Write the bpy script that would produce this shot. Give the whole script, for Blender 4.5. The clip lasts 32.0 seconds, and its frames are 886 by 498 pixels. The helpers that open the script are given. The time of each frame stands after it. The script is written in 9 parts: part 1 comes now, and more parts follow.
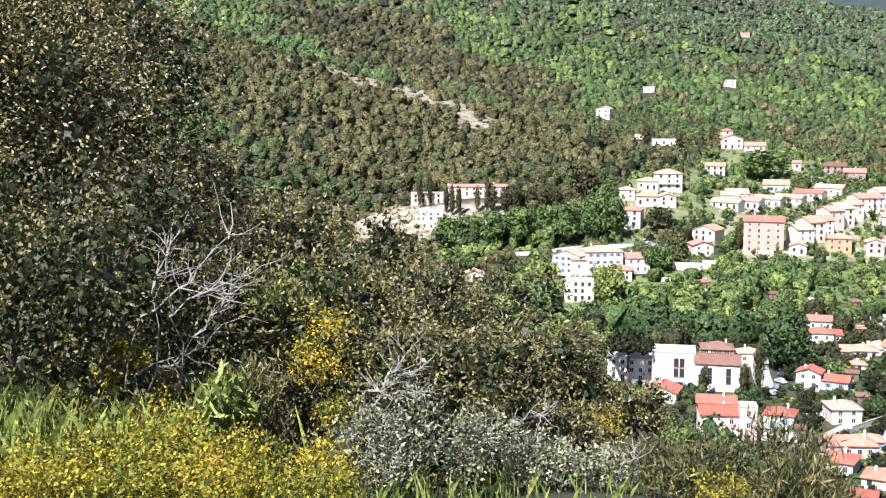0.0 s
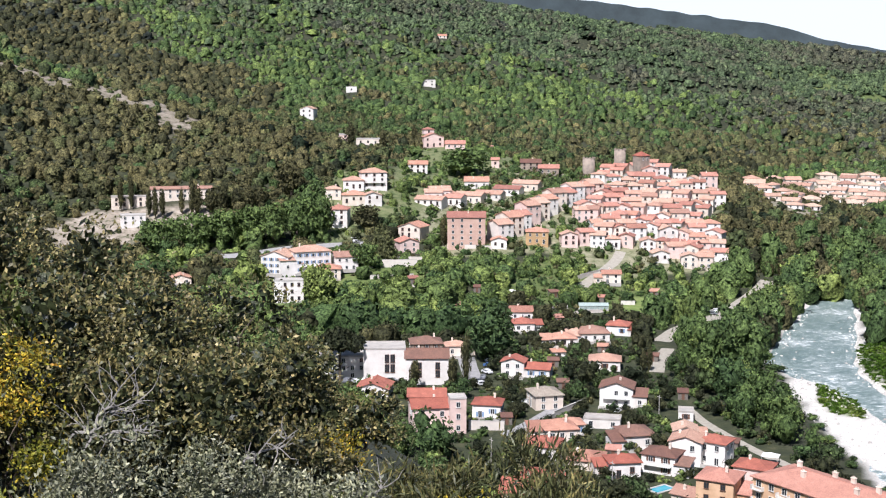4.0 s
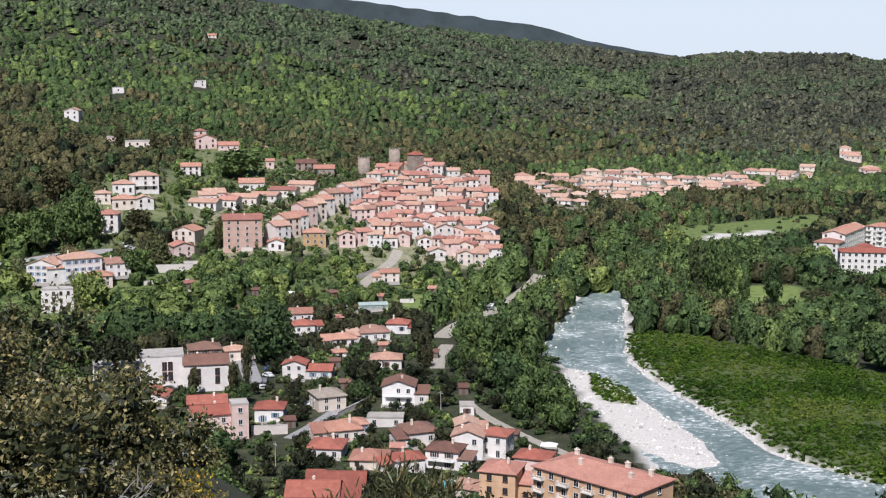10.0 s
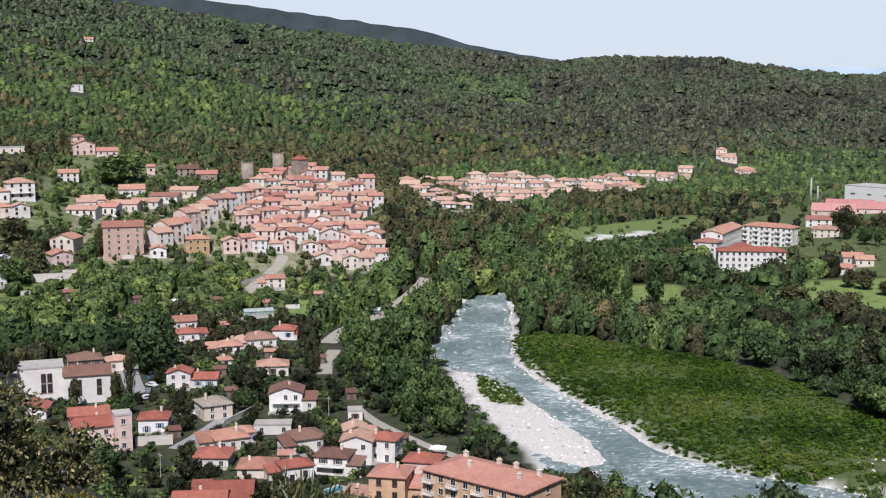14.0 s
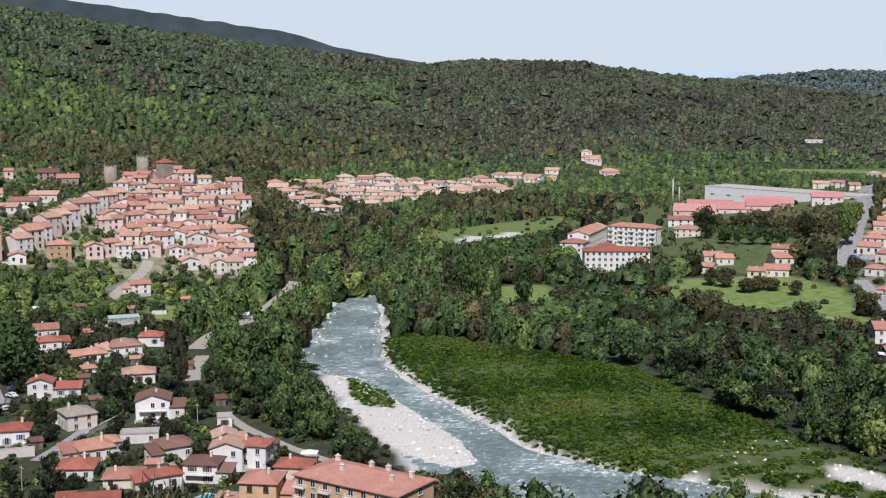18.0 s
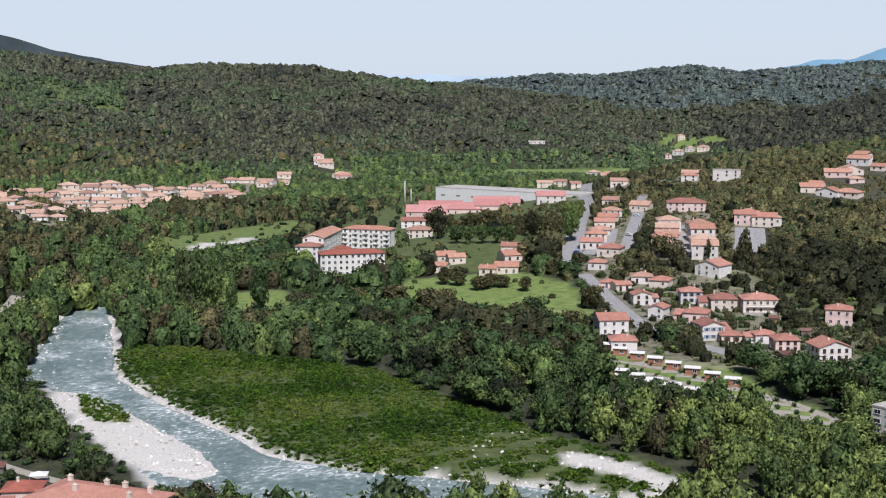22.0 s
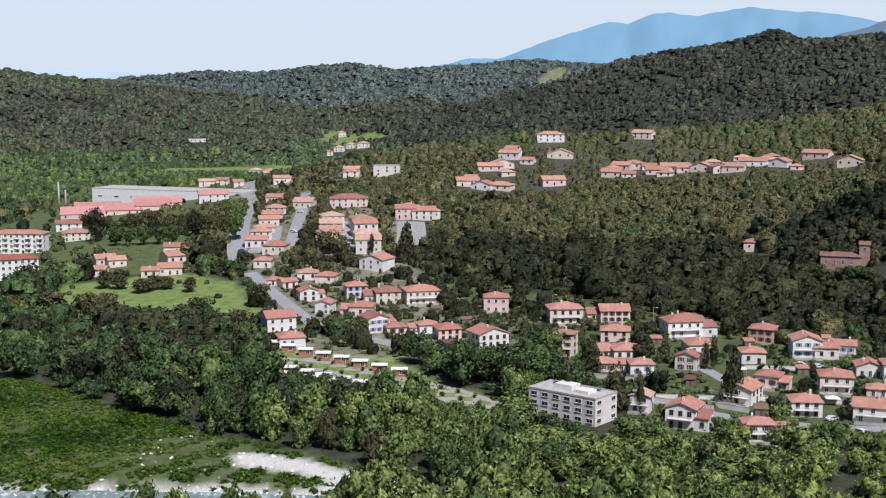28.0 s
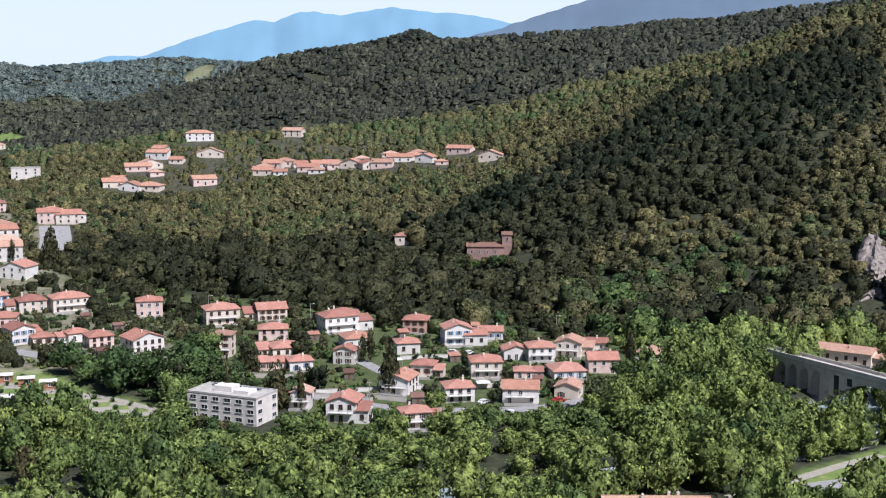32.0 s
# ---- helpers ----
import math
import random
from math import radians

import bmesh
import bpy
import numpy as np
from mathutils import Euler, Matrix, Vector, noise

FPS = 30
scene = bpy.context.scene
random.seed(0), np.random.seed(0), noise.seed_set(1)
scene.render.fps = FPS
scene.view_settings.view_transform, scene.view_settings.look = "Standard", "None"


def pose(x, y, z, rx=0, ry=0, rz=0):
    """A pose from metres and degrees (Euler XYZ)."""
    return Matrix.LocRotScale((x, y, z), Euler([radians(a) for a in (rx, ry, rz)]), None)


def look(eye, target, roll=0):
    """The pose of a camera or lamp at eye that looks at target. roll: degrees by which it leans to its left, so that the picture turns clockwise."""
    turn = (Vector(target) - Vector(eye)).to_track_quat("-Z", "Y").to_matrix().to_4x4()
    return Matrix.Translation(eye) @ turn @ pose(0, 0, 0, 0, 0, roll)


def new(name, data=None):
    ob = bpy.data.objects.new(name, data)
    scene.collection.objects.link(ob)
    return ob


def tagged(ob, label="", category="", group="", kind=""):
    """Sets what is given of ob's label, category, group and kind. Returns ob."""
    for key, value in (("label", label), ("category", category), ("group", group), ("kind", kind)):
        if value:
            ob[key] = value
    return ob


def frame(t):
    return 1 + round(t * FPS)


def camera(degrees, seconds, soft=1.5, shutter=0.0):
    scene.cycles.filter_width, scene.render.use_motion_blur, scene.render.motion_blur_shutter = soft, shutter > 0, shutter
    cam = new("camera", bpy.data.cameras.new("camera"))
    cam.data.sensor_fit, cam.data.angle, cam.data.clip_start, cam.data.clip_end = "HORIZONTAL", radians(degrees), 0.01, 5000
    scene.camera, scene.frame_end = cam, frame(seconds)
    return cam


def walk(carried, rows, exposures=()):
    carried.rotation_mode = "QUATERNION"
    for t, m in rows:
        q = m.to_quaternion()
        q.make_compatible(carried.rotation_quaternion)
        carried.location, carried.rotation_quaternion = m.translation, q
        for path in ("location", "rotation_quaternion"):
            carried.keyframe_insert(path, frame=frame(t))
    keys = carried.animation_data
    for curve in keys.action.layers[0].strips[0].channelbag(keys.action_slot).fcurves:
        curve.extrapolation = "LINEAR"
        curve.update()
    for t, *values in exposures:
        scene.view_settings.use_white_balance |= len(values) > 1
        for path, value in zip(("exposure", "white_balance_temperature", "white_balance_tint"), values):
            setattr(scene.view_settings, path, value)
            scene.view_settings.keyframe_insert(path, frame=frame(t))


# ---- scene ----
cam = camera(38.86, 32.0, soft=1.15)
EYE = 97.5  # the first eye's height above the valley floor
ROWS = [
    (0.0, 0.000, -0.000, -0.000, 1.328, -7.822, -0.029),
    (0.5, -0.034, 0.139, 0.005, -1.161, -7.82, -0.047),
    (1.0, -0.062, 0.265, 0.008, -2.936, -7.804, -0.074),
    (1.5, -0.061, 0.433, -0.035, -4.501, -7.791, -0.056),
    (2.0, -0.053, 0.683, -0.083, -6.451, -7.787, -0.08),
    (2.5, -0.043, 0.944, -0.101, -8.339, -7.818, -0.032),
    (3.0, -0.044, 1.104, -0.113, -10.03, -7.817, -0.099),
    (3.5, -0.070, 1.156, -0.092, -11.129, -7.819, -0.119),
    (5.5, -0.378, 1.240, 0.052, -15.075, -7.757, 0.002),
    (6.0, -0.447, 1.362, 0.074, -16.334, -7.766, 0.055),
    (6.5, -0.507, 1.453, 0.094, -17.753, -7.767, 0.109),
    (7.0, -0.541, 1.574, 0.088, -18.9, -7.758, 0.085),
    (7.5, -0.552, 1.699, 0.068, -19.652, -7.745, 0.055),
    (8.0, -0.564, 1.804, 0.053, -20.182, -7.739, 0.019),
    (8.5, -0.573, 1.890, 0.048, -20.646, -7.747, 0.003),
    (9.0, -0.569, 1.972, 0.039, -21.204, -7.762, 0.007),
    (9.5, -0.601, 2.063, 0.030, -21.886, -7.789, -0.009),
    (10.0, -0.659, 2.135, 0.017, -22.343, -7.799, -0.015),
    (10.5, -0.703, 2.188, 0.008, -22.675, -7.796, 0.002),
    (11.0, -0.702, 2.228, -0.003, -22.951, -7.761, 0.033),
    (11.5, -0.672, 2.276, -0.014, -23.352, -7.71, 0.074),
    (12.0, -0.619, 2.337, -0.016, -24.03, -7.672, 0.092),
    (12.5, -0.573, 2.410, -0.014, -24.872, -7.66, 0.133),
    (13.0, -0.538, 2.488, -0.033, -25.972, -7.643, 0.157),
    (13.5, -0.533, 2.581, -0.047, -26.894, -7.627, 0.132),
    (15.5, -0.502, 2.831, -0.164, -29.639, -7.657, -0.038),
    (16.0, -0.497, 2.874, -0.170, -30.533, -7.675, -0.064),
    (16.5, -0.481, 2.913, -0.174, -31.299, -7.658, -0.099),
    (17.0, -0.456, 2.973, -0.183, -32.067, -7.617, -0.127),
    (17.5, -0.428, 3.052, -0.213, -32.8, -7.556, -0.125),
    (18.0, -0.348, 3.145, -0.240, -33.583, -7.497, -0.099),
    (18.5, -0.224, 3.245, -0.259, -34.575, -7.444, -0.067),
    (19.0, -0.085, 3.341, -0.319, -36.027, -7.423, -0.031),
    (19.5, 0.065, 3.449, -0.390, -37.631, -7.408, -0.015),
    (20.0, 0.191, 3.569, -0.459, -39.77, -7.382, 0.048),
    (20.5, 0.231, 3.717, -0.519, -42.093, -7.347, 0.043),
    (21.0, 0.200, 3.888, -0.546, -43.794, -7.322, 0.059),
    (21.5, 0.120, 4.082, -0.542, -45.003, -7.302, 0.061),
    (22.0, 0.039, 4.250, -0.566, -45.767, -7.307, 0.056),
    (22.5, 0.004, 4.378, -0.586, -46.097, -7.335, 0.04),
    (23.0, 0.021, 4.459, -0.599, -46.273, -7.38, 0.076),
    (23.5, 0.092, 4.508, -0.610, -46.407, -7.457, 0.069),
    (24.0, 0.202, 4.521, -0.629, -46.718, -7.503, 0.06),
    (24.5, 0.305, 4.540, -0.649, -47.639, -7.525, 0.064),
    (26.5, 0.666, 4.706, -0.701, -53.9, -7.464, -0.041),
    (27.0, 0.790, 4.771, -0.723, -56.023, -7.437, -0.056),
    (27.5, 0.932, 4.876, -0.751, -58.479, -7.425, -0.091),
    (28.0, 1.066, 5.031, -0.785, -61.064, -7.421, -0.05),
    (28.5, 1.196, 5.188, -0.819, -63.575, -7.415, -0.036),
    (29.0, 1.330, 5.331, -0.849, -66.14, -7.406, -0.003),
    (29.5, 1.466, 5.460, -0.878, -68.492, -7.409, -0.008),
    (30.0, 1.591, 5.556, -0.914, -70.642, -7.404, -0.018),
    (30.5, 1.702, 5.642, -0.945, -72.502, -7.398, -0.007),
    (31.0, 1.793, 5.721, -0.969, -74.152, -7.418, -0.017),
    (31.5, 1.868, 5.792, -1.000, -75.592, -7.444, -0.007),
    (32.0, 1.933, 5.862, -1.036, -76.898, -7.481, -0.061),
]
walk(cam, [(t, pose(x, y, EYE + z, 90 + pitch, roll, yaw)) for t, x, y, z, yaw, pitch, roll in ROWS],
     [(t, stops, kelvin, 17) for t, stops, kelvin in ((0.0, 1.25, 5950), (1.5, 0.95, 5950), (3.0, 0.66, 5950), (6.0, 0.35, 5950), (9.0, 0.15, 5950), (14.0, 0.03, 5950), (19.0, -0.05, 5950), (24.0, -0.02, 5900), (28.0, 0.03, 5850), (32.0, 0.27, 5800))])

# ---- light: late-morning sun from behind the slope on which the camera stands, thin haze ----
SUN_TURN, SUN_UP = 213.0, 53.0  # degrees clockwise from +y, degrees above the horizon
world = bpy.data.worlds.new("sky")
scene.world = world
world.use_nodes = True
wn = world.node_tree
sky = wn.nodes.new("ShaderNodeTexSky")
sky.sky_type, sky.sun_disc = "NISHITA", False
sky.sun_elevation, sky.sun_rotation = radians(SUN_UP), radians(SUN_TURN)
sky.air_density, sky.dust_density, sky.ozone_density = 1.0, 0.6, 2.0
haze = wn.nodes.new("ShaderNodeMix")  # a bright veil low over the horizon, deeper blue above
haze.data_type = "RGBA"
haze.inputs[7].default_value = (15.7, 17.4, 17.7, 1)
way, high, veil = wn.nodes.new("ShaderNodeTexCoord"), wn.nodes.new("ShaderNodeSeparateXYZ"), wn.nodes.new("ShaderNodeMapRange")
veil.inputs["From Min"].default_value, veil.inputs["From Max"].default_value = 0.08, 0.17
veil.inputs["To Min"].default_value, veil.inputs["To Max"].default_value = 0.88, 0.0
wn.links.new(way.outputs["Generated"], high.inputs[0])
wn.links.new(high.outputs["Z"], veil.inputs["Value"])
wn.links.new(veil.outputs[0], haze.inputs[0])
wn.links.new(sky.outputs[0], haze.inputs[6])
wn.links.new(haze.outputs[2], wn.nodes["Background"].inputs[0])
wn.nodes["Background"].inputs[1].default_value = 0.047
sun = new("sun", bpy.data.lights.new("sun", "SUN"))
sun.data.energy, sun.data.angle, sun.data.color = 5.0, radians(0.6), (1.0, 0.965, 0.9)
s_a, s_e = radians(SUN_TURN), radians(SUN_UP)
sun.matrix_world = look((0, 0, 400), (-math.sin(s_a) * math.cos(s_e), -math.cos(s_a) * math.cos(s_e), 400 - math.sin(s_e)))

# ---- the lie of the land ----
RIDGES = [  # slope of the flanks, crest line
    (0.34, [(-396, 819, 164), (-292, 848, 155), (-205, 859, 136), (-134, 848, 113), (-51, 831, 92), (23, 793, 70), (56, 764, 62), (87, 736, 51)]),
    (0.24, [(-1178, 1554, 325), (-831, 1836, 338), (-390, 2044, 341), (153, 2140, 306), (498, 2155, 225)]),
    (0.15, [(498, 2155, 225), (800, 2132, 183), (1050, 2093, 157), (1227, 2070, 138), (1361, 2063, 126), (1335, 1845, 135), (1420, 1780, 133),
            (1500, 1712, 121), (1660, 1651, 101), (1785, 1710, 101)]),
    (0.16, [(35, 4293, 382), (958, 4185, 279), (1304, 3952, 244), (1509, 3879, 224), (1729, 3786, 199), (1977, 3662, 156), (2106, 3589, 134), (2339, 3442, 104)]),
    (0.16, [(2080, 1967, 104), (2190, 1843, 121), (2285, 1725, 121), (2392, 1573, 142), (2450, 1479, 127), (2617, 1310, 143), (2690, 1314, 148), (2739, 1206, 148), (2794, 1072, 139), (2860, 520, 143)]),
    (0.22, [(1373, 875, 6), (1585, 902, 52), (1910, 832, 92), (2015, 745, 139), (2120, 633, 164), (2142, 552, 185), (2153, 508, 169), (2128, 290, 179), (2081, 57, 198), (2076, -157, 220), (1885, -502, 247)]),
    (0.34, [(1190, 387, 48), (1153, 212, 75), (1102, 104, 100), (1041, -30, 130), (971, -96, 151), (994, -260, 169)]),
    (0.13, [(670, 410, 26), (729, 410, 29), (848, 407, 36), (855, 322, 36), (867, 242, 39), (946, 192, 43), (1065, 195, 51)]),
    (0.16, [(848, 407, 36), (952, 430, 53), (1005, 368, 55), (1153, 212, 65)]),
    (0.25, [(31, 599, 12), (88, 580, 13), (133, 572, 13), (196, 649, 30), (237, 690, 36), (282, 715, 34), (296, 832, 44)]),
    (0.2, [(164, 818, 52), (101, 958, 69), (259, 1275, 88)]),
]
RIVER = [(520, -125, 14), (410, -42, 12), (356, -18, 9), (318, 24, 5), (286, 70, 5), (264, 110, 5), (244, 150, 7), (222, 190, 13), (192, 236, 17), (193, 266, 10), (204.5, 312, 6.5), (211.5, 364, 8),
         (217, 396, 12.5), (250, 448, 11), (279, 494, 8), (300, 525, 6), (340, 585, 6), (374, 625, 6), (429, 689, 5), (546, 767, 4)]  # x, y, half the width
SOFT = 0.35


def along(line, x, y):
    """Distance to a line of points, and the third value of the points blended by nearness."""
    best, total, high = np.full(np.shape(x), 1e9), np.zeros(np.shape(x)), np.zeros(np.shape(x))
    for a, b in zip(line, line[1:]):
        ax, ay, dx, dy = a[0], a[1], b[0] - a[0], b[1] - a[1]
        k = np.clip(((x - ax) * dx + (y - ay) * dy) / (dx * dx + dy * dy), 0, 1)
        d = np.hypot(x - ax - k * dx, y - ay - k * dy)
        if len(a) > 2:
            w = (60 / (d + 12)) ** 6
            high, total = high + w * (a[2] + k * (b[2] - a[2])), total + w
        best = np.minimum(best, d)
    return best, high / np.maximum(total, 1e-60)


def waves(x, y, size, seed):
    """Smooth rolling noise, about -1 to 1."""
    r = np.random.RandomState(seed)
    z = np.zeros(np.shape(x))
    for _ in range(9):
        a, f, p = r.uniform(0, 6.283), r.uniform(0.6, 1.6) * 6.283 / size, r.uniform(0, 6.283)
        z = z + np.sin((x * np.cos(a) + y * np.sin(a)) * f + p)
    return z / 4.5


def ridge_height(x, y):
    """The hills alone: a soft maximum of the flanks of the ridges over a flat floor."""
    total = np.ones(np.shape(x))
    folds = 0.09 * waves(x, y, 420, 7) + np.clip((np.hypot(x, y) - 1150) / 300, 0, 1) * (0.13 * waves(x, y, 260, 17) + 0.1 * waves(x, y, 120, 18))
    for slope, line in RIDGES:
        d, high = along(line, x, y)
        total = total + np.exp(np.clip(SOFT * (high - slope * (np.sqrt(d * d + 30 * 30) - 30 + folds * np.minimum(d, 300))), -30, 120))
    return np.log(total) / SOFT


def own_slope(x, y):
    """The slope on which the camera stands."""
    right, left = np.maximum(x - 1.0, 0), np.maximum(-x, 0)
    far = np.maximum(np.hypot(x, y) - 70, 0)
    back = np.maximum(-y, 0)
    return EYE - 1.75 - 0.19 * np.maximum(y, 0) - 0.9 * right * right / (right + 4) + 0.04 * left - 0.34 * far + 0.25 * back


def ground_height(x, y):
    x, y = np.asarray(x, float), np.asarray(y, float)
    z = ridge_height(x, y)
    r = np.hypot(x, y)
    z = z + np.clip((r - 450) / 650, 0, 1) * np.clip(z / 32, 0, 1) * (3.0 * waves(x, y, 140, 3) + 1.2 * waves(x, y, 45, 4))
    d, half = along(RIVER, x, y)
    bank = np.clip((d - half + 1) / 11, 0, 1)
    z = z - 3.2 * (1 - bank * bank * (3 - 2 * bank))
    bed = near_edge("bed", x, y)  # the shingle bed beside the channel, a low bank of cobbles standing out of the water
    z = np.where(bed < 3, np.minimum(z, -2.1 + np.clip((bed + 3) / 6, 0, 1) * 2.1), z)
    bar = np.clip((1.5 * waves(x, y, 13, 8) - near_edge("gravel_bar", x, y)) / 5, 0, 1)
    z = np.maximum(z, -2.3 + bar * (0.95 + 0.16 * waves(x, y, 9, 6)))
    return np.maximum(z, own_slope(x, y) + 0.25 * waves(x, y, 9, 5))

# ---- zones of the plan ----
ZONES = {
    "near_town": [(49, 460), (103, 449), (140, 515), (192, 495), (169, 413), (154, 321), (158, 244), (116, 231), (58, 253), (69, 324), (40, 379)],
    "villa_gardens": [(35, 557), (77, 586), (98, 570), (119, 562), (115, 533), (71, 526), (50, 506), (29, 510)],
    "village": [(135, 674), (205, 746), (266, 787), (297, 752), (310, 680), (254, 551), (208, 544), (173, 573), (121, 570), (121, 624)],
    "upper_village": [(72, 649), (90, 698), (116, 688), (143, 783), (201, 847), (234, 823), (194, 671), (144, 633), (106, 631), (73, 593)],
    "new_estate": [(351, 757), (551, 1021), (633, 1036), (843, 1043), (798, 978), (636, 868), (540, 832), (348, 646), (331, 678)],
    "right_town": [(893, 706), (1060, 676), (668, 395), (547, 330), (454, 222), (399, 195), (379, 229), (353, 256), (490, 388), (637, 509)],
    "riverside_houses": [(547, 357), (526, 296), (517, 199), (488, 92), (476, 46), (431, 27), (362, 43), (327, 118), (371, 144), (388, 256)],
    "works": [(493, 614), (743, 778), (925, 917), (948, 740), (639, 506), (534, 429), (463, 429), (436, 471), (393, 474)],
    "park": [(380, 419), (431, 449), (473, 419), (467, 374), (422, 324), (393, 309), (404, 343), (398, 379)],
    "field": [(349, 483), (374, 481), (347, 442), (319, 430), (305, 427)],
    "camp": [(353, 277), (375, 279), (378, 231), (358, 206), (337, 165), (320, 167), (332, 203), (333, 250)],
    "brush": [(247, 424), (268, 394), (290, 321), (267, 221), (267, 194), (258, 156), (233, 154), (199, 230), (201, 259), (217, 333), (225, 382)],
    "gravel_bar": [(198, 380), (206, 372), (206, 350), (203, 328), (199, 308), (194, 284), (187, 264), (176, 262), (171, 281), (174, 302), (179, 329), (187, 354)],
    "bed": [(212, 414), (198, 384), (186, 346), (178, 317), (169, 284), (165, 262), (196, 253), (203, 275), (209, 300), (214, 331), (217, 351), (220, 373), (233, 405)],
    "island": [(203, 368), (209, 361), (203, 340), (194, 324), (189, 332), (192, 346)],
    "gravel_strip": [(257, 212), (262, 198), (260, 174), (258, 151), (249, 155), (249, 185), (248, 204)],
    "far_gravel": [(424, 630), (450, 649), (470, 653), (496, 668), (493, 652), (476, 641), (455, 638), (418, 614)],
    "far_meadow": [(405, 644), (477, 702), (591, 732), (561, 683), (480, 623), (400, 600)],
    "plane_grove": [(-17, 585), (-10, 627), (36, 633), (75, 659), (72, 602), (46, 586), (4, 571)],
    "cemetery": [(-62, 641), (-41, 664), (19, 658), (18, 627), (-18, 620), (-55, 616)],
    "terraces": [(2437, 1145), (2716, 1182), (2595, 1116), (2382, 1087)],
    "garden_slope": [(133, 545), (179, 573), (211, 544), (241, 502), (193, 470), (182, 488), (138, 508)],
    "bank_road": [(192, 461), (222, 484), (270, 537), (264, 522), (215, 466), (189, 450)],
    "spur_houses": [(728, 398), (858, 437), (956, 448), (1014, 360), (988, 274), (927, 176), (832, 195), (806, 325), (741, 358)],
    "valley_field": [(1120, 990), (1232, 888), (1149, 826), (1068, 946)],
    "far_fields": [(1551, 1077), (1497, 916), (1405, 905), (1430, 990)],
    "poplar_meadow": [(318, 482), (352, 490), (376, 476), (340, 424), (318, 430)],
    "garden_lawn": [(186, 514), (228, 507), (206, 468), (173, 478)],
    "lower_lawn": [(298, 0), (318, -10), (337, -26), (352, -40), (338, -50), (316, -38), (298, -20)],
    "clearing": [(840, 1743), (1098, 1797), (1000, 1620), (910, 1489), (760, 1440), (730, 1560)],
    "orchards": [(10, 430), (40, 470), (58, 470), (120, 470), (140, 515), (190, 500), (230, 500), (210, 560), (120, 575), (20, 560), (-10, 500)],
    # hill patch under a cloud: its shade goes into the tree tones
    "cloud_shade_hill": [(-216, 1351), (-192, 1194), (-96, 1093), (14, 996), (74, 985), (107, 967), (98, 1060), (87, 1157), (7, 1224), (-31, 1332), (-82, 1433)],
    "spur": [(-210, 880), (-125, 690), (-62, 672), (30, 668), (84, 715), (96, 742), (56, 778), (23, 806), (-51, 846), (-134, 866)],
    # slope under a cloud: its trees are toned dark for the shade
    "cloud_shade_slope": [(530, 345), (565, 350), (610, 330), (640, 290), (666, 238), (700, 198), (748, 172), (764, 128), (784, 100), (836, 76), (848, 42), (868, 8), (905, -50), (925, -110), (800, -95), (650, -60), (626, -33), (616, 30), (603, 64),
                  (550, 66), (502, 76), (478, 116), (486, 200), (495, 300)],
    "rock_crest": [(-156, 840), (-124, 864), (-48, 845), (23, 800), (8, 760), (-49, 805), (-113, 819)],
}


def inside(zone, x, y):
    """Which of the points lie in a zone."""
    pts, res = ZONES[zone], np.zeros(np.shape(x), bool)
    for (ax, ay), (bx, by) in zip(pts, pts[1:] + pts[:1]):
        if ay != by:
            res ^= ((ay > y) != (by > y)) & (x < (bx - ax) * (y - ay) / (by - ay) + ax)
    return res


def near_edge(zone, x, y):
    """Distance to a zone's edge, negative inside."""
    pts = ZONES[zone]
    d, _ = along(pts + pts[:1], x, y)
    return np.where(inside(zone, x, y), -d, d)


# ---- making meshes and things ----
def mesh_of(name, verts, faces, material, smooth=False):
    me = bpy.data.meshes.new(name)
    me.from_pydata([tuple(v) for v in verts], [], [tuple(f) for f in faces])
    me.materials.append(material)
    if smooth:
        me.polygons.foreach_set("use_smooth", [True] * len(me.polygons))
    return me


def mesh_np(name, verts, tris, material, smooth=False):
    """A mesh from arrays of corners and of triangles or quads."""
    me = bpy.data.meshes.new(name)
    n, k = tris.shape
    me.vertices.add(len(verts))
    me.vertices.foreach_set("co", np.ascontiguousarray(verts, np.float32).ravel())
    me.loops.add(n * k)
    me.loops.foreach_set("vertex_index", np.ascontiguousarray(tris, np.int32).ravel())
    me.polygons.add(n)
    me.polygons.foreach_set("loop_start", np.arange(0, n * k, k, dtype=np.int32))
    me.materials.append(material)
    me.polygons.foreach_set("use_smooth", np.full(n, smooth))
    me.update(calc_edges=True)
    return me


def thing(name, x, y, z, turn=0.0, label="", category="", group="", kind=""):
    ob = new(name)
    ob.empty_display_size = 0.3
    ob.matrix_world = pose(x, y, z, 0, 0, turn)
    return tagged(ob, label, category, group, kind)


def part(name, me, parent, label="", at=None, turn=0.0):
    """One mesh object under a thing or a part; the mesh may be shared."""
    ob = new(name, me)
    ob.parent = parent
    if at is not None:
        ob.matrix_basis = pose(*at, 0, 0, turn)
    return tagged(ob, label)


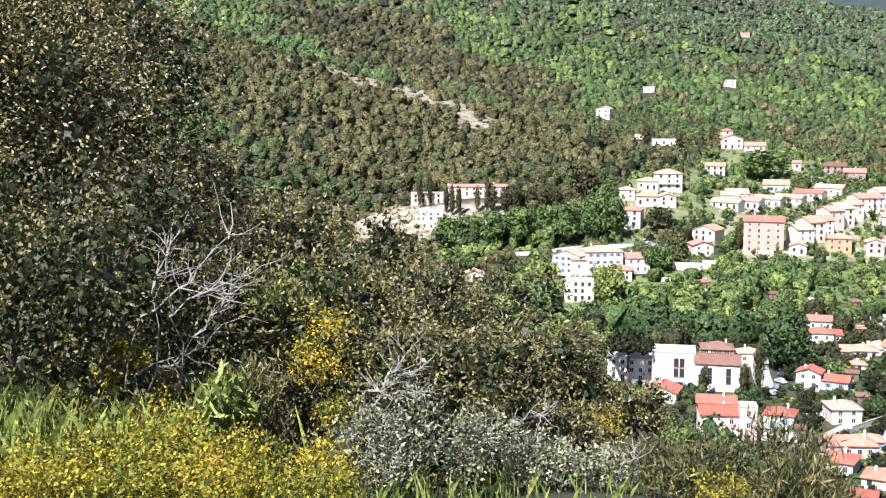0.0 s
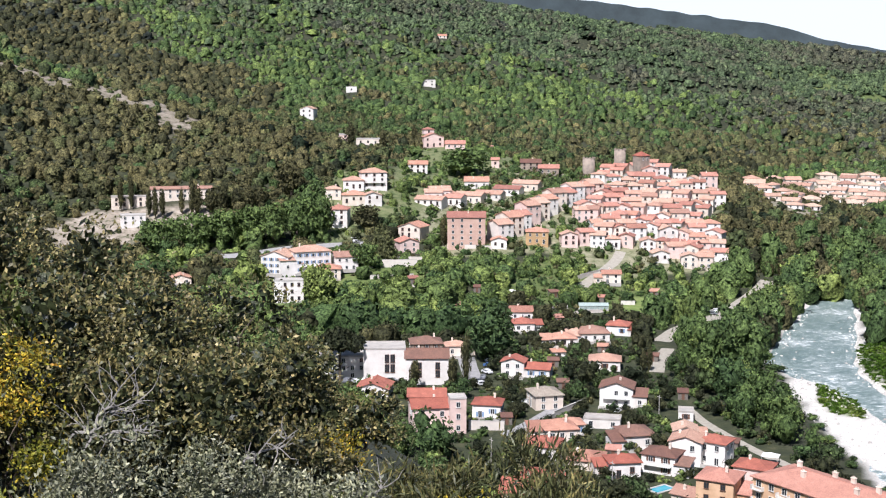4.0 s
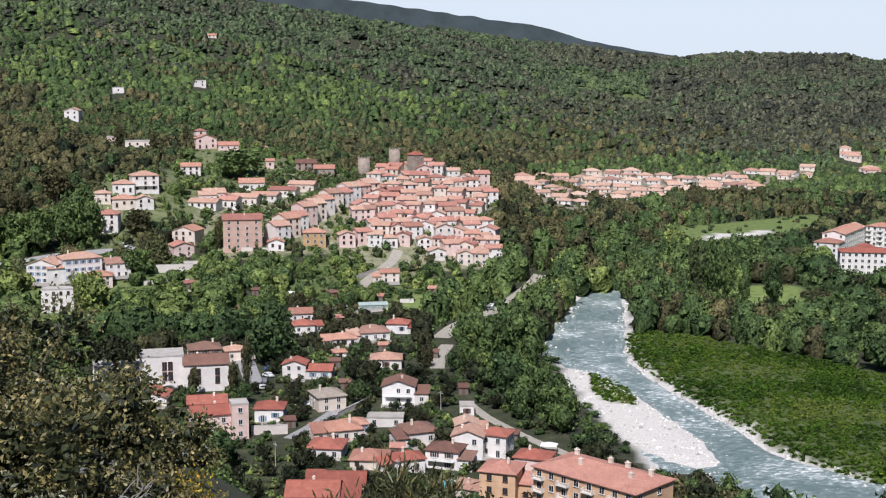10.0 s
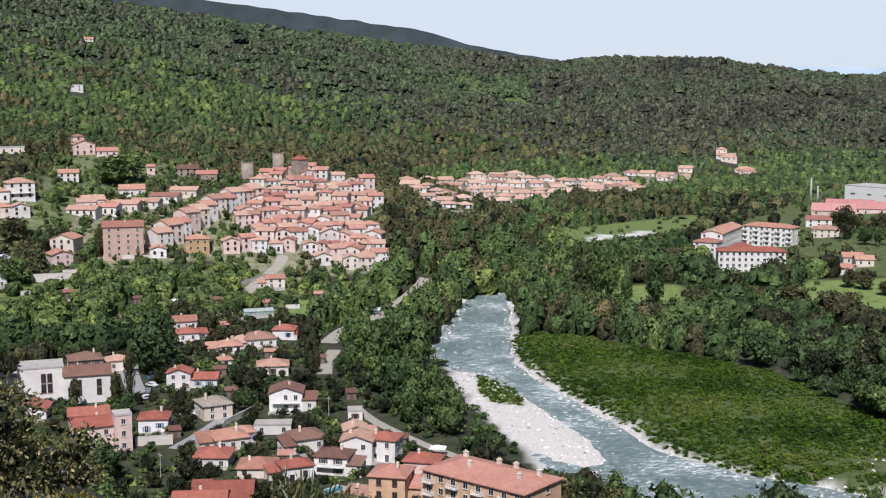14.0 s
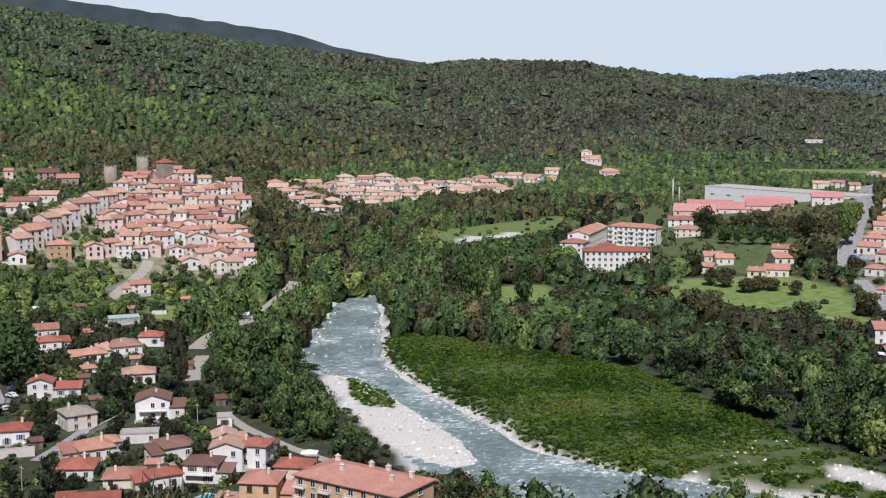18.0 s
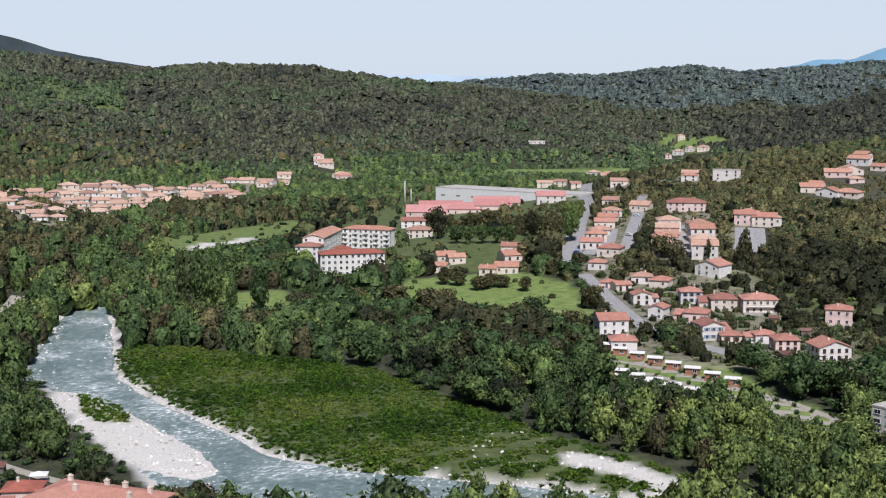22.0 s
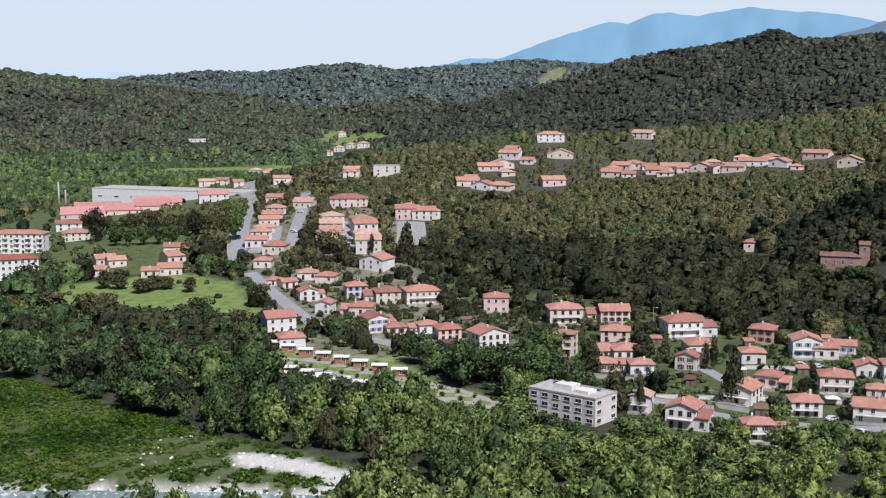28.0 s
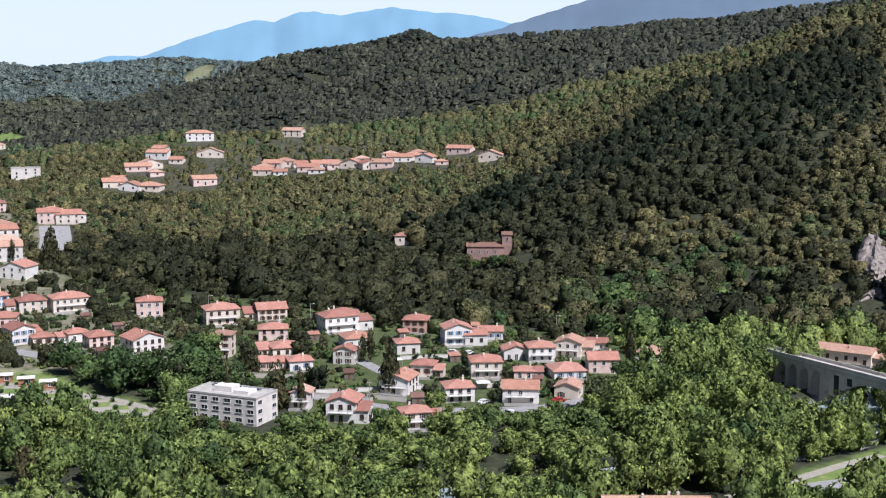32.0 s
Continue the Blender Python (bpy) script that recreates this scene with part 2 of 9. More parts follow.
class Shape:
    """Collects corners and faces of one mesh."""

    def __init__(self):
        self.v, self.f = [], []

    def box(self, x0, y0, z0, x1, y1, z1):
        n = len(self.v)
        self.v += [(x0, y0, z0), (x1, y0, z0), (x1, y1, z0), (x0, y1, z0), (x0, y0, z1), (x1, y0, z1), (x1, y1, z1), (x0, y1, z1)]
        self.f += [tuple(n + i for i in q) for q in ((3, 2, 1, 0), (4, 5, 6, 7), (0, 1, 5, 4), (1, 2, 6, 5), (2, 3, 7, 6), (3, 0, 4, 7))]
        return self

    def face(self, *corners):
        n = len(self.v)
        self.v += corners
        self.f.append(tuple(range(n, n + len(corners))))
        return self

    def slab(self, corners, down):
        """A plate: the corners (upper face, anticlockwise from above) and as deep as down."""
        n, k = len(self.v), len(corners)
        self.v += list(corners) + [(x, y, z - down) for x, y, z in corners]
        self.f.append(tuple(range(n, n + k)))
        self.f.append(tuple(range(n + 2 * k - 1, n + k - 1, -1)))
        for i in range(k):
            j = (i + 1) % k
            self.f.append((n + i, n + k + i, n + k + j, n + j))
        return self

    def tube(self, x, y, z0, z1, r0, r1, sides=10):
        n = len(self.v)
        for z, r in ((z0, r0), (z1, r1)):
            self.v += [(x + r * math.cos(6.2832 * i / sides), y + r * math.sin(6.2832 * i / sides), z) for i in range(sides)]
        self.f += [(n + i, n + (i + 1) % sides, n + sides + (i + 1) % sides, n + sides + i) for i in range(sides)]
        self.f.append(tuple(range(n + sides, n + 2 * sides)))
        self.f.append(tuple(range(n + sides - 1, n - 1, -1)))
        return self

    def mesh(self, name, material, smooth=False):
        return mesh_of(name, self.v, self.f, material, smooth)


# ---- materials ----
def nodes_of(name):
    m = bpy.data.materials.new(name)
    m.use_nodes = True
    return m, m.node_tree.nodes, m.node_tree.links, m.node_tree.nodes["Principled BSDF"]


def ramp(ns, stops):
    r = ns.new("ShaderNodeValToRGB")
    while len(r.color_ramp.elements) < len(stops):
        r.color_ramp.elements.new(0.5)
    for e, (p, c) in zip(r.color_ramp.elements, stops):
        e.position, e.color = p, (*c, 1)
    return r


def noise_of(ns, ls, scale, detail=4.0, rough=0.6, space="Object"):
    n = ns.new("ShaderNodeTexNoise")
    n.inputs["Scale"].default_value, n.inputs["Detail"].default_value, n.inputs["Roughness"].default_value = scale, detail, rough
    if space == "Object":
        c = ns.new("ShaderNodeTexCoord")
        ls.new(c.outputs["Object"], n.inputs["Vector"])
    else:
        g = ns.new("ShaderNodeNewGeometry")
        ls.new(g.outputs["Position"], n.inputs["Vector"])
    return n


def mix(ns, ls, kind, fac, a, b):
    n = ns.new("ShaderNodeMix")
    n.data_type, n.blend_type = "RGBA", kind
    for sock, v in ((n.inputs[0], fac), (n.inputs[6], a), (n.inputs[7], b)):
        if isinstance(v, (int, float)):
            sock.default_value = v
        elif isinstance(v, tuple):
            sock.default_value = (*v, 1)
        else:
            ls.new(v, sock)
    return n.outputs[2]


def bump(ns, ls, bsdf, height, strength, distance=0.05):
    b = ns.new("ShaderNodeBump")
    b.inputs["Strength"].default_value, b.inputs["Distance"].default_value = strength, distance
    ls.new(height, b.inputs["Height"])
    ls.new(b.outputs[0], bsdf.inputs["Normal"])


def plaster(name, light, dark, grain=6.0, rough=0.9):
    """Painted or bare render with stains and a fine grain."""
    m, ns, ls, b = nodes_of(name)
    big, fine = noise_of(ns, ls, 0.35, 5, 0.65, "World"), noise_of(ns, ls, grain, 3, 0.6, "World")
    base = ramp(ns, [(0.3, dark), (0.62, light)])
    ls.new(big.outputs[0], base.inputs[0])
    info = ns.new("ShaderNodeObjectInfo")
    tint = ramp(ns, [(0.0, (0.86, 0.84, 0.82)), (1.0, (1.0, 1.0, 1.0))])
    ls.new(info.outputs["Random"], tint.inputs[0])
    ls.new(mix(ns, ls, "MULTIPLY", 1.0, base.outputs[0], tint.outputs[0]), b.inputs["Base Color"])
    b.inputs["Roughness"].default_value = rough
    bump(ns, ls, b, fine.outputs[0], 0.25, 0.02)
    return m


def tiles(name, light, dark):
    """Roman roof tiles: rows across the slope, each course of another tint, lichen and soot."""
    m, ns, ls, b = nodes_of(name)
    c = ns.new("ShaderNodeTexCoord")
    w = ns.new("ShaderNodeTexWave")
    w.wave_type, w.bands_direction = "BANDS", "X"
    w.inputs["Scale"].default_value, w.inputs["Distortion"].default_value = 1.4, 0.6
    ls.new(c.outputs["Object"], w.inputs["Vector"])
    big, fine = noise_of(ns, ls, 0.45, 6, 0.7), noise_of(ns, ls, 4.5, 3, 0.7)
    base = ramp(ns, [(0.28, dark), (0.5, tuple((a + d) / 2 for a, d in zip(light, dark))), (0.7, light)])
    ls.new(big.outputs[0], base.inputs[0])
    spots = ramp(ns, [(0.35, (0.62, 0.58, 0.55)), (0.6, (1.08, 1.05, 1.0))])
    ls.new(fine.outputs[0], spots.inputs[0])
    info = ns.new("ShaderNodeObjectInfo")
    tint = ramp(ns, [(0.0, (0.68, 0.62, 0.62)), (0.3, (0.95, 0.9, 0.88)), (0.6, (1.04, 1.02, 1.0)), (1.0, (1.1, 1.16, 1.16))])
    ls.new(info.outputs["Random"], tint.inputs[0])
    one = mix(ns, ls, "MULTIPLY", 0.8, base.outputs[0], spots.outputs[0])
    ls.new(mix(ns, ls, "MULTIPLY", 1.0, one, tint.outputs[0]), b.inputs["Base Color"])
    b.inputs["Roughness"].default_value = 0.85
    bump(ns, ls, b, w.outputs["Fac"], 0.5, 0.12)
    return m


def foliage(name, stops, rough=0.6, shine=0.08, grain=1.0, through_light=0.09, mottle=0.55):
    """Leaves: a tone for each plant, each clump a little lighter or darker, some light through the blades."""
    m, ns, ls, b = nodes_of(name)
    at = ns.new("ShaderNodeAttribute")
    at.attribute_name = "tone"
    info = ns.new("ShaderNodeObjectInfo")
    add = ns.new("ShaderNodeMath")
    add.operation = "MULTIPLY_ADD"
    ls.new(info.outputs["Random"], add.inputs[0])
    add.inputs[1].default_value = 0.06
    ls.new(at.outputs["Fac"], add.inputs[2])
    col = ramp(ns, stops)
    ls.new(add.outputs[0], col.inputs[0])
    g = ns.new("ShaderNodeNewGeometry")
    isl = ramp(ns, [(0.0, (0.62, 0.65, 0.66)), (0.5, (0.92, 0.93, 0.93)), (1.0, (1.3, 1.27, 1.18))])
    ls.new(g.outputs["Random Per Island"], isl.inputs[0])
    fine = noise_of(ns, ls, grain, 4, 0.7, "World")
    # speckle and mottle: their deep darks also stand in for shade among leaves
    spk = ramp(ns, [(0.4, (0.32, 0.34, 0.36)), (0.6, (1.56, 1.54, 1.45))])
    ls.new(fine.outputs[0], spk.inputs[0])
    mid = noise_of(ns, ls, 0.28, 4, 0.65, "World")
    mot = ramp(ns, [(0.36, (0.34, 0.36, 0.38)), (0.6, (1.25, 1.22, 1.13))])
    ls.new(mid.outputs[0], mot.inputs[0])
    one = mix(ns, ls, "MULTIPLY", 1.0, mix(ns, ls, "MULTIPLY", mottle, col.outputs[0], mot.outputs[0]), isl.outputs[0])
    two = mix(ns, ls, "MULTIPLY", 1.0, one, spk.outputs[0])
    ls.new(two, b.inputs["Base Color"])
    b.inputs["Roughness"].default_value = rough
    b.inputs["Specular IOR Level"].default_value = shine
    bump(ns, ls, b, fine.outputs[0], 0.8 if grain < 2 else 0.3, 0.5 / grain)
    t = ns.new("ShaderNodeBsdfTranslucent")
    ls.new(two, t.inputs["Color"])
    sh = ns.new("ShaderNodeMixShader")
    sh.inputs[0].default_value = through_light
    ls.new(b.outputs[0], sh.inputs[1])
    ls.new(t.outputs[0], sh.inputs[2])
    ls.new(sh.outputs[0], ns["Material Output"].inputs["Surface"])
    return m


def plain(name, color, rough=0.6, metal=0.0, grain=8.0, vary=0.25):
    m, ns, ls, b = nodes_of(name)
    n = noise_of(ns, ls, grain, 4, 0.6)
    c = ramp(ns, [(0.3, tuple(v * (1 - vary) for v in color)), (0.7, color)])
    ls.new(n.outputs[0], c.inputs[0])
    ls.new(c.outputs[0], b.inputs["Base Color"])
    b.inputs["Roughness"].default_value, b.inputs["Metallic"].default_value = rough, metal
    return m


WALLS = {
    "W": plaster("white_render", (0.8, 0.765, 0.72), (0.67, 0.63, 0.585)),
    "C": plaster("cream_render", (0.8, 0.7, 0.6), (0.64, 0.55, 0.46)),
    "P": plaster("pink_render", (0.78, 0.6, 0.54), (0.64, 0.48, 0.42)),
    "O": plaster("ochre_render", (0.6, 0.4, 0.2), (0.45, 0.29, 0.15)),
    "A": plaster("apricot_render", (0.68, 0.45, 0.28), (0.54, 0.34, 0.2)),
    "B": plaster("brick_render", (0.62, 0.43, 0.35), (0.5, 0.33, 0.26), 3.0),
    "D": plaster("dark_brick", (0.4, 0.255, 0.21), (0.27, 0.17, 0.14), 3.0),
    "M": plaster("white_sheet", (0.86, 0.86, 0.85), (0.78, 0.78, 0.77), 6.0, 0.5),
    "S": plaster("old_stone", (0.38, 0.31, 0.25), (0.22, 0.18, 0.15), 2.0),
    "G": plaster("grey_render", (0.74, 0.68, 0.62), (0.62, 0.57, 0.52)),
}
ROOFS = {
    "R": tiles("red_tiles", (0.47, 0.165, 0.115), (0.28, 0.095, 0.07)),
    "T": tiles("faded_red_tiles", (0.58, 0.3, 0.235), (0.4, 0.19, 0.145)),
    "O": tiles("orange_tiles", (0.6, 0.34, 0.25), (0.42, 0.21, 0.15)),
    "P": tiles("pale_tiles", (0.62, 0.41, 0.32), (0.45, 0.27, 0.2)),
    "B": tiles("brown_tiles", (0.28, 0.15, 0.11), (0.17, 0.1, 0.08)),
    "E": tiles("salmon_tiles", (0.68, 0.49, 0.39), (0.5, 0.34, 0.26)),
    "K": tiles("pink_sheet", (0.62, 0.31, 0.29), (0.48, 0.22, 0.21)),
    "G": tiles("grey_tiles", (0.42, 0.36, 0.3), (0.28, 0.24, 0.2)),
}
glass_dark = plain("window_glass", (0.035, 0.04, 0.045), 0.12, 0.0, 2.0)
paint_white = plain("white_paint", (0.75, 0.74, 0.7), 0.5)
paint_brown = plain("brown_paint", (0.16, 0.08, 0.05), 0.6)
paint_blue = plain("blue_paint", (0.2, 0.32, 0.5), 0.5)
concrete = plaster("concrete", (0.5, 0.47, 0.43), (0.36, 0.34, 0.31), 3.0)
asphalt = plain("asphalt", (0.36, 0.35, 0.34), 0.9, 0.0, 0.6, 0.35)
pale_track = plain("pale_gravel_track", (0.4, 0.365, 0.3), 0.95, 0.0, 0.8, 0.3)
bark = plain("bark", (0.13, 0.1, 0.075), 0.95, 0.0, 5.0, 0.5)
grey_wood = plain("dead_grey_wood", (0.27, 0.25, 0.225), 0.9, 0.0, 9.0, 0.35)
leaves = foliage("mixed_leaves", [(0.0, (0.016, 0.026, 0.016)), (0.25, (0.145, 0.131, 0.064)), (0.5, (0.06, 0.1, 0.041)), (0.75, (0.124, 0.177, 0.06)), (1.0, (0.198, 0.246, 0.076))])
# the next two put the haze of distance into the leaf colour
hazed_leaves = foliage("hazed_ridge_leaves", [(0.0, (0.028, 0.037, 0.035)), (0.3, (0.1, 0.101, 0.073)), (0.6, (0.085, 0.118, 0.066)), (1.0, (0.105, 0.15, 0.07))], 0.7, 0.08, 0.35, 0.06, 0.6)
hazed_last_leaves = foliage("hazed_hill_leaves", [(0.0, (0.085, 0.11, 0.118)), (0.3, (0.115, 0.14, 0.14)), (0.6, (0.12, 0.155, 0.142)), (1.0, (0.15, 0.19, 0.155))], 0.8, 0.06, 0.3, 0.1, 0.4)
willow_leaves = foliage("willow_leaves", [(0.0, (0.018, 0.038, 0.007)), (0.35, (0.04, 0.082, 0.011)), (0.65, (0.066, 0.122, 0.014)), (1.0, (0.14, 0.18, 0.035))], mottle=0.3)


# ---- ground, one sheet round the camera out to the horizon ----
def ground_material():
    m, ns, ls, b = nodes_of("hillside_ground")
    at = ns.new("ShaderNodeVertexColor")
    at.layer_name = "land"
    sep = ns.new("ShaderNodeSeparateColor")
    ls.new(at.outputs["Color"], sep.inputs[0])
    big, mid, fine = (noise_of(ns, ls, s, 5, 0.65, "World") for s in (0.02, 0.25, 2.2))
    scrub = ramp(ns, [(0.3, (0.016, 0.02, 0.009)), (0.5, (0.03, 0.035, 0.015)), (0.68, (0.06, 0.06, 0.028))])
    ls.new(mid.outputs[0], scrub.inputs[0])
    lawn = ramp(ns, [(0.3, (0.07, 0.11, 0.03)), (0.45, (0.14, 0.205, 0.045)), (0.6, (0.19, 0.24, 0.065)), (0.7, (0.28, 0.27, 0.13))])
    ls.new(mid.outputs[0], lawn.inputs[0])
    stone = ramp(ns, [(0.3, (0.36, 0.33, 0.29)), (0.5, (0.58, 0.55, 0.5)), (0.7, (0.72, 0.7, 0.65))])
    ls.new(fine.outputs[0], stone.inputs[0])
    rock = ramp(ns, [(0.35, (0.1, 0.11, 0.055)), (0.46, (0.3, 0.25, 0.19)), (0.7, (0.5, 0.43, 0.36))])
    ls.new(mid.outputs[0], rock.inputs[0])
    c = mix(ns, ls, "MIX", sep.outputs[1], scrub.outputs[0], lawn.outputs[0])
    c = mix(ns, ls, "MIX", sep.outputs[2], c, rock.outputs[0])
    c = mix(ns, ls, "MIX", sep.outputs[0], c, stone.outputs[0])
    ls.new(c, b.inputs["Base Color"])
    b.inputs["Roughness"].default_value = 0.95
    bump(ns, ls, b, mid.outputs[0], 0.7, 0.6)
    return m


def build_ground():
    az = np.concatenate([np.arange(-112, 40, 0.42), np.arange(40, 248, 8.0)])
    rr = np.concatenate([[0.0, 0.3], np.geomspace(0.6, 100, 62), np.linspace(103, 900, 230), np.geomspace(915, 4950, 95)])
    a, r = np.meshgrid(np.radians(-az), rr, indexing="ij")
    x, y = r * np.sin(a), r * np.cos(a)
    z = ground_height(x, y)
    n, k = a.shape
    i, j = np.meshgrid(np.arange(n), np.arange(k - 1), indexing="ij")
    i2 = (i + 1) % n
    q = np.stack([i * k + j, i2 * k + j, i2 * k + j + 1, i * k + j + 1], -1).reshape(-1, 4)[:, ::-1]
    me = mesh_np("ground", np.stack([x, y, z], -1).reshape(-1, 3), q, ground_material(), True)
    rough = 1.5 * waves(x, y, 18, 11) + 0.8 * waves(x, y, 7, 12)
    d, half = along(RIVER, x, y)
    stone = np.clip((half + 5.5 + rough - d) / 2, 0, 1) * (np.hypot(x, y) > 155) * (half > 5.5)
    for zone in ("gravel_bar", "bed", "gravel_strip", "far_gravel"):
        stone = np.maximum(stone, np.clip((1 + rough - near_edge(zone, x, y)) / 3, 0, 1))
    stone = stone * (1 - np.clip((-near_edge("island", x, y) + rough * 0.5) / 2, 0, 1))
    lawn = np.zeros(a.shape)
    for zone, much in (("park", 1), ("valley_field", 1), ("far_fields", 1), ("poplar_meadow", 1), ("lower_lawn", 1), ("field", 0.9), ("camp", 1.0), ("brush", 0.35), ("far_meadow", 0.8), ("garden_slope", 0.5), ("garden_lawn", 0.9), ("village", 0.6), ("villa_gardens", 0.6), ("upper_village", 0.5), ("terraces", 0.55), ("clearing", 0.45), ("island", 1),
                       ("riverside_houses", 0.3), ("near_town", 0.04), ("right_town", 0.2), ("new_estate", 0.25), ("works", 0.4)):
        lawn = np.maximum(lawn, much * np.clip((2 + rough - near_edge(zone, x, y)) / 4, 0, 1))
    dry = 0.6 * np.clip((8 + 3 * rough - near_edge("rock_crest", x, y)) / 12, 0, 1)
    for zone, much in (("right_town", 0.4), ("new_estate", 0.6), ("village", 0.45), ("upper_village", 0.15), ("cemetery", 0.8), ("terraces", 0.35), ("spur_houses", 0.1)):
        dry = np.maximum(dry, much * np.clip((2 + rough - near_edge(zone, x, y)) / 4, 0, 1))
    col = me.color_attributes.new("land", "FLOAT_COLOR", "POINT")
    col.data.foreach_set("color", np.stack([stone, lawn, dry, np.ones(a.shape)], -1).astype(np.float32).ravel())
    return tagged(new("ground", me), "valley floor and hillsides of scrub, grass, gravel and bare earth", "ground", kind="structure")


build_ground()


# ---- river ----
def water_material():
    m, ns, ls, b = nodes_of("river_water")
    g = ns.new("ShaderNodeNewGeometry")
    v = ns.new("ShaderNodeMapping")
    v.inputs["Rotation"].default_value = (0, 0, 1.1)
    v.inputs["Scale"].default_value = (0.5, 1.0, 1)
    ls.new(g.outputs["Position"], v.inputs["Vector"])
    f = ns.new("ShaderNodeTexNoise")
    f.inputs["Scale"].default_value, f.inputs["Detail"].default_value, f.inputs["Roughness"].default_value = 0.9, 6, 0.75
    ls.new(v.outputs[0], f.inputs["Vector"])
    big = noise_of(ns, ls, 0.045, 3, 0.5, "World")
    rough_water = ns.new("ShaderNodeMath")
    rough_water.operation = "MULTIPLY_ADD"
    ls.new(big.outputs[0], rough_water.inputs[0])
    rough_water.inputs[1].default_value = 0.45
    ls.new(f.outputs[0], rough_water.inputs[2])
    c = ramp(ns, [(0.64, (0.13, 0.18, 0.17)), (0.76, (0.21, 0.265, 0.25)), (0.83, (0.42, 0.46, 0.45)), (0.9, (0.8, 0.82, 0.81))])
    ls.new(rough_water.outputs[0], c.inputs[0])
    ls.new(c.outputs[0], b.inputs["Base Color"])
    b.inputs["Specular IOR Level"].default_value = 0.25
    r = ramp(ns, [(0.45, (0.28, 0.28, 0.28)), (0.62, (0.8, 0.8, 0.8))])
    ls.new(f.outputs[0], r.inputs[0])
    ls.new(r.outputs[0], b.inputs["Roughness"])
    bump(ns, ls, b, f.outputs[0], 0.6, 0.4)
    return m


def ribbon(line, half, lift, step=4.0, follow=True, wobble=0.0):
    """Corners and quads of a band along a line of points."""
    pts = []
    for p, q in zip(line, line[1:]):
        n = max(1, int(math.hypot(q[0] - p[0], q[1] - p[1]) / step))
        pts += [(p[0] + (q[0] - p[0]) * i / n, p[1] + (q[1] - p[1]) * i / n) for i in range(n)]
    pts = np.array(pts + [line[-1][:2]], float)
    for _ in range(6):
        pts[1:-1] = 0.25 * pts[:-2] + 0.5 * pts[1:-1] + 0.25 * pts[2:]
    t = np.gradient(pts, axis=0)
    t /= np.linalg.norm(t, axis=1)[:, None]
    nrm = np.stack([-t[:, 1], t[:, 0]], 1)
    cols = np.linspace(-1, 1, 5)
    v = []
    for c in cols:
        w = (half if len(line[0]) < 3 else along(line, pts[:, 0], pts[:, 1])[1] + 1.5) * c * (1 + wobble * waves(pts[:, 0] + 40 * c, pts[:, 1], 25, 21))
        v.append(pts + nrm * w[:, None])
    v = np.stack(v, 1)
    z = ground_height(v[..., 0], v[..., 1]) + lift if follow else np.full(v.shape[:2], lift)
    n = len(pts)
    i, j = np.meshgrid(np.arange(n - 1), np.arange(4), indexing="ij")
    q = np.stack([i * 5 + j, (i + 1) * 5 + j, (i + 1) * 5 + j + 1, i * 5 + j + 1], -1).reshape(-1, 4)[:, ::-1]
    return np.concatenate([v, z[..., None]], -1).reshape(-1, 3), q


WATER = [(x, y, half) if not 255 < y < 400 else (x - 10, y, half + 8.5) for x, y, half in RIVER]
v, q = ribbon(WATER, 1.0, -1.9, follow=False, wobble=0.06)
tagged(new("river", mesh_np("river", v, q, water_material(), True)), "shallow grey-green river with white riffles over stones", "river", kind="structure")


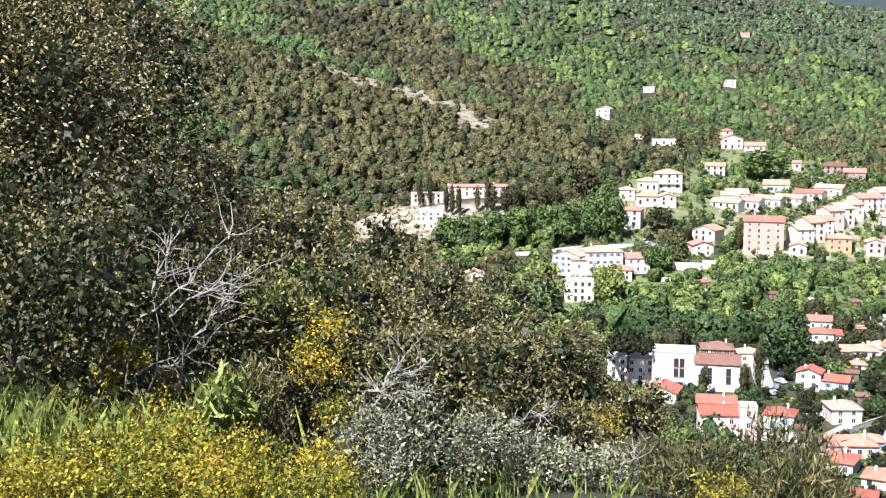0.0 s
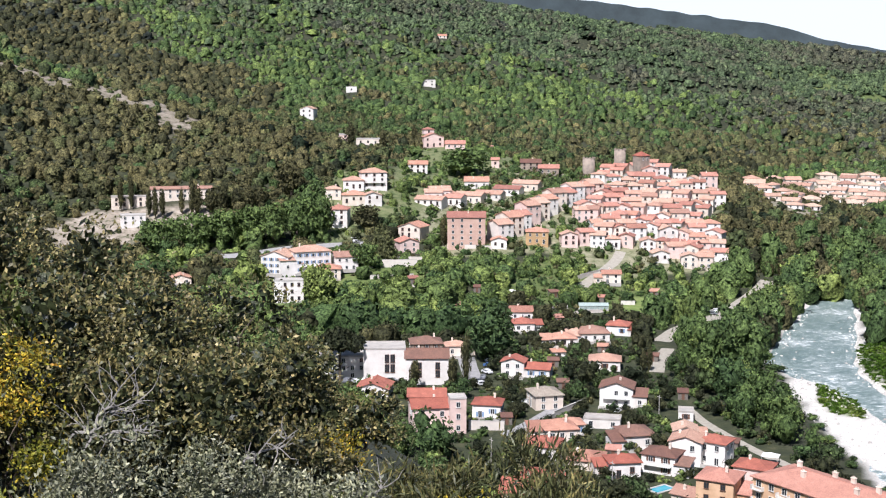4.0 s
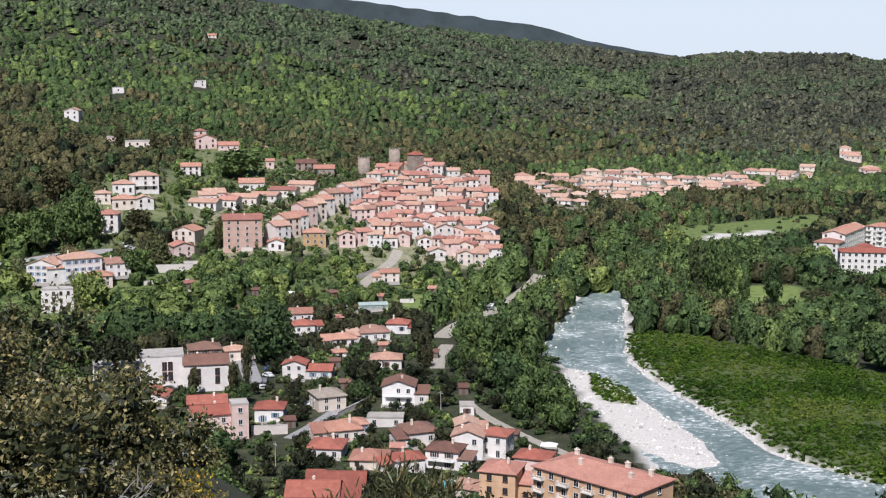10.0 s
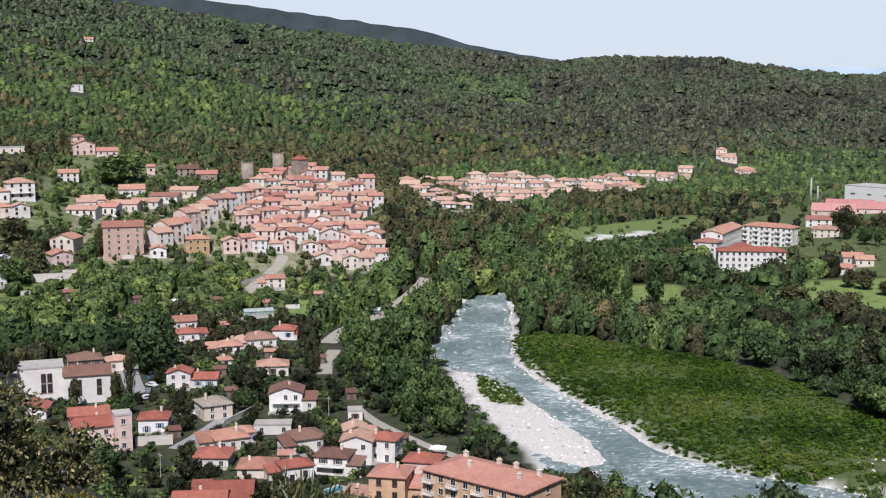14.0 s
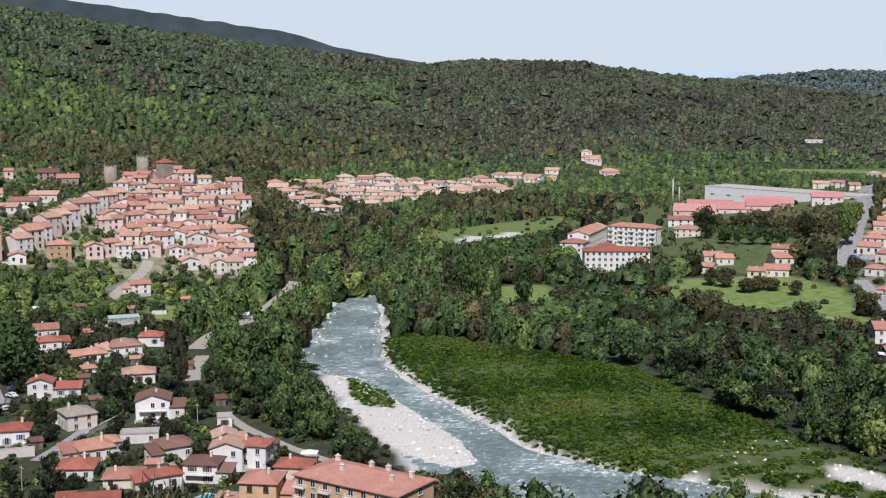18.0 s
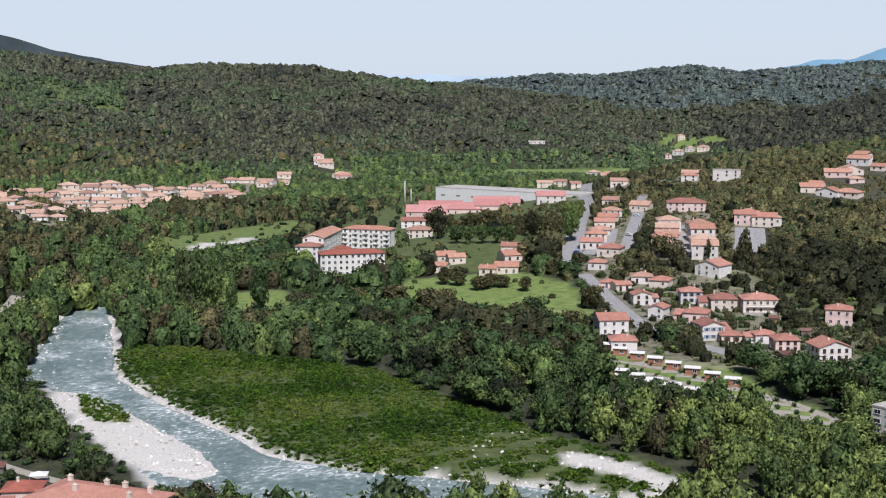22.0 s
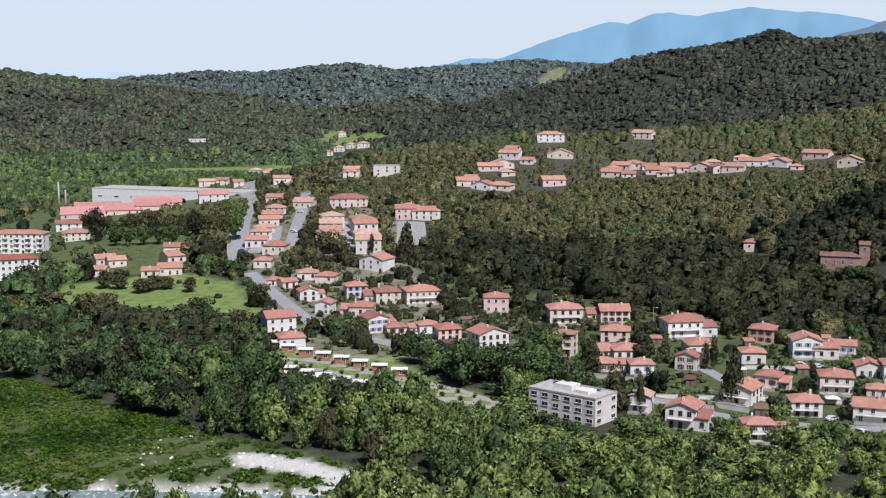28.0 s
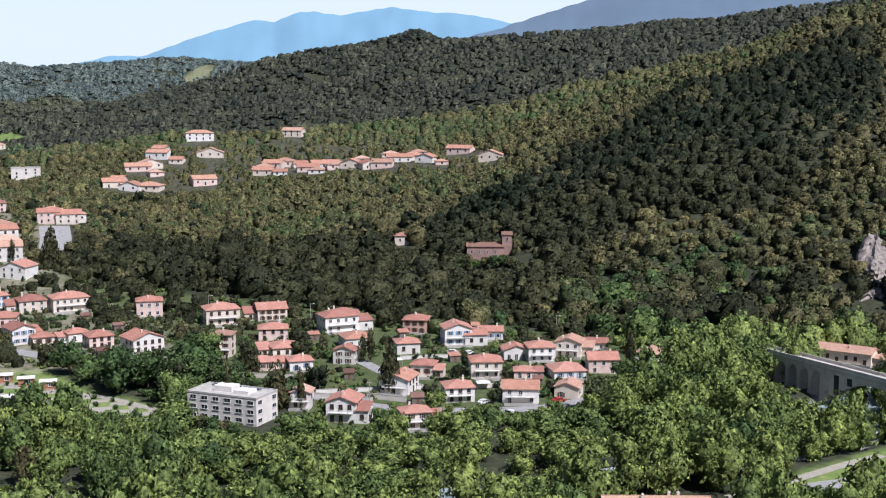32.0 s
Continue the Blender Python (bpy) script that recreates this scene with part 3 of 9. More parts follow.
# ---- boulders and cobbles on the shingle ----
def stones():
    r = np.random.RandomState(17)
    n = 60000
    x, y = r.uniform(150, 320, n), r.uniform(120, 480, n)
    d, half = along(RIVER, x, y)
    edge = (d > half - 1.5) & (d < half + 5) & (half > 5.5)
    bar = inside("gravel_bar", x, y) | inside("gravel_strip", x, y) | (inside("brush", x, y) & (y < 240) & (r.rand(n) < 0.25))
    ok = (edge & (r.rand(n) < 0.35)) | (bar & (r.rand(n) < 0.25)) | ((d < half) & (r.rand(n) < 0.012))
    x, y = x[ok][:3000], y[ok][:3000]
    base = np.array([(1, 0, 0.1), (0.4, 0.85, 0), (-0.6, 0.75, 0.1), (-1, -0.1, 0), (-0.4, -0.8, 0.1), (0.6, -0.75, 0), (0.45, 0.1, 0.75), (-0.2, 0.4, 0.7), (-0.25, -0.35, 0.8)])
    tri = np.array([(0, 1, 6), (1, 7, 6), (1, 2, 7), (2, 3, 7), (3, 8, 7), (3, 4, 8), (4, 5, 8), (5, 6, 8), (5, 0, 6), (6, 7, 8)])
    k = len(x)
    size = 0.16 + 0.5 * r.rand(k) ** 3
    a = r.uniform(0, 6.28, k)
    v = base[None] * (1 + 0.25 * r.randn(k, 9, 1)) * size[:, None, None]
    vx = v[..., 0] * np.cos(a)[:, None] - v[..., 1] * np.sin(a)[:, None] + x[:, None]
    vy = v[..., 0] * np.sin(a)[:, None] + v[..., 1] * np.cos(a)[:, None] + y[:, None]
    vz = v[..., 2] + np.maximum(ground_height(x, y), -2.0)[:, None] - 0.05
    m, ns, ls, b = nodes_of("river_stones")
    g = ns.new("ShaderNodeNewGeometry")
    c = ramp(ns, [(0.0, (0.3, 0.28, 0.25)), (0.5, (0.55, 0.52, 0.47)), (1.0, (0.75, 0.73, 0.68))])
    ls.new(g.outputs["Random Per Island"], c.inputs[0])
    ls.new(c.outputs[0], b.inputs["Base Color"])
    b.inputs["Roughness"].default_value = 0.9
    tagged(new("river_stones", mesh_np("river_stones", np.stack([vx, vy, vz], -1).reshape(-1, 3), (tri[None] + (np.arange(k) * 9)[:, None, None]).reshape(-1, 3), m)),
           "pale boulders and cobbles along the river", "stones", kind="stuff")


stones()


# ---- roads, streets and tracks ----
ROAD_LINES = [
    ("road", 5.5, [(490, 394), (574, 455), (697, 543), (824, 643), (902, 697)]),
    ("road", 3.5, [(485, 380), (445, 330), (412, 290), (405, 269), (395, 239), (390, 211)]),
    ("road", 3.5, [(538, 394), (620, 444), (679, 488), (756, 536)]),
    ("street", 3.0, [(362, 152), (366, 135), (356, 107), (358, 81), (366, 60), (387, 42), (404, 34)]),
    ("street", 2.5, [(416, 132), (395, 114), (381, 99)]),
    ("path", 1.6, [(295, 5), (309, -8), (329, -24), (339, -34)]),
    ("road", 3.0, [(295, 1), (306, -12), (316, -27)]),
    ("bank_road", 3.5, [(175, 432), (190, 452), (219, 475), (258, 521), (270, 537)]),
    ("lane", 2.5, [(155, 386), (163, 404), (173, 420)]),
    ("lane", 1.6, [(147, 343), (145, 325), (147, 298), (150, 282)]),
    ("street", 3.0, [(92, 381), (95, 404), (98, 421)]),
    ("street", 2.5, [(87, 324), (97, 334), (110, 350)]),
    ("road", 3.0, [(16, 591), (30, 589), (53, 596), (73, 598), (89, 600), (102, 596)]),
    ("lane", 2.6, [(176, 528), (181, 536), (195, 553), (205, 564), (211, 575)]),
    ("camp_track", 1.5, [(358, 269), (359, 243), (353, 216), (348, 192), (338, 172)]),
    ("camp_track", 1.3, [(350, 246), (341, 217), (335, 193), (326, 169)]),
    ("yard", 8, [(614, 365), (590, 350), (568, 338)]),
    ("yard", 7, [(536, 362), (566, 378), (600, 396)]),
    ("yard", 5, [(520, 404), (545, 412), (575, 432)]),
]
ROADS = []
for road_name, half, line in ROAD_LINES:
    v, q = ribbon(line, half, 0.12, step=3.0)
    pale = road_name in ("path", "camp_track", "lane", "bank_road")
    tagged(new(road_name, mesh_np(road_name, v, q, pale_track if pale else asphalt)), "pale gravel track between the gardens" if pale else "narrow grey asphalt road of the town", "road", kind="structure")
    ROADS.append((line, half))


# ---- houses ----
PITCH = 0.36
WINDOW_MESHES = {}
house_rng = random.Random(5)


def window_meshes(w, h, frame_mat):
    key = (w, h, frame_mat.name)
    if key not in WINDOW_MESHES:
        s = Shape()
        t = 0.09
        s.box(-w / 2 - t, -0.1, -h / 2 - t, -w / 2, 0.02, h / 2 + t).box(w / 2, -0.1, -h / 2 - t, w / 2 + t, 0.02, h / 2 + t)
        s.box(-w / 2, -0.1, h / 2, w / 2, 0.02, h / 2 + t).box(-w / 2 - 0.15, -0.2, -h / 2 - t - 0.05, w / 2 + 0.15, 0.02, -h / 2)
        s.box(-0.035, -0.075, -h / 2, 0.035, 0.01, h / 2)
        p = Shape().box(-w / 2, -0.045, -h / 2, w / 2, 0.01, h / 2)
        WINDOW_MESHES[key] = (s.mesh("window", frame_mat), p.mesh("pane", glass_dark))
    return WINDOW_MESHES[key]


def shutter_mesh(mat):
    key = "shutter" + mat.name
    if key not in WINDOW_MESHES:
        s = Shape()
        s.box(-0.26, -0.07, -0.72, 0.26, 0.0, 0.72)
        for i in range(5):
            s.box(-0.2, -0.09, -0.6 + 0.25 * i, 0.2, -0.06, -0.48 + 0.25 * i)
        WINDOW_MESHES[key] = s.mesh("shutter", mat)
    return WINDOW_MESHES[key]


def add_window(owner, at, turn, w=1.0, h=1.35, frame_mat=None, shutters=None, fine=True):
    f, p = window_meshes(w, h, frame_mat or paint_white)
    if not fine:
        key = ("far", w, h)
        if key not in WINDOW_MESHES:
            me = Shape().box(-w / 2 - 0.1, -0.1, -h / 2 - 0.1, w / 2 + 0.1, 0.02, h / 2 + 0.1).box(-w / 2, -0.14, -h / 2, w / 2, -0.09, h / 2).mesh("window", frame_mat or paint_white)
            me.materials.append(glass_dark)
            for poly in me.polygons[6:]:
                poly.material_index = 1
            WINDOW_MESHES[key] = me
        return part("window", WINDOW_MESHES[key], owner, at=at, turn=turn)
    ob = part("window", f, owner, at=at, turn=turn)
    part("pane", p, ob)
    if shutters:
        for side in (-1, 1):
            part("shutter", shutter_mesh(shutters), ob, at=(side * (w / 2 + 0.37), 0, 0))
    return ob


def roof_shape(kind, w, d, h, over=0.45, pitch=PITCH):
    s, t = Shape(), 0.2
    W, D = w / 2 + over, d / 2 + over
    if kind == "f":  # ridge runs away from the front
        top, low = h + w / 2 * pitch, h - over * pitch
        s.slab([(-W, -D, low), (0, -D, top), (0, D, top), (-W, D, low)][::-1], -t)
        s.slab([(W, -D, low), (W, D, low), (0, D, top), (0, -D, top)][::-1], -t)
        s.box(-0.14, -D, top + t - 0.06, 0.14, D, top + t + 0.08)
    elif kind == "g":
        top, low = h + d / 2 * pitch, h - over * pitch
        s.slab([(-W, -D, low), (W, -D, low), (W, 0, top), (-W, 0, top)][::-1], -t)
        s.slab([(-W, 0, top), (W, 0, top), (W, D, low), (-W, D, low)][::-1], -t)
        s.box(-W, -0.14, top + t - 0.06, W, 0.14, top + t + 0.08)
    elif kind == "h":
        m = min(w, d) / 2
        top, low = h + m * pitch, h - over * pitch
        a, c = (w / 2 - m, 0) if w >= d else (0, d / 2 - m)
        A, B = (-a, -c, top), (a, c, top)
        if w >= d:
            quads = [[(-W, -D, low), (W, -D, low), B, A], [(W, D, low), (-W, D, low), A, B], [(W, -D, low), (W, D, low), B], [(-W, D, low), (-W, -D, low), A]]
        else:
            quads = [[(W, -D, low), (W, D, low), B, A], [(-W, D, low), (-W, -D, low), A, B], [(-W, -D, low), (W, -D, low), A], [(W, D, low), (-W, D, low), B]]
        for q in quads:
            s.slab([(x, y, z + t) for x, y, z in q], t)
        if w > d:
            s.box(A[0], -0.14, top + t - 0.06, B[0], 0.14, top + t + 0.08)
    elif kind == "s":  # one slope, down to the front
        s.slab([(-W, -D, h - over * 0.2), (W, -D, h - over * 0.2), (W, D, h + d * 0.22), (-W, D, h + d * 0.22)], -t)
    else:
        s.box(-w / 2 - 0.1, -d / 2 - 0.1, h, w / 2 + 0.1, d / 2 + 0.1, h + 0.18)
        s.box(-w / 2 - 0.1, -d / 2 - 0.1, h + 0.18, w / 2 + 0.1, -d / 2 + 0.12, h + 0.5).box(-w / 2 - 0.1, d / 2 - 0.12, h + 0.18, w / 2 + 0.1, d / 2 + 0.1, h + 0.5)
        s.box(-w / 2 - 0.1, -d / 2 + 0.12, h + 0.18, -w / 2 + 0.12, d / 2 - 0.12, h + 0.5).box(w / 2 - 0.12, -d / 2 + 0.12, h + 0.18, w / 2 + 0.1, d / 2 - 0.12, h + 0.5)
    return s


def body_shape(kind, w, d, h, deep=3.0):
    s = Shape().box(-w / 2, -d / 2, -deep, w / 2, d / 2, h)
    e = 0.02
    if kind == "f":
        top = h + (w / 2) * PITCH
        for y in (-d / 2, d / 2 - 0.3):
            s.v += [(-w / 2, y, h - e), (w / 2, y, h - e), (0, y, top), (-w / 2, y + 0.3, h - e), (w / 2, y + 0.3, h - e), (0, y + 0.3, top)]
            n = len(s.v) - 6
            s.f += [(n, n + 1, n + 2), (n + 5, n + 4, n + 3), (n, n + 2, n + 5, n + 3), (n + 1, n + 4, n + 5, n + 2)]
    elif kind == "g":
        top = h + (d / 2) * PITCH
        for x in (-w / 2, w / 2 - 0.3):
            s.v += [(x, -d / 2, h - e), (x, d / 2, h - e), (x, 0, top), (x + 0.3, -d / 2, h - e), (x + 0.3, d / 2, h - e), (x + 0.3, 0, top)]
            n = len(s.v) - 6
            s.f += [(n + 2, n + 1, n), (n + 3, n + 4, n + 5), (n + 3, n + 5, n + 2, n), (n + 2, n + 5, n + 4, n + 1)]
    return s


ROOF_WORDS = {"T": "faded-red tiled", "E": "salmon tiled", "K": "pink sheet", "R": "red tiled", "O": "orange tiled", "P": "pale tiled", "B": "brown tiled", "G": "grey-beige tiled"}
WALL_WORDS = {"A": "apricot", "W": "white", "C": "cream", "P": "pink", "O": "ochre", "B": "brick-red", "S": "old stone", "G": "grey-beige"}
HOUSES = []
chimney_mesh = {}


def house(x, y, w, d, h, turn, wall="W", roof="R", kind="g", fine=2, balcony=0, group="", where="among gardens on the valley floor", name="house", chimneys=1, sides=True, base=None, blank=False):
    """A house with its front middle of the plan at x, y. fine: 2 near, 1 further off, 0 far."""
    z = float(ground_height(x, y)) if base is None else base
    storeys = max(1, round(h / 2.9))
    words = f"{WALL_WORDS[wall]} {'flat-roofed' if kind == 't' else ROOF_WORDS[roof] + ' '}{'house' if kind == 't' else 'roof house'} {where}".replace("  ", " ")
    ob = thing(name, x, y, z, turn, words, "house", group)
    HOUSES.append((x, y, max(w, d) / 2))
    part("wall", body_shape(kind, w, d, h).mesh("wall", WALLS[wall]), ob)
    part("roof", roof_shape(kind, w, d, h).mesh("roof", concrete if kind == "t" else ROOFS[roof]), ob)
    rng = house_rng
    shut = rng.choice([None, None, None, None, paint_brown, paint_blue if wall == "W" else paint_brown]) if fine == 2 else None
    frame_mat = rng.choice([paint_white, paint_white, paint_brown])
    gap = 3.0 if fine == 2 else 3.8 if fine == 1 else 5.5
    step = h / storeys
    faces = [(w, (0, -d / 2), 0)] + ([(d, (w / 2, 0), 90), (d, (-w / 2, 0), -90)] if sides and fine == 2 else [])
    if blank:  # two bays of tall windows on an otherwise bare front
        for bx in ((0.8, 2.6) if kind == "t" else (-4.2, -2.4, 3.4)):
            for k in (0.42, 0.72):
                add_window(ob, (bx, -d / 2, h * k), 0, 1.3, h * 0.24, paint_brown)
        faces = []
    for wide, (fx, fy), a in faces:
        n = max(1, int((wide - 0.8) / gap + 0.35))
        for k in range(storeys):
            for i in range(n):
                if rng.random() < (0.08 if a == 0 else 0.35):
                    continue
                off = (i + 0.5) / n * (wide - 1.0) - (wide - 1.0) / 2
                zc = step * (k + 0.52)
                tall = 2.0 if (k == 0 and rng.random() < 0.25) else 1.35
                if tall == 2.0:
                    zc = 1.05
                ca, sa = math.cos(radians(a)), math.sin(radians(a))
                add_window(ob, (fx + off * ca, fy + off * sa, zc), a, 1.0, tall, frame_mat, shut, fine > 0)
    if fine == 2 and not blank and kind in "ghf" and rng.random() < 0.55:  # lower lean-to at one end
        side, aw, ad, ah = rng.choice((-1, 1)), w * 0.42, d * 0.62, max(2.4, h * 0.62)
        x0, x1 = sorted((side * w / 2, side * (w / 2 + aw)))
        y0 = -d / 2 + rng.uniform(0.2, 0.35) * d * rng.choice((0, 1)) - 0.02
        part("lean_to", Shape().box(x0, y0, -3, x1, y0 + ad, ah).mesh("lean_to", WALLS[wall]), ob)
        part("lean_to_roof", Shape().slab([(x0 - 0.3, y0 - 0.4, ah), (x1 + 0.3, y0 - 0.4, ah), (x1 + 0.3, y0 + ad, ah + 0.26 * ad), (x0 - 0.3, y0 + ad, ah + 0.26 * ad)], -0.18).mesh("lean_to_roof", ROOFS[roof]), ob)
        add_window(ob, ((x0 + x1) / 2, y0, ah * 0.55), 0, 1.0, 1.2, frame_mat)
    if fine == 2 and rng.random() < 0.6:  # paved terrace with a low wall
        tw = w * rng.uniform(0.35, 0.55)
        part("terrace", Shape().box(-tw, -d / 2 - 3.2, -0.6, tw, -d / 2, 0.22).box(-tw, -d / 2 - 3.2, 0.22, tw, -d / 2 - 3.0, 0.95).mesh("terrace", concrete), ob)
    if balcony and storeys > 1:
        s = Shape().box(-w * 0.4, -d / 2 - 1.2, step - 0.15, w * 0.4, -d / 2, step)
        for i in range(int(w * 0.8 / 0.3) + 1):
            s.box(-w * 0.4 + i * 0.3 - 0.02, -d / 2 - 1.2, step, -w * 0.4 + i * 0.3 + 0.02, -d / 2 - 1.16, step + 0.95)
        s.box(-w * 0.4, -d / 2 - 1.22, step + 0.95, w * 0.4, -d / 2 - 1.14, step + 1.02)
        part("balcony", s.mesh("balcony", paint_white), ob)
    if kind != "t" and (fine == 2 or (fine == 1 and rng.random() < 0.5)):
        for _ in range(chimneys):
            m = min(w, d) / 2
            cx, cy = rng.uniform(-w * 0.3, w * 0.3), rng.uniform(-d * 0.25, d * 0.25)
            edge = m - (abs(cx) if kind == "f" else abs(cy))
            hz = h + max(0.3, edge * PITCH)
            if "c" not in chimney_mesh:
                chimney_mesh["c"] = Shape().box(-0.3, -0.25, -1.0, 0.3, 0.25, 1.0).box(-0.38, -0.33, 1.0, 0.38, 0.33, 1.1).box(-0.2, -0.15, 1.1, 0.2, 0.15, 1.35).mesh("chimney", WALLS["C"])
            part("chimney", chimney_mesh["c"], ob, at=(cx, cy, hz))
    return ob


WHERE = {
    "town": "among gardens on the valley floor",
    "hill": "on the wooded hillside above the town",
    "village": "packed into the old hill village",
    "brick": "at the foot of the old village",
    "estate": "in the new estate beyond the river",
    "spur": "in the row along the wooded spur",
}
house(85.5, 430.8, 10.9, 9.9, 4.4, -6, "S", "B", "h", 2, where=WHERE["town"])
house(65.0, 396.6, 13.5, 11.0, 10.7, -9, "W", "R", "t", 2, where=WHERE["town"], blank=True)
house(77.8, 390.1, 13.7, 11.0, 8.7, -11, "W", "B", "g", 2, where=WHERE["town"], blank=True)
house(52.2, 401.6, 15.4, 8.0, 7.4, -7, "W", "R", "t", 2, where=WHERE["town"])
house(58.8, 377.7, 10.0, 9.8, 2.6, -19, "W", "R", "f", 2, where=WHERE["town"])
house(71.8, 360.2, 11.1, 8.0, 3.7, -11, "P", "R", "g", 2, where=WHERE["town"])
house(67.4, 335.7, 10.2, 9.0, 7.0, -3, "P", "R", "g", 2, where=WHERE["town"])
house(74.5, 331.1, 4.5, 5.0, 9.8, -5, "P", "R", "t", 2, where=WHERE["town"])
house(87.2, 346.3, 8.2, 7.8, 4.0, -22, "W", "R", "h", 2, where=WHERE["town"], balcony=1)
house(106.1, 352.3, 8.5, 9.3, 4.4, 1, "C", "G", "h", 2, where=WHERE["town"])
house(128.3, 350.4, 9.8, 8.9, 5.8, -25, "W", "B", "f", 2, where=WHERE["town"], balcony=1)
house(107.6, 392.4, 7.6, 6.5, 5.0, -25, "W", "R", "f", 2, where=WHERE["town"])
house(115.2, 389.8, 8.4, 7.2, 3.0, -26, "W", "R", "g", 2, where=WHERE["town"])
house(100.3, 320.3, 9.0, 9.3, 3.4, -3, "C", "O", "h", 2, where=WHERE["town"])
house(91.9, 306.0, 8.8, 8.9, 3.3, -29, "W", "R", "h", 2, where=WHERE["town"])
house(105.4, 324.5, 6.0, 6.5, 2.9, -4, "W", "O", "h", 2, where=WHERE["town"])
house(118.3, 309.4, 8.4, 9.4, 3.8, -1, "W", "B", "h", 2, where=WHERE["town"])
house(117.2, 286.8, 8.6, 7.3, 4.8, -40, "W", "B", "h", 2, where=WHERE["town"], balcony=1)
house(125.8, 291.9, 8.1, 6.9, 6.2, -31, "W", "P", "f", 2, where=WHERE["town"])
house(132.9, 290.5, 7.6, 6.5, 6.0, -45, "W", "R", "h", 2, where=WHERE["town"])
house(132.2, 308.3, 6.4, 6.5, 4.1, -18, "W", "P", "f", 2, where=WHERE["town"])
house(99.5, 294.4, 9.1, 8.7, 2.6, -27, "C", "O", "h", 2, where=WHERE["town"])
house(106.2, 285.9, 7.7, 6.5, 4.0, -5, "W", "R", "h", 2, where=WHERE["town"])
house(87.6, 278.5, 10.0, 9.3, 2.7, -23, "O", "R", "g", 2, where=WHERE["town"])
house(78.2, 272.4, 11.8, 10.9, 3.2, -22, "O", "R", "g", 2, where=WHERE["town"])
house(137.0, 276.3, 8.7, 7.4, 3.5, -41, "P", "R", "h", 2, where=WHERE["town"])
house(151.1, 441.2, 11.1, 11.0, 3.4, -7, "W", "P", "h", 2, where=WHERE["town"])
house(164.6, 449.0, 8.3, 8.2, 3.9, -30, "W", "R", "h", 2, where=WHERE["town"])
house(137.9, 435.8, 9.0, 8.8, 2.9, -8, "W", "O", "h", 2, where=WHERE["town"])
house(134.9, 481.5, 9.3, 8.5, 3.6, -11, "W", "O", "g", 2, where=WHERE["town"])
house(129.8, 462.0, 8.6, 8.2, 3.5, -8, "W", "R", "h", 2, where=WHERE["town"])
house(140.2, 395.5, 10.3, 8.7, 3.5, -20, "W", "P", "h", 2, where=WHERE["town"])
house(115.7, 327.7, 10.2, 5.0, 2.6, -24, "W", "R", "t", 2, where=WHERE["town"])
house(141.8, 330.3, 4.2, 5.0, 2.6, -23, "W", "R", "t", 2, where=WHERE["town"])
house(114.0, 261.4, 6.9, 6.5, 3.0, -49, "C", "P", "g", 2, where=WHERE["town"])
house(95.1, 425.5, 7.5, 6.5, 4.0, -3, "C", "P", "h", 2, where=WHERE["town"])
house(129.5, 414.3, 4.3, 5.0, 2.6, -7, "W", "O", "h", 2, where=WHERE["town"])
house(44.9, 561.7, 13.3, 11.0, 8.1, -30, "W", "P", "f", 2, where=WHERE["hill"])
house(58.4, 560.6, 16.4, 11.0, 9.7, 9, "W", "P", "h", 2, where=WHERE["hill"], balcony=1)
house(45.9, 526.8, 12.5, 7.0, 8.7, -10, "W", "P", "t", 2, where=WHERE["hill"])
house(74.0, 560.2, 10.4, 10.2, 6.1, 2, "W", "P", "g", 2, where=WHERE["hill"])
house(65.3, 550.2, 10.8, 9.2, 4.5, -7, "C", "O", "h", 2, where=WHERE["hill"])
house(79.6, 624.4, 10.4, 10.2, 7.9, -17, "W", "T", "h", 1, where=WHERE["hill"])
house(91.1, 651.3, 11.9, 10.1, 4.1, -8, "C", "O", "h", 1, where=WHERE["hill"])
house(100.6, 649.1, 8.9, 7.6, 4.4, -1, "W", "P", "f", 1, where=WHERE["hill"])
house(81.1, 658.0, 8.4, 7.1, 4.5, -7, "C", "P", "h", 1, where=WHERE["hill"])
house(93.7, 670.3, 11.1, 9.5, 4.3, -8, "W", "P", "h", 1, where=WHERE["hill"])
house(104.5, 671.8, 13.8, 11.0, 7.9, -1, "W", "P", "h", 1, where=WHERE["hill"], balcony=1)
house(115.2, 609.8, 11.7, 11.0, 5.0, -36, "C", "O", "f", 1, where=WHERE["hill"])
house(107.6, 588.1, 9.6, 10.1, 4.9, 5, "P", "T", "f", 1, where=WHERE["hill"])
house(140.6, 730.7, 11.3, 9.6, 5.0, -11, "W", "O", "g", 1, where=WHERE["hill"])
house(165.9, 811.2, 13.3, 11.0, 6.3, -2, "P", "T", "f", 1, where=WHERE["hill"])
house(168.5, 838.9, 7.2, 6.5, 9.2, -1, "P", "T", "h", 0, where=WHERE["hill"])
house(179.0, 801.6, 12.8, 10.9, 2.9, -13, "P", "T", "g", 1, where=WHERE["hill"])
house(135.9, 662.8, 9.3, 8.5, 4.3, -7, "W", "P", "g", 1, where=WHERE["hill"])
house(146.0, 666.9, 9.4, 8.6, 3.4, -17, "W", "O", "f", 1, where=WHERE["hill"])
house(110.0, 848.5, 13.3, 11.0, 4.6, -7, "P", "P", "t", 0, where=WHERE["hill"])
house(127.0, 836.5, 15.7, 11.0, 3.4, -9, "C", "P", "t", 0, where=WHERE["hill"])
house(98.7, 944.0, 10.2, 11.0, 6.5, -21, "W", "P", "f", 0, where=WHERE["hill"])
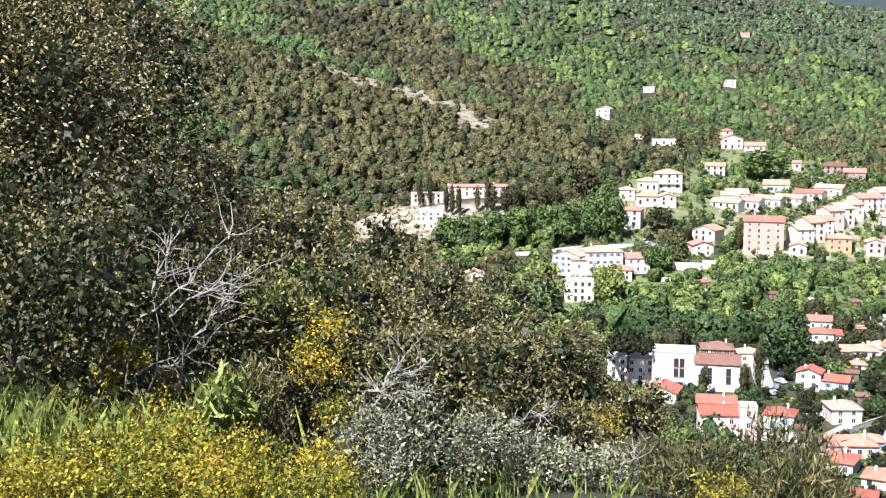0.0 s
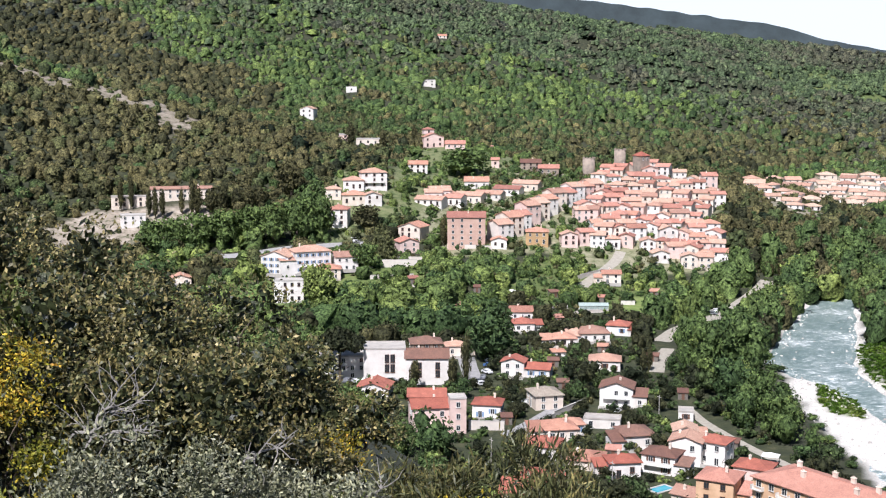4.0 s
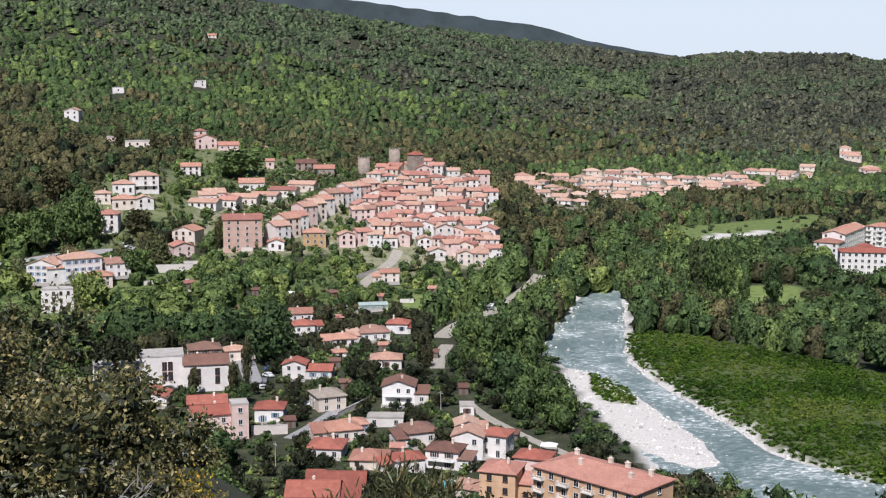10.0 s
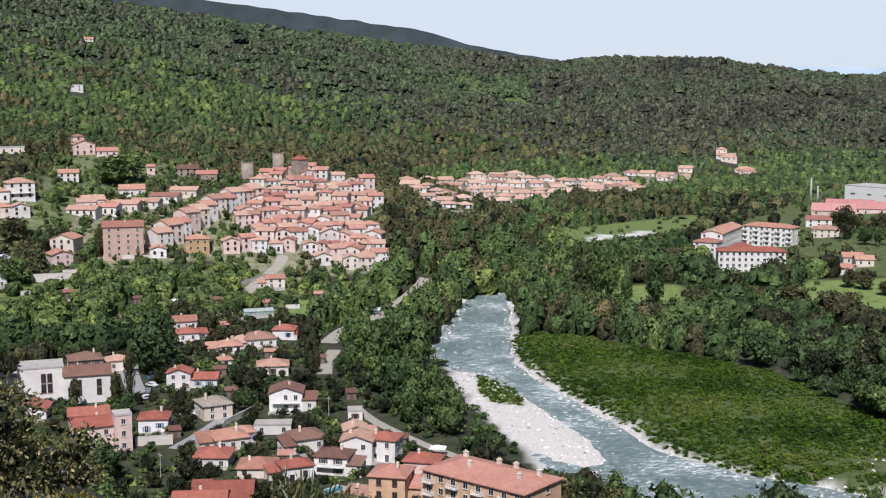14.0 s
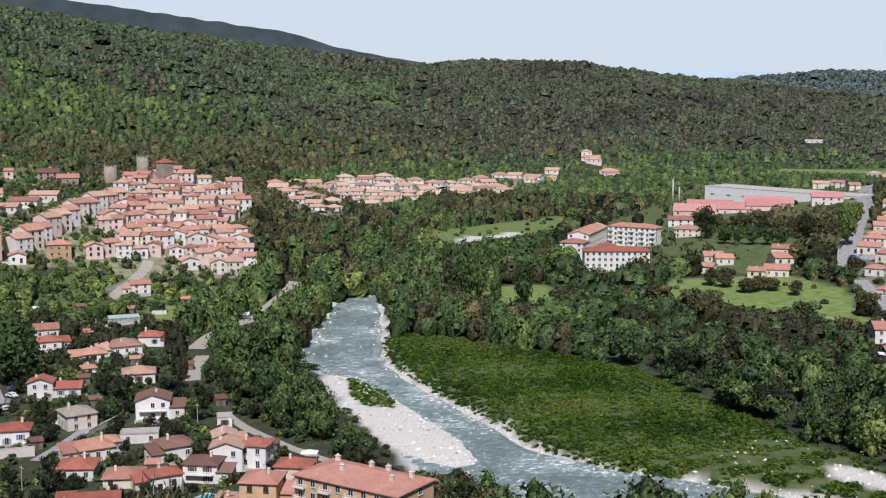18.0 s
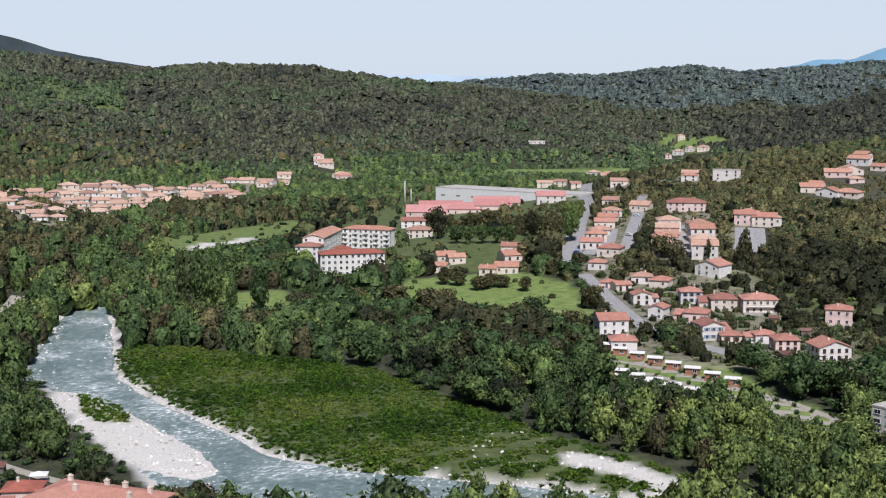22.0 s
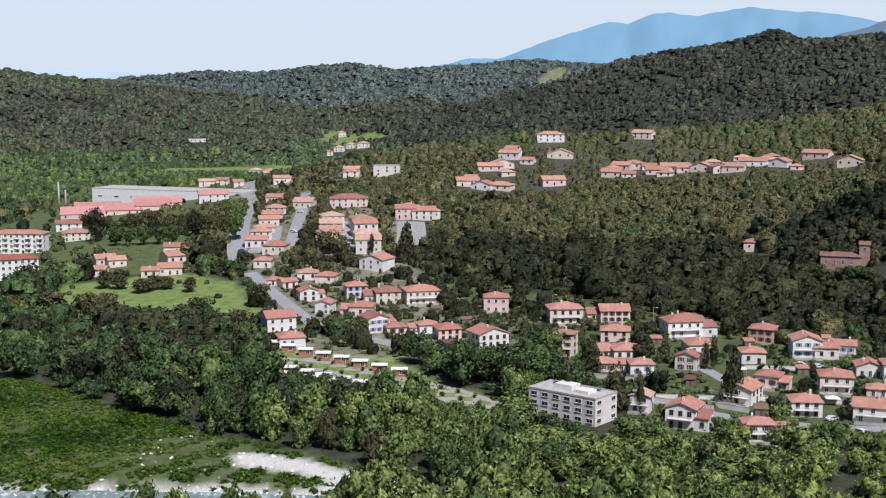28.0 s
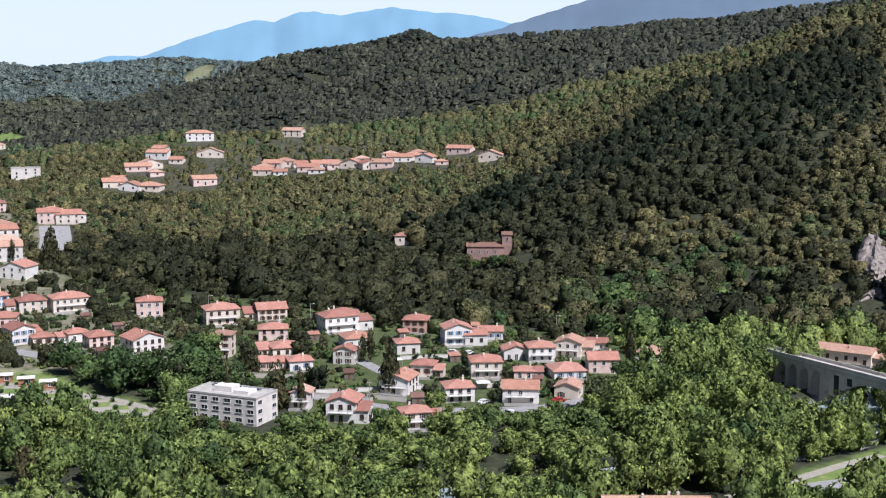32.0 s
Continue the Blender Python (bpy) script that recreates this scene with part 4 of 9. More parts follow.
house(240.3, 1191.1, 12.3, 11.0, 5.5, -11, "W", "P", "t", 0, where=WHERE["hill"])
house(155.4, 1119.0, 9.6, 10.9, 4.3, -8, "W", "P", "t", 0, where=WHERE["hill"])
house(311.9, 1466.0, 10.4, 11.0, 2.3, -12, "C", "O", "g", 0, where=WHERE["hill"])
house(193.5, 752.8, 4.9, 6.5, 4.2, -14, "P", "T", "g", 1, where=WHERE["hill"])
house(226.7, 903.9, 7.9, 9.0, 3.2, -14, "P", "T", "h", 0, where=WHERE["hill"])
house(140.3, 668.1, 11.5, 11.0, 4.3, -2, "W", "P", "g", 1, where=WHERE["hill"])
house(1.1, 561.3, 9.1, 7.7, 2.6, -0, "C", "O", "f", 2, where=WHERE["hill"])
house(-21.9, 666.1, 21.2, 6.0, 4.8, 2, "C", "P", "t", 1, where=WHERE["hill"])
house(2.9, 668.5, 31.1, 6.0, 4.8, -0, "C", "P", "g", 1, where=WHERE["hill"])
house(-21.2, 644.1, 12.3, 8.0, 4.6, 2, "W", "P", "t", 1, where=WHERE["hill"])
house(137.5, 590.6, 18.2, 12.0, 14.2, -13, "B", "T", "g", 1, where=WHERE["brick"], chimneys=2)
house(151.8, 582.7, 7.6, 7.7, 3.4, -15, "W", "O", "f", 1, where=WHERE["village"], group="houses of the old village")
house(170.1, 704.8, 13.9, 12.3, 3.5, -14, "W", "O", "g", 1, where=WHERE["village"], group="houses of the old village")
house(133.1, 654.5, 15.4, 9.0, 3.0, -34, "W", "P", "g", 1, where=WHERE["village"], group="houses of the old village")
house(145.3, 661.8, 15.4, 9.0, 3.3, -34, "W", "T", "g", 1, where=WHERE["village"], group="houses of the old village")
house(158.2, 669.6, 15.4, 9.0, 3.6, -34, "C", "P", "g", 1, where=WHERE["village"], group="houses of the old village")
house(171.5, 678.5, 15.4, 9.0, 3.1, -34, "W", "P", "g", 1, where=WHERE["village"], group="houses of the old village")
house(184.9, 688.3, 15.4, 9.0, 3.4, -34, "W", "T", "g", 1, where=WHERE["village"], group="houses of the old village")
house(197.8, 695.3, 15.4, 9.0, 3.8, -34, "C", "P", "g", 1, where=WHERE["village"], group="houses of the old village")
# the street that climbs from the brick building to the church: tall fronts wall to wall
for k in range(11):
    f = k / 10
    x, y = 155 + 68 * f, 592.5 + 64 * f + 5 * math.sin(3.1 * f)
    house(x, y, 8.8, 10.5 + 1.5 * (k % 3 == 1), (8.2, 9.2, 7.6, 9.8, 8.6)[k % 5], 18 + 4 * (k % 2), "WCWPCWCWWPC"[k], "POTPEOPTPOP"[k], "g", 1, where=WHERE["village"], group="houses of the old village", name="row_house")
house(171.9, 586.3, 10.9, 9.6, 5.9, -16, "O", "O", "h", 1, where=WHERE["village"], group="houses of the old village")
house(239.0, 557.4, 7.8, 7.7, 5.1, -19, "C", "P", "f", 1, where=WHERE["village"], group="houses of the old village")
house(246.6, 555.5, 7.5, 7.7, 5.8, -25, "C", "P", "g", 1, where=WHERE["village"], group="houses of the old village")
house(227.0, 564.8, 8.2, 7.7, 3.8, -10, "W", "P", "f", 1, where=WHERE["village"], group="houses of the old village")
house(237.2, 570.2, 9.5, 8.3, 5.2, -4, "P", "P", "g", 1, where=WHERE["village"], group="houses of the old village")
house(244.7, 567.1, 8.8, 7.8, 5.9, -41, "C", "T", "f", 1, where=WHERE["village"], group="houses of the old village")
house(249.8, 563.0, 6.7, 7.7, 5.0, -29, "P", "P", "h", 1, where=WHERE["village"], group="houses of the old village")
house(258.2, 565.8, 8.1, 7.7, 4.5, -20, "W", "T", "g", 1, where=WHERE["village"], group="houses of the old village")
house(224.9, 575.4, 7.2, 7.7, 5.4, -15, "W", "P", "f", 1, where=WHERE["village"], group="houses of the old village")
house(233.7, 577.9, 7.0, 7.7, 4.7, -41, "C", "T", "h", 1, where=WHERE["village"], group="houses of the old village")
house(239.9, 575.6, 6.2, 7.7, 5.3, -11, "W", "T", "h", 1, where=WHERE["village"], group="houses of the old village")
house(246.4, 574.6, 8.2, 7.7, 4.6, -42, "C", "T", "g", 1, where=WHERE["village"], group="houses of the old village")
house(255.1, 577.6, 6.3, 7.7, 4.5, -15, "P", "P", "h", 1, where=WHERE["village"], group="houses of the old village")
house(262.4, 577.0, 7.4, 7.7, 5.0, -24, "W", "P", "g", 1, where=WHERE["village"], group="houses of the old village")
house(187.3, 584.2, 8.0, 7.7, 5.3, -8, "P", "P", "f", 1, where=WHERE["village"], group="houses of the old village")
house(196.2, 586.1, 7.5, 7.7, 5.8, 3, "P", "T", "g", 1, where=WHERE["village"], group="houses of the old village")
house(202.0, 583.2, 7.3, 7.7, 5.3, -21, "W", "P", "g", 1, where=WHERE["village"], group="houses of the old village")
house(208.8, 581.6, 7.3, 7.7, 4.0, -12, "W", "P", "h", 1, where=WHERE["village"], group="houses of the old village")
house(216.9, 582.4, 7.0, 7.7, 4.7, -29, "P", "T", "f", 1, where=WHERE["village"], group="houses of the old village")
house(254.0, 583.5, 7.3, 7.7, 5.2, -17, "C", "O", "g", 1, where=WHERE["village"], group="houses of the old village")
house(260.2, 582.0, 7.4, 7.7, 4.7, -31, "W", "P", "g", 1, where=WHERE["village"], group="houses of the old village")
house(209.3, 593.8, 9.2, 8.1, 5.0, -32, "C", "P", "g", 1, where=WHERE["village"], group="houses of the old village")
house(216.4, 592.6, 8.1, 7.7, 4.6, -7, "C", "T", "f", 1, where=WHERE["village"], group="houses of the old village")
house(224.7, 591.7, 9.1, 8.0, 5.2, -5, "W", "O", "g", 1, where=WHERE["village"], group="houses of the old village")
house(233.5, 592.5, 8.5, 7.7, 6.3, -37, "W", "T", "f", 1, where=WHERE["village"], group="houses of the old village")
house(239.7, 588.3, 9.6, 8.5, 6.3, -3, "W", "P", "f", 1, where=WHERE["village"], group="houses of the old village")
house(248.3, 588.6, 8.9, 7.9, 4.8, -35, "P", "P", "f", 1, where=WHERE["village"], group="houses of the old village")
house(258.3, 594.0, 8.4, 7.7, 6.3, -15, "W", "T", "g", 1, where=WHERE["village"], group="houses of the old village")
house(266.6, 590.4, 9.7, 8.5, 5.2, -41, "W", "T", "f", 1, where=WHERE["village"], group="houses of the old village")
house(206.7, 601.0, 6.3, 7.7, 4.2, 2, "W", "O", "g", 1, where=WHERE["village"], group="houses of the old village")
house(215.1, 603.4, 9.2, 8.1, 5.3, -6, "C", "T", "g", 1, where=WHERE["village"], group="houses of the old village")
house(220.8, 596.7, 9.1, 8.0, 5.5, -4, "W", "P", "g", 1, where=WHERE["village"], group="houses of the old village")
house(229.8, 602.3, 7.3, 7.7, 5.1, -9, "W", "T", "f", 1, where=WHERE["village"], group="houses of the old village")
house(236.3, 604.2, 6.5, 7.7, 5.2, -42, "W", "T", "g", 1, where=WHERE["village"], group="houses of the old village")
house(242.9, 601.7, 8.2, 7.7, 4.9, -16, "P", "T", "g", 1, where=WHERE["village"], group="houses of the old village")
house(252.1, 604.5, 7.8, 7.7, 4.3, -44, "W", "T", "g", 1, where=WHERE["village"], group="houses of the old village")
house(260.1, 602.3, 9.3, 8.3, 5.6, -11, "P", "P", "g", 1, where=WHERE["village"], group="houses of the old village")
house(269.7, 603.5, 9.5, 8.4, 5.7, -13, "W", "O", "h", 1, where=WHERE["village"], group="houses of the old village")
house(204.1, 616.1, 7.9, 7.7, 5.5, -5, "P", "P", "g", 1, where=WHERE["village"], group="houses of the old village")
house(210.2, 615.0, 6.7, 7.7, 6.0, -29, "P", "P", "g", 1, where=WHERE["village"], group="houses of the old village")
house(214.1, 607.9, 6.7, 7.7, 4.2, -27, "W", "P", "f", 1, where=WHERE["village"], group="houses of the old village")
house(222.2, 608.7, 9.3, 8.1, 5.9, -40, "C", "T", "h", 1, where=WHERE["village"], group="houses of the old village")
house(228.7, 607.8, 6.6, 7.7, 6.2, -37, "W", "O", "g", 1, where=WHERE["village"], group="houses of the old village")
house(237.4, 609.3, 8.9, 7.8, 4.2, 1, "P", "T", "g", 1, where=WHERE["village"], group="houses of the old village")
house(248.3, 614.9, 8.4, 7.7, 4.2, -30, "W", "P", "f", 1, where=WHERE["village"], group="houses of the old village")
house(258.1, 616.7, 9.7, 8.5, 5.8, -12, "C", "P", "g", 1, where=WHERE["village"], group="houses of the old village")
house(266.4, 616.2, 7.9, 7.7, 5.1, -35, "W", "T", "g", 1, where=WHERE["village"], group="houses of the old village")
house(208.8, 623.3, 10.0, 8.8, 5.7, -1, "C", "T", "f", 1, where=WHERE["village"], group="houses of the old village")
house(214.6, 619.6, 6.7, 7.7, 5.9, -33, "C", "P", "f", 1, where=WHERE["village"], group="houses of the old village")
house(221.6, 621.4, 7.2, 7.7, 5.9, 0, "C", "T", "g", 1, where=WHERE["village"], group="houses of the old village")
house(229.9, 623.6, 9.1, 8.0, 4.9, -30, "P", "T", "f", 1, where=WHERE["village"], group="houses of the old village")
house(238.2, 622.6, 7.2, 7.7, 6.1, -37, "P", "P", "g", 1, where=WHERE["village"], group="houses of the old village")
house(247.1, 623.7, 8.3, 7.7, 6.8, -40, "W", "P", "h", 1, where=WHERE["village"], group="houses of the old village")
house(256.4, 622.4, 9.6, 8.4, 6.6, -16, "C", "T", "g", 1, where=WHERE["village"], group="houses of the old village")
house(268.5, 630.4, 6.8, 7.7, 6.3, -39, "C", "T", "g", 1, where=WHERE["village"], group="houses of the old village")
house(279.2, 635.8, 9.5, 8.3, 4.3, -38, "C", "T", "g", 1, where=WHERE["village"], group="houses of the old village")
house(218.5, 634.8, 8.0, 7.7, 5.9, -36, "P", "T", "g", 1, where=WHERE["village"], group="houses of the old village")
house(230.2, 640.8, 10.1, 9.0, 5.4, -13, "P", "T", "g", 1, where=WHERE["village"], group="houses of the old village")
house(238.1, 634.2, 10.3, 9.0, 5.7, -19, "P", "P", "g", 1, where=WHERE["village"], group="houses of the old village")
house(251.0, 642.7, 8.7, 7.7, 6.0, -16, "C", "P", "g", 1, where=WHERE["village"], group="houses of the old village")
house(257.5, 637.4, 10.1, 9.0, 4.6, -29, "W", "P", "g", 1, where=WHERE["village"], group="houses of the old village")
house(268.3, 639.3, 9.1, 8.0, 5.1, -37, "C", "P", "g", 1, where=WHERE["village"], group="houses of the old village")
house(277.1, 640.6, 9.6, 8.5, 4.5, -33, "W", "O", "f", 1, where=WHERE["village"], group="houses of the old village")
house(286.1, 644.3, 7.4, 7.7, 6.5, -30, "C", "P", "g", 1, where=WHERE["village"], group="houses of the old village")
house(226.9, 647.7, 9.8, 8.7, 5.3, -33, "C", "T", "f", 1, where=WHERE["village"], group="houses of the old village")
house(237.6, 652.0, 9.0, 7.9, 5.0, -5, "P", "T", "g", 1, where=WHERE["village"], group="houses of the old village")
house(244.0, 647.0, 8.3, 7.7, 5.6, -19, "P", "P", "g", 1, where=WHERE["village"], group="houses of the old village")
house(254.5, 649.5, 8.1, 9.1, 6.0, -39, "C", "P", "g", 1, where=WHERE["village"], group="houses of the old village")
house(266.7, 656.0, 7.8, 7.7, 6.6, -35, "C", "T", "h", 1, where=WHERE["village"], group="houses of the old village")
house(274.0, 650.2, 8.4, 9.3, 6.8, -39, "P", "P", "g", 1, where=WHERE["village"], group="houses of the old village")
house(291.6, 665.8, 9.6, 8.5, 4.7, -22, "C", "P", "g", 1, where=WHERE["village"], group="houses of the old village")
house(297.8, 657.4, 8.3, 7.7, 6.8, -12, "W", "T", "g", 1, where=WHERE["village"], group="houses of the old village")
house(230.9, 659.8, 8.0, 7.7, 4.8, -34, "W", "T", "h", 1, where=WHERE["village"], group="houses of the old village")
house(240.2, 662.1, 9.7, 8.5, 5.7, -41, "C", "P", "h", 1, where=WHERE["village"], group="houses of the old village")
house(250.1, 663.5, 9.7, 8.5, 5.0, -5, "W", "P", "h", 1, where=WHERE["village"], group="houses of the old village")
house(259.6, 665.7, 8.4, 7.7, 6.6, -37, "C", "O", "g", 1, where=WHERE["village"], group="houses of the old village")
house(270.1, 672.4, 7.8, 7.7, 4.9, -43, "W", "P", "g", 1, where=WHERE["village"], group="houses of the old village")
house(276.7, 671.8, 7.8, 7.7, 5.8, -26, "W", "P", "g", 1, where=WHERE["village"], group="houses of the old village")
house(286.6, 676.8, 7.3, 7.7, 7.2, -6, "C", "T", "h", 1, where=WHERE["village"], group="houses of the old village")
house(296.9, 683.2, 8.9, 7.8, 7.3, -19, "W", "O", "g", 1, where=WHERE["village"], group="houses of the old village")
house(301.5, 672.8, 8.3, 7.7, 5.2, -34, "P", "P", "h", 1, where=WHERE["village"], group="houses of the old village")
house(238.1, 685.6, 8.4, 7.7, 6.2, -37, "W", "P", "h", 1, where=WHERE["village"], group="houses of the old village")
house(243.8, 679.4, 7.1, 7.7, 6.3, -2, "W", "T", "h", 1, where=WHERE["village"], group="houses of the old village")
house(253.0, 681.7, 9.8, 9.8, 4.5, -29, "P", "P", "h", 1, where=WHERE["village"], group="houses of the old village")
house(271.0, 699.7, 11.3, 9.9, 5.9, -21, "C", "T", "g", 1, where=WHERE["village"], group="houses of the old village")
house(275.4, 684.7, 9.3, 8.3, 6.7, -12, "C", "T", "h", 1, where=WHERE["village"], group="houses of the old village")
house(286.9, 688.2, 9.6, 8.4, 5.2, -10, "W", "P", "g", 1, where=WHERE["village"], group="houses of the old village")
house(301.6, 701.8, 8.5, 7.7, 4.8, -38, "W", "P", "f", 1, where=WHERE["village"], group="houses of the old village")
house(313.6, 705.6, 9.2, 9.8, 6.6, -11, "P", "T", "g", 1, where=WHERE["village"], group="houses of the old village")
house(259.1, 736.9, 7.8, 7.7, 5.0, -24, "P", "T", "g", 1, where=WHERE["village"], group="houses of the old village")
house(265.7, 731.7, 8.0, 7.7, 7.3, -33, "C", "T", "g", 1, where=WHERE["village"], group="houses of the old village")
house(266.7, 707.8, 8.7, 10.1, 5.3, 0, "W", "T", "g", 1, where=WHERE["village"], group="houses of the old village")
house(281.3, 720.4, 9.9, 8.7, 7.5, -9, "P", "T", "f", 1, where=WHERE["village"], group="houses of the old village")
house(293.9, 727.4, 8.5, 9.1, 7.8, -35, "W", "T", "g", 1, where=WHERE["village"], group="houses of the old village")
house(300.2, 718.3, 7.9, 7.7, 6.3, -15, "W", "P", "g", 1, where=WHERE["village"], group="houses of the old village")
house(266.1, 749.6, 8.4, 9.4, 6.0, -36, "C", "T", "g", 1, where=WHERE["village"], group="houses of the old village")
house(273.8, 748.3, 9.0, 8.0, 6.4, -39, "P", "T", "g", 1, where=WHERE["village"], group="houses of the old village")
house(282.8, 745.7, 8.2, 9.8, 5.9, 1, "C", "T", "g", 1, where=WHERE["village"], group="houses of the old village")
house(292.2, 745.0, 9.7, 8.5, 7.3, -34, "P", "T", "g", 1, where=WHERE["village"], group="houses of the old village")
house(216.8, 754.7, 12.6, 10.7, 4.4, -16, "S", "B", "g", 1, where=WHERE["village"], group="houses of the old village")
house(226.1, 746.9, 12.5, 10.6, 3.8, -17, "S", "T", "g", 1, where=WHERE["village"], group="houses of the old village")
house(565.8, 1019.6, 14.9, 13.2, 3.0, -11, "C", "E", "h", 0, where=WHERE["estate"], group="houses of the new estate")
house(585.8, 1014.7, 13.8, 13.2, 2.7, -44, "C", "E", "g", 0, where=WHERE["estate"], group="houses of the new estate")
house(613.0, 1028.5, 16.4, 13.2, 2.8, -20, "W", "E", "h", 0, where=WHERE["estate"], group="houses of the new estate")
house(729.4, 1034.0, 16.2, 13.2, 3.2, -38, "C", "E", "h", 0, where=WHERE["estate"], group="houses of the new estate")
house(766.1, 1051.6, 16.8, 13.2, 3.0, -42, "W", "P", "h", 0, where=WHERE["estate"], group="houses of the new estate")
house(778.1, 1040.3, 15.0, 13.2, 3.1, -46, "C", "P", "g", 0, where=WHERE["estate"], group="houses of the new estate")
house(787.2, 1020.9, 17.8, 13.2, 2.8, -59, "W", "E", "g", 0, where=WHERE["estate"], group="houses of the new estate")
house(829.4, 1043.5, 14.8, 13.2, 3.6, -45, "C", "E", "g", 0, where=WHERE["estate"], group="houses of the new estate")
house(391.2, 807.3, 10.6, 11.0, 2.4, -11, "W", "P", "h", 0, where=WHERE["estate"], group="houses of the new estate")
house(494.4, 978.7, 15.5, 13.2, 2.4, -37, "W", "P", "h", 0, where=WHERE["estate"], group="houses of the new estate")
house(516.9, 988.8, 13.1, 13.1, 2.8, -16, "C", "P", "g", 0, where=WHERE["estate"], group="houses of the new estate")
house(539.5, 993.8, 12.4, 13.2, 2.7, -49, "W", "E", "h", 0, where=WHERE["estate"], group="houses of the new estate")
house(559.3, 997.6, 12.1, 11.2, 2.7, -23, "C", "E", "h", 0, where=WHERE["estate"], group="houses of the new estate")
house(581.5, 1009.3, 13.1, 11.5, 3.0, -32, "W", "P", "g", 0, where=WHERE["estate"], group="houses of the new estate")
house(598.0, 1009.2, 11.2, 12.7, 2.8, -51, "C", "E", "h", 0, where=WHERE["estate"], group="houses of the new estate")
house(614.0, 1005.5, 14.2, 12.6, 2.9, -28, "W", "P", "h", 0, where=WHERE["estate"], group="houses of the new estate")
house(636.9, 1010.7, 15.2, 13.2, 3.0, -25, "W", "E", "h", 0, where=WHERE["estate"], group="houses of the new estate")
house(646.9, 994.8, 13.4, 13.2, 3.2, -15, "C", "P", "h", 0, where=WHERE["estate"], group="houses of the new estate")
house(666.8, 996.4, 12.5, 13.2, 2.7, -14, "C", "E", "h", 0, where=WHERE["estate"], group="houses of the new estate")
house(698.9, 1014.8, 16.7, 13.2, 2.5, -35, "W", "E", "h", 0, where=WHERE["estate"], group="houses of the new estate")
house(711.7, 997.9, 15.5, 13.2, 2.5, -15, "W", "P", "g", 0, where=WHERE["estate"], group="houses of the new estate")
house(383.1, 787.6, 14.9, 12.7, 2.4, -27, "C", "E", "g", 0, where=WHERE["estate"], group="houses of the new estate")
house(404.8, 803.3, 8.0, 9.2, 2.4, -48, "W", "P", "h", 0, where=WHERE["estate"], group="houses of the new estate")
house(501.9, 964.6, 13.1, 11.3, 2.4, -26, "C", "E", "g", 0, where=WHERE["estate"], group="houses of the new estate")
house(519.7, 970.4, 10.7, 11.6, 2.5, -46, "W", "P", "g", 0, where=WHERE["estate"], group="houses of the new estate")
house(542.8, 984.5, 11.0, 12.4, 3.0, -10, "C", "E", "g", 0, where=WHERE["estate"], group="houses of the new estate")
house(568.4, 989.9, 16.7, 13.2, 2.5, -15, "W", "P", "h", 0, where=WHERE["estate"], group="houses of the new estate")
house(585.9, 982.3, 17.5, 13.2, 3.0, -32, "W", "E", "h", 0, where=WHERE["estate"], group="houses of the new estate")
house(605.8, 981.0, 12.4, 13.2, 3.0, -13, "W", "P", "g", 0, where=WHERE["estate"], group="houses of the new estate")
house(616.4, 965.7, 11.4, 11.9, 3.0, -18, "C", "P", "g", 0, where=WHERE["estate"], group="houses of the new estate")
house(650.0, 990.2, 13.7, 13.2, 2.9, -55, "W", "E", "g", 0, where=WHERE["estate"], group="houses of the new estate")
house(650.7, 955.6, 18.1, 13.2, 2.9, -32, "W", "E", "h", 0, where=WHERE["estate"], group="houses of the new estate")
house(676.9, 964.4, 13.0, 12.1, 2.6, -41, "C", "E", "h", 0, where=WHERE["estate"], group="houses of the new estate")
house(685.1, 945.3, 18.0, 13.2, 3.1, -46, "C", "P", "h", 0, where=WHERE["estate"], group="houses of the new estate")
house(377.6, 763.7, 12.8, 11.3, 2.4, -28, "W", "P", "h", 0, where=WHERE["estate"], group="houses of the new estate")
house(401.0, 780.3, 9.7, 10.7, 2.4, -46, "W", "E", "h", 0, where=WHERE["estate"], group="houses of the new estate")
house(504.4, 944.3, 13.6, 13.2, 2.4, -7, "W", "E", "h", 0, where=WHERE["estate"], group="houses of the new estate")
house(528.2, 955.1, 13.1, 11.5, 2.9, -26, "W", "P", "h", 0, where=WHERE["estate"], group="houses of the new estate")
house(547.2, 962.1, 11.9, 12.6, 2.5, -45, "W", "E", "g", 0, where=WHERE["estate"], group="houses of the new estate")
house(559.0, 953.6, 14.3, 12.6, 2.4, -33, "C", "P", "g", 0, where=WHERE["estate"], group="houses of the new estate")
house(569.7, 945.4, 10.1, 10.7, 2.4, -16, "C", "P", "h", 0, where=WHERE["estate"], group="houses of the new estate")
house(587.1, 942.6, 12.2, 13.1, 2.4, -48, "C", "E", "h", 0, where=WHERE["estate"], group="houses of the new estate")
house(614.5, 956.4, 13.9, 13.2, 2.4, -20, "W", "E", "g", 0, where=WHERE["estate"], group="houses of the new estate")
house(610.0, 920.1, 15.5, 13.2, 2.6, -33, "W", "E", "g", 0, where=WHERE["estate"], group="houses of the new estate")
house(633.2, 925.5, 16.2, 13.2, 2.6, -37, "W", "E", "g", 0, where=WHERE["estate"], group="houses of the new estate")
house(667.0, 940.0, 16.7, 13.2, 2.4, -18, "W", "P", "h", 0, where=WHERE["estate"], group="houses of the new estate")
house(675.0, 918.9, 14.0, 12.7, 2.7, -41, "C", "P", "h", 0, where=WHERE["estate"], group="houses of the new estate")
house(352.3, 698.9, 8.9, 7.8, 2.4, -13, "C", "E", "g", 1, where=WHERE["estate"], group="houses of the new estate")
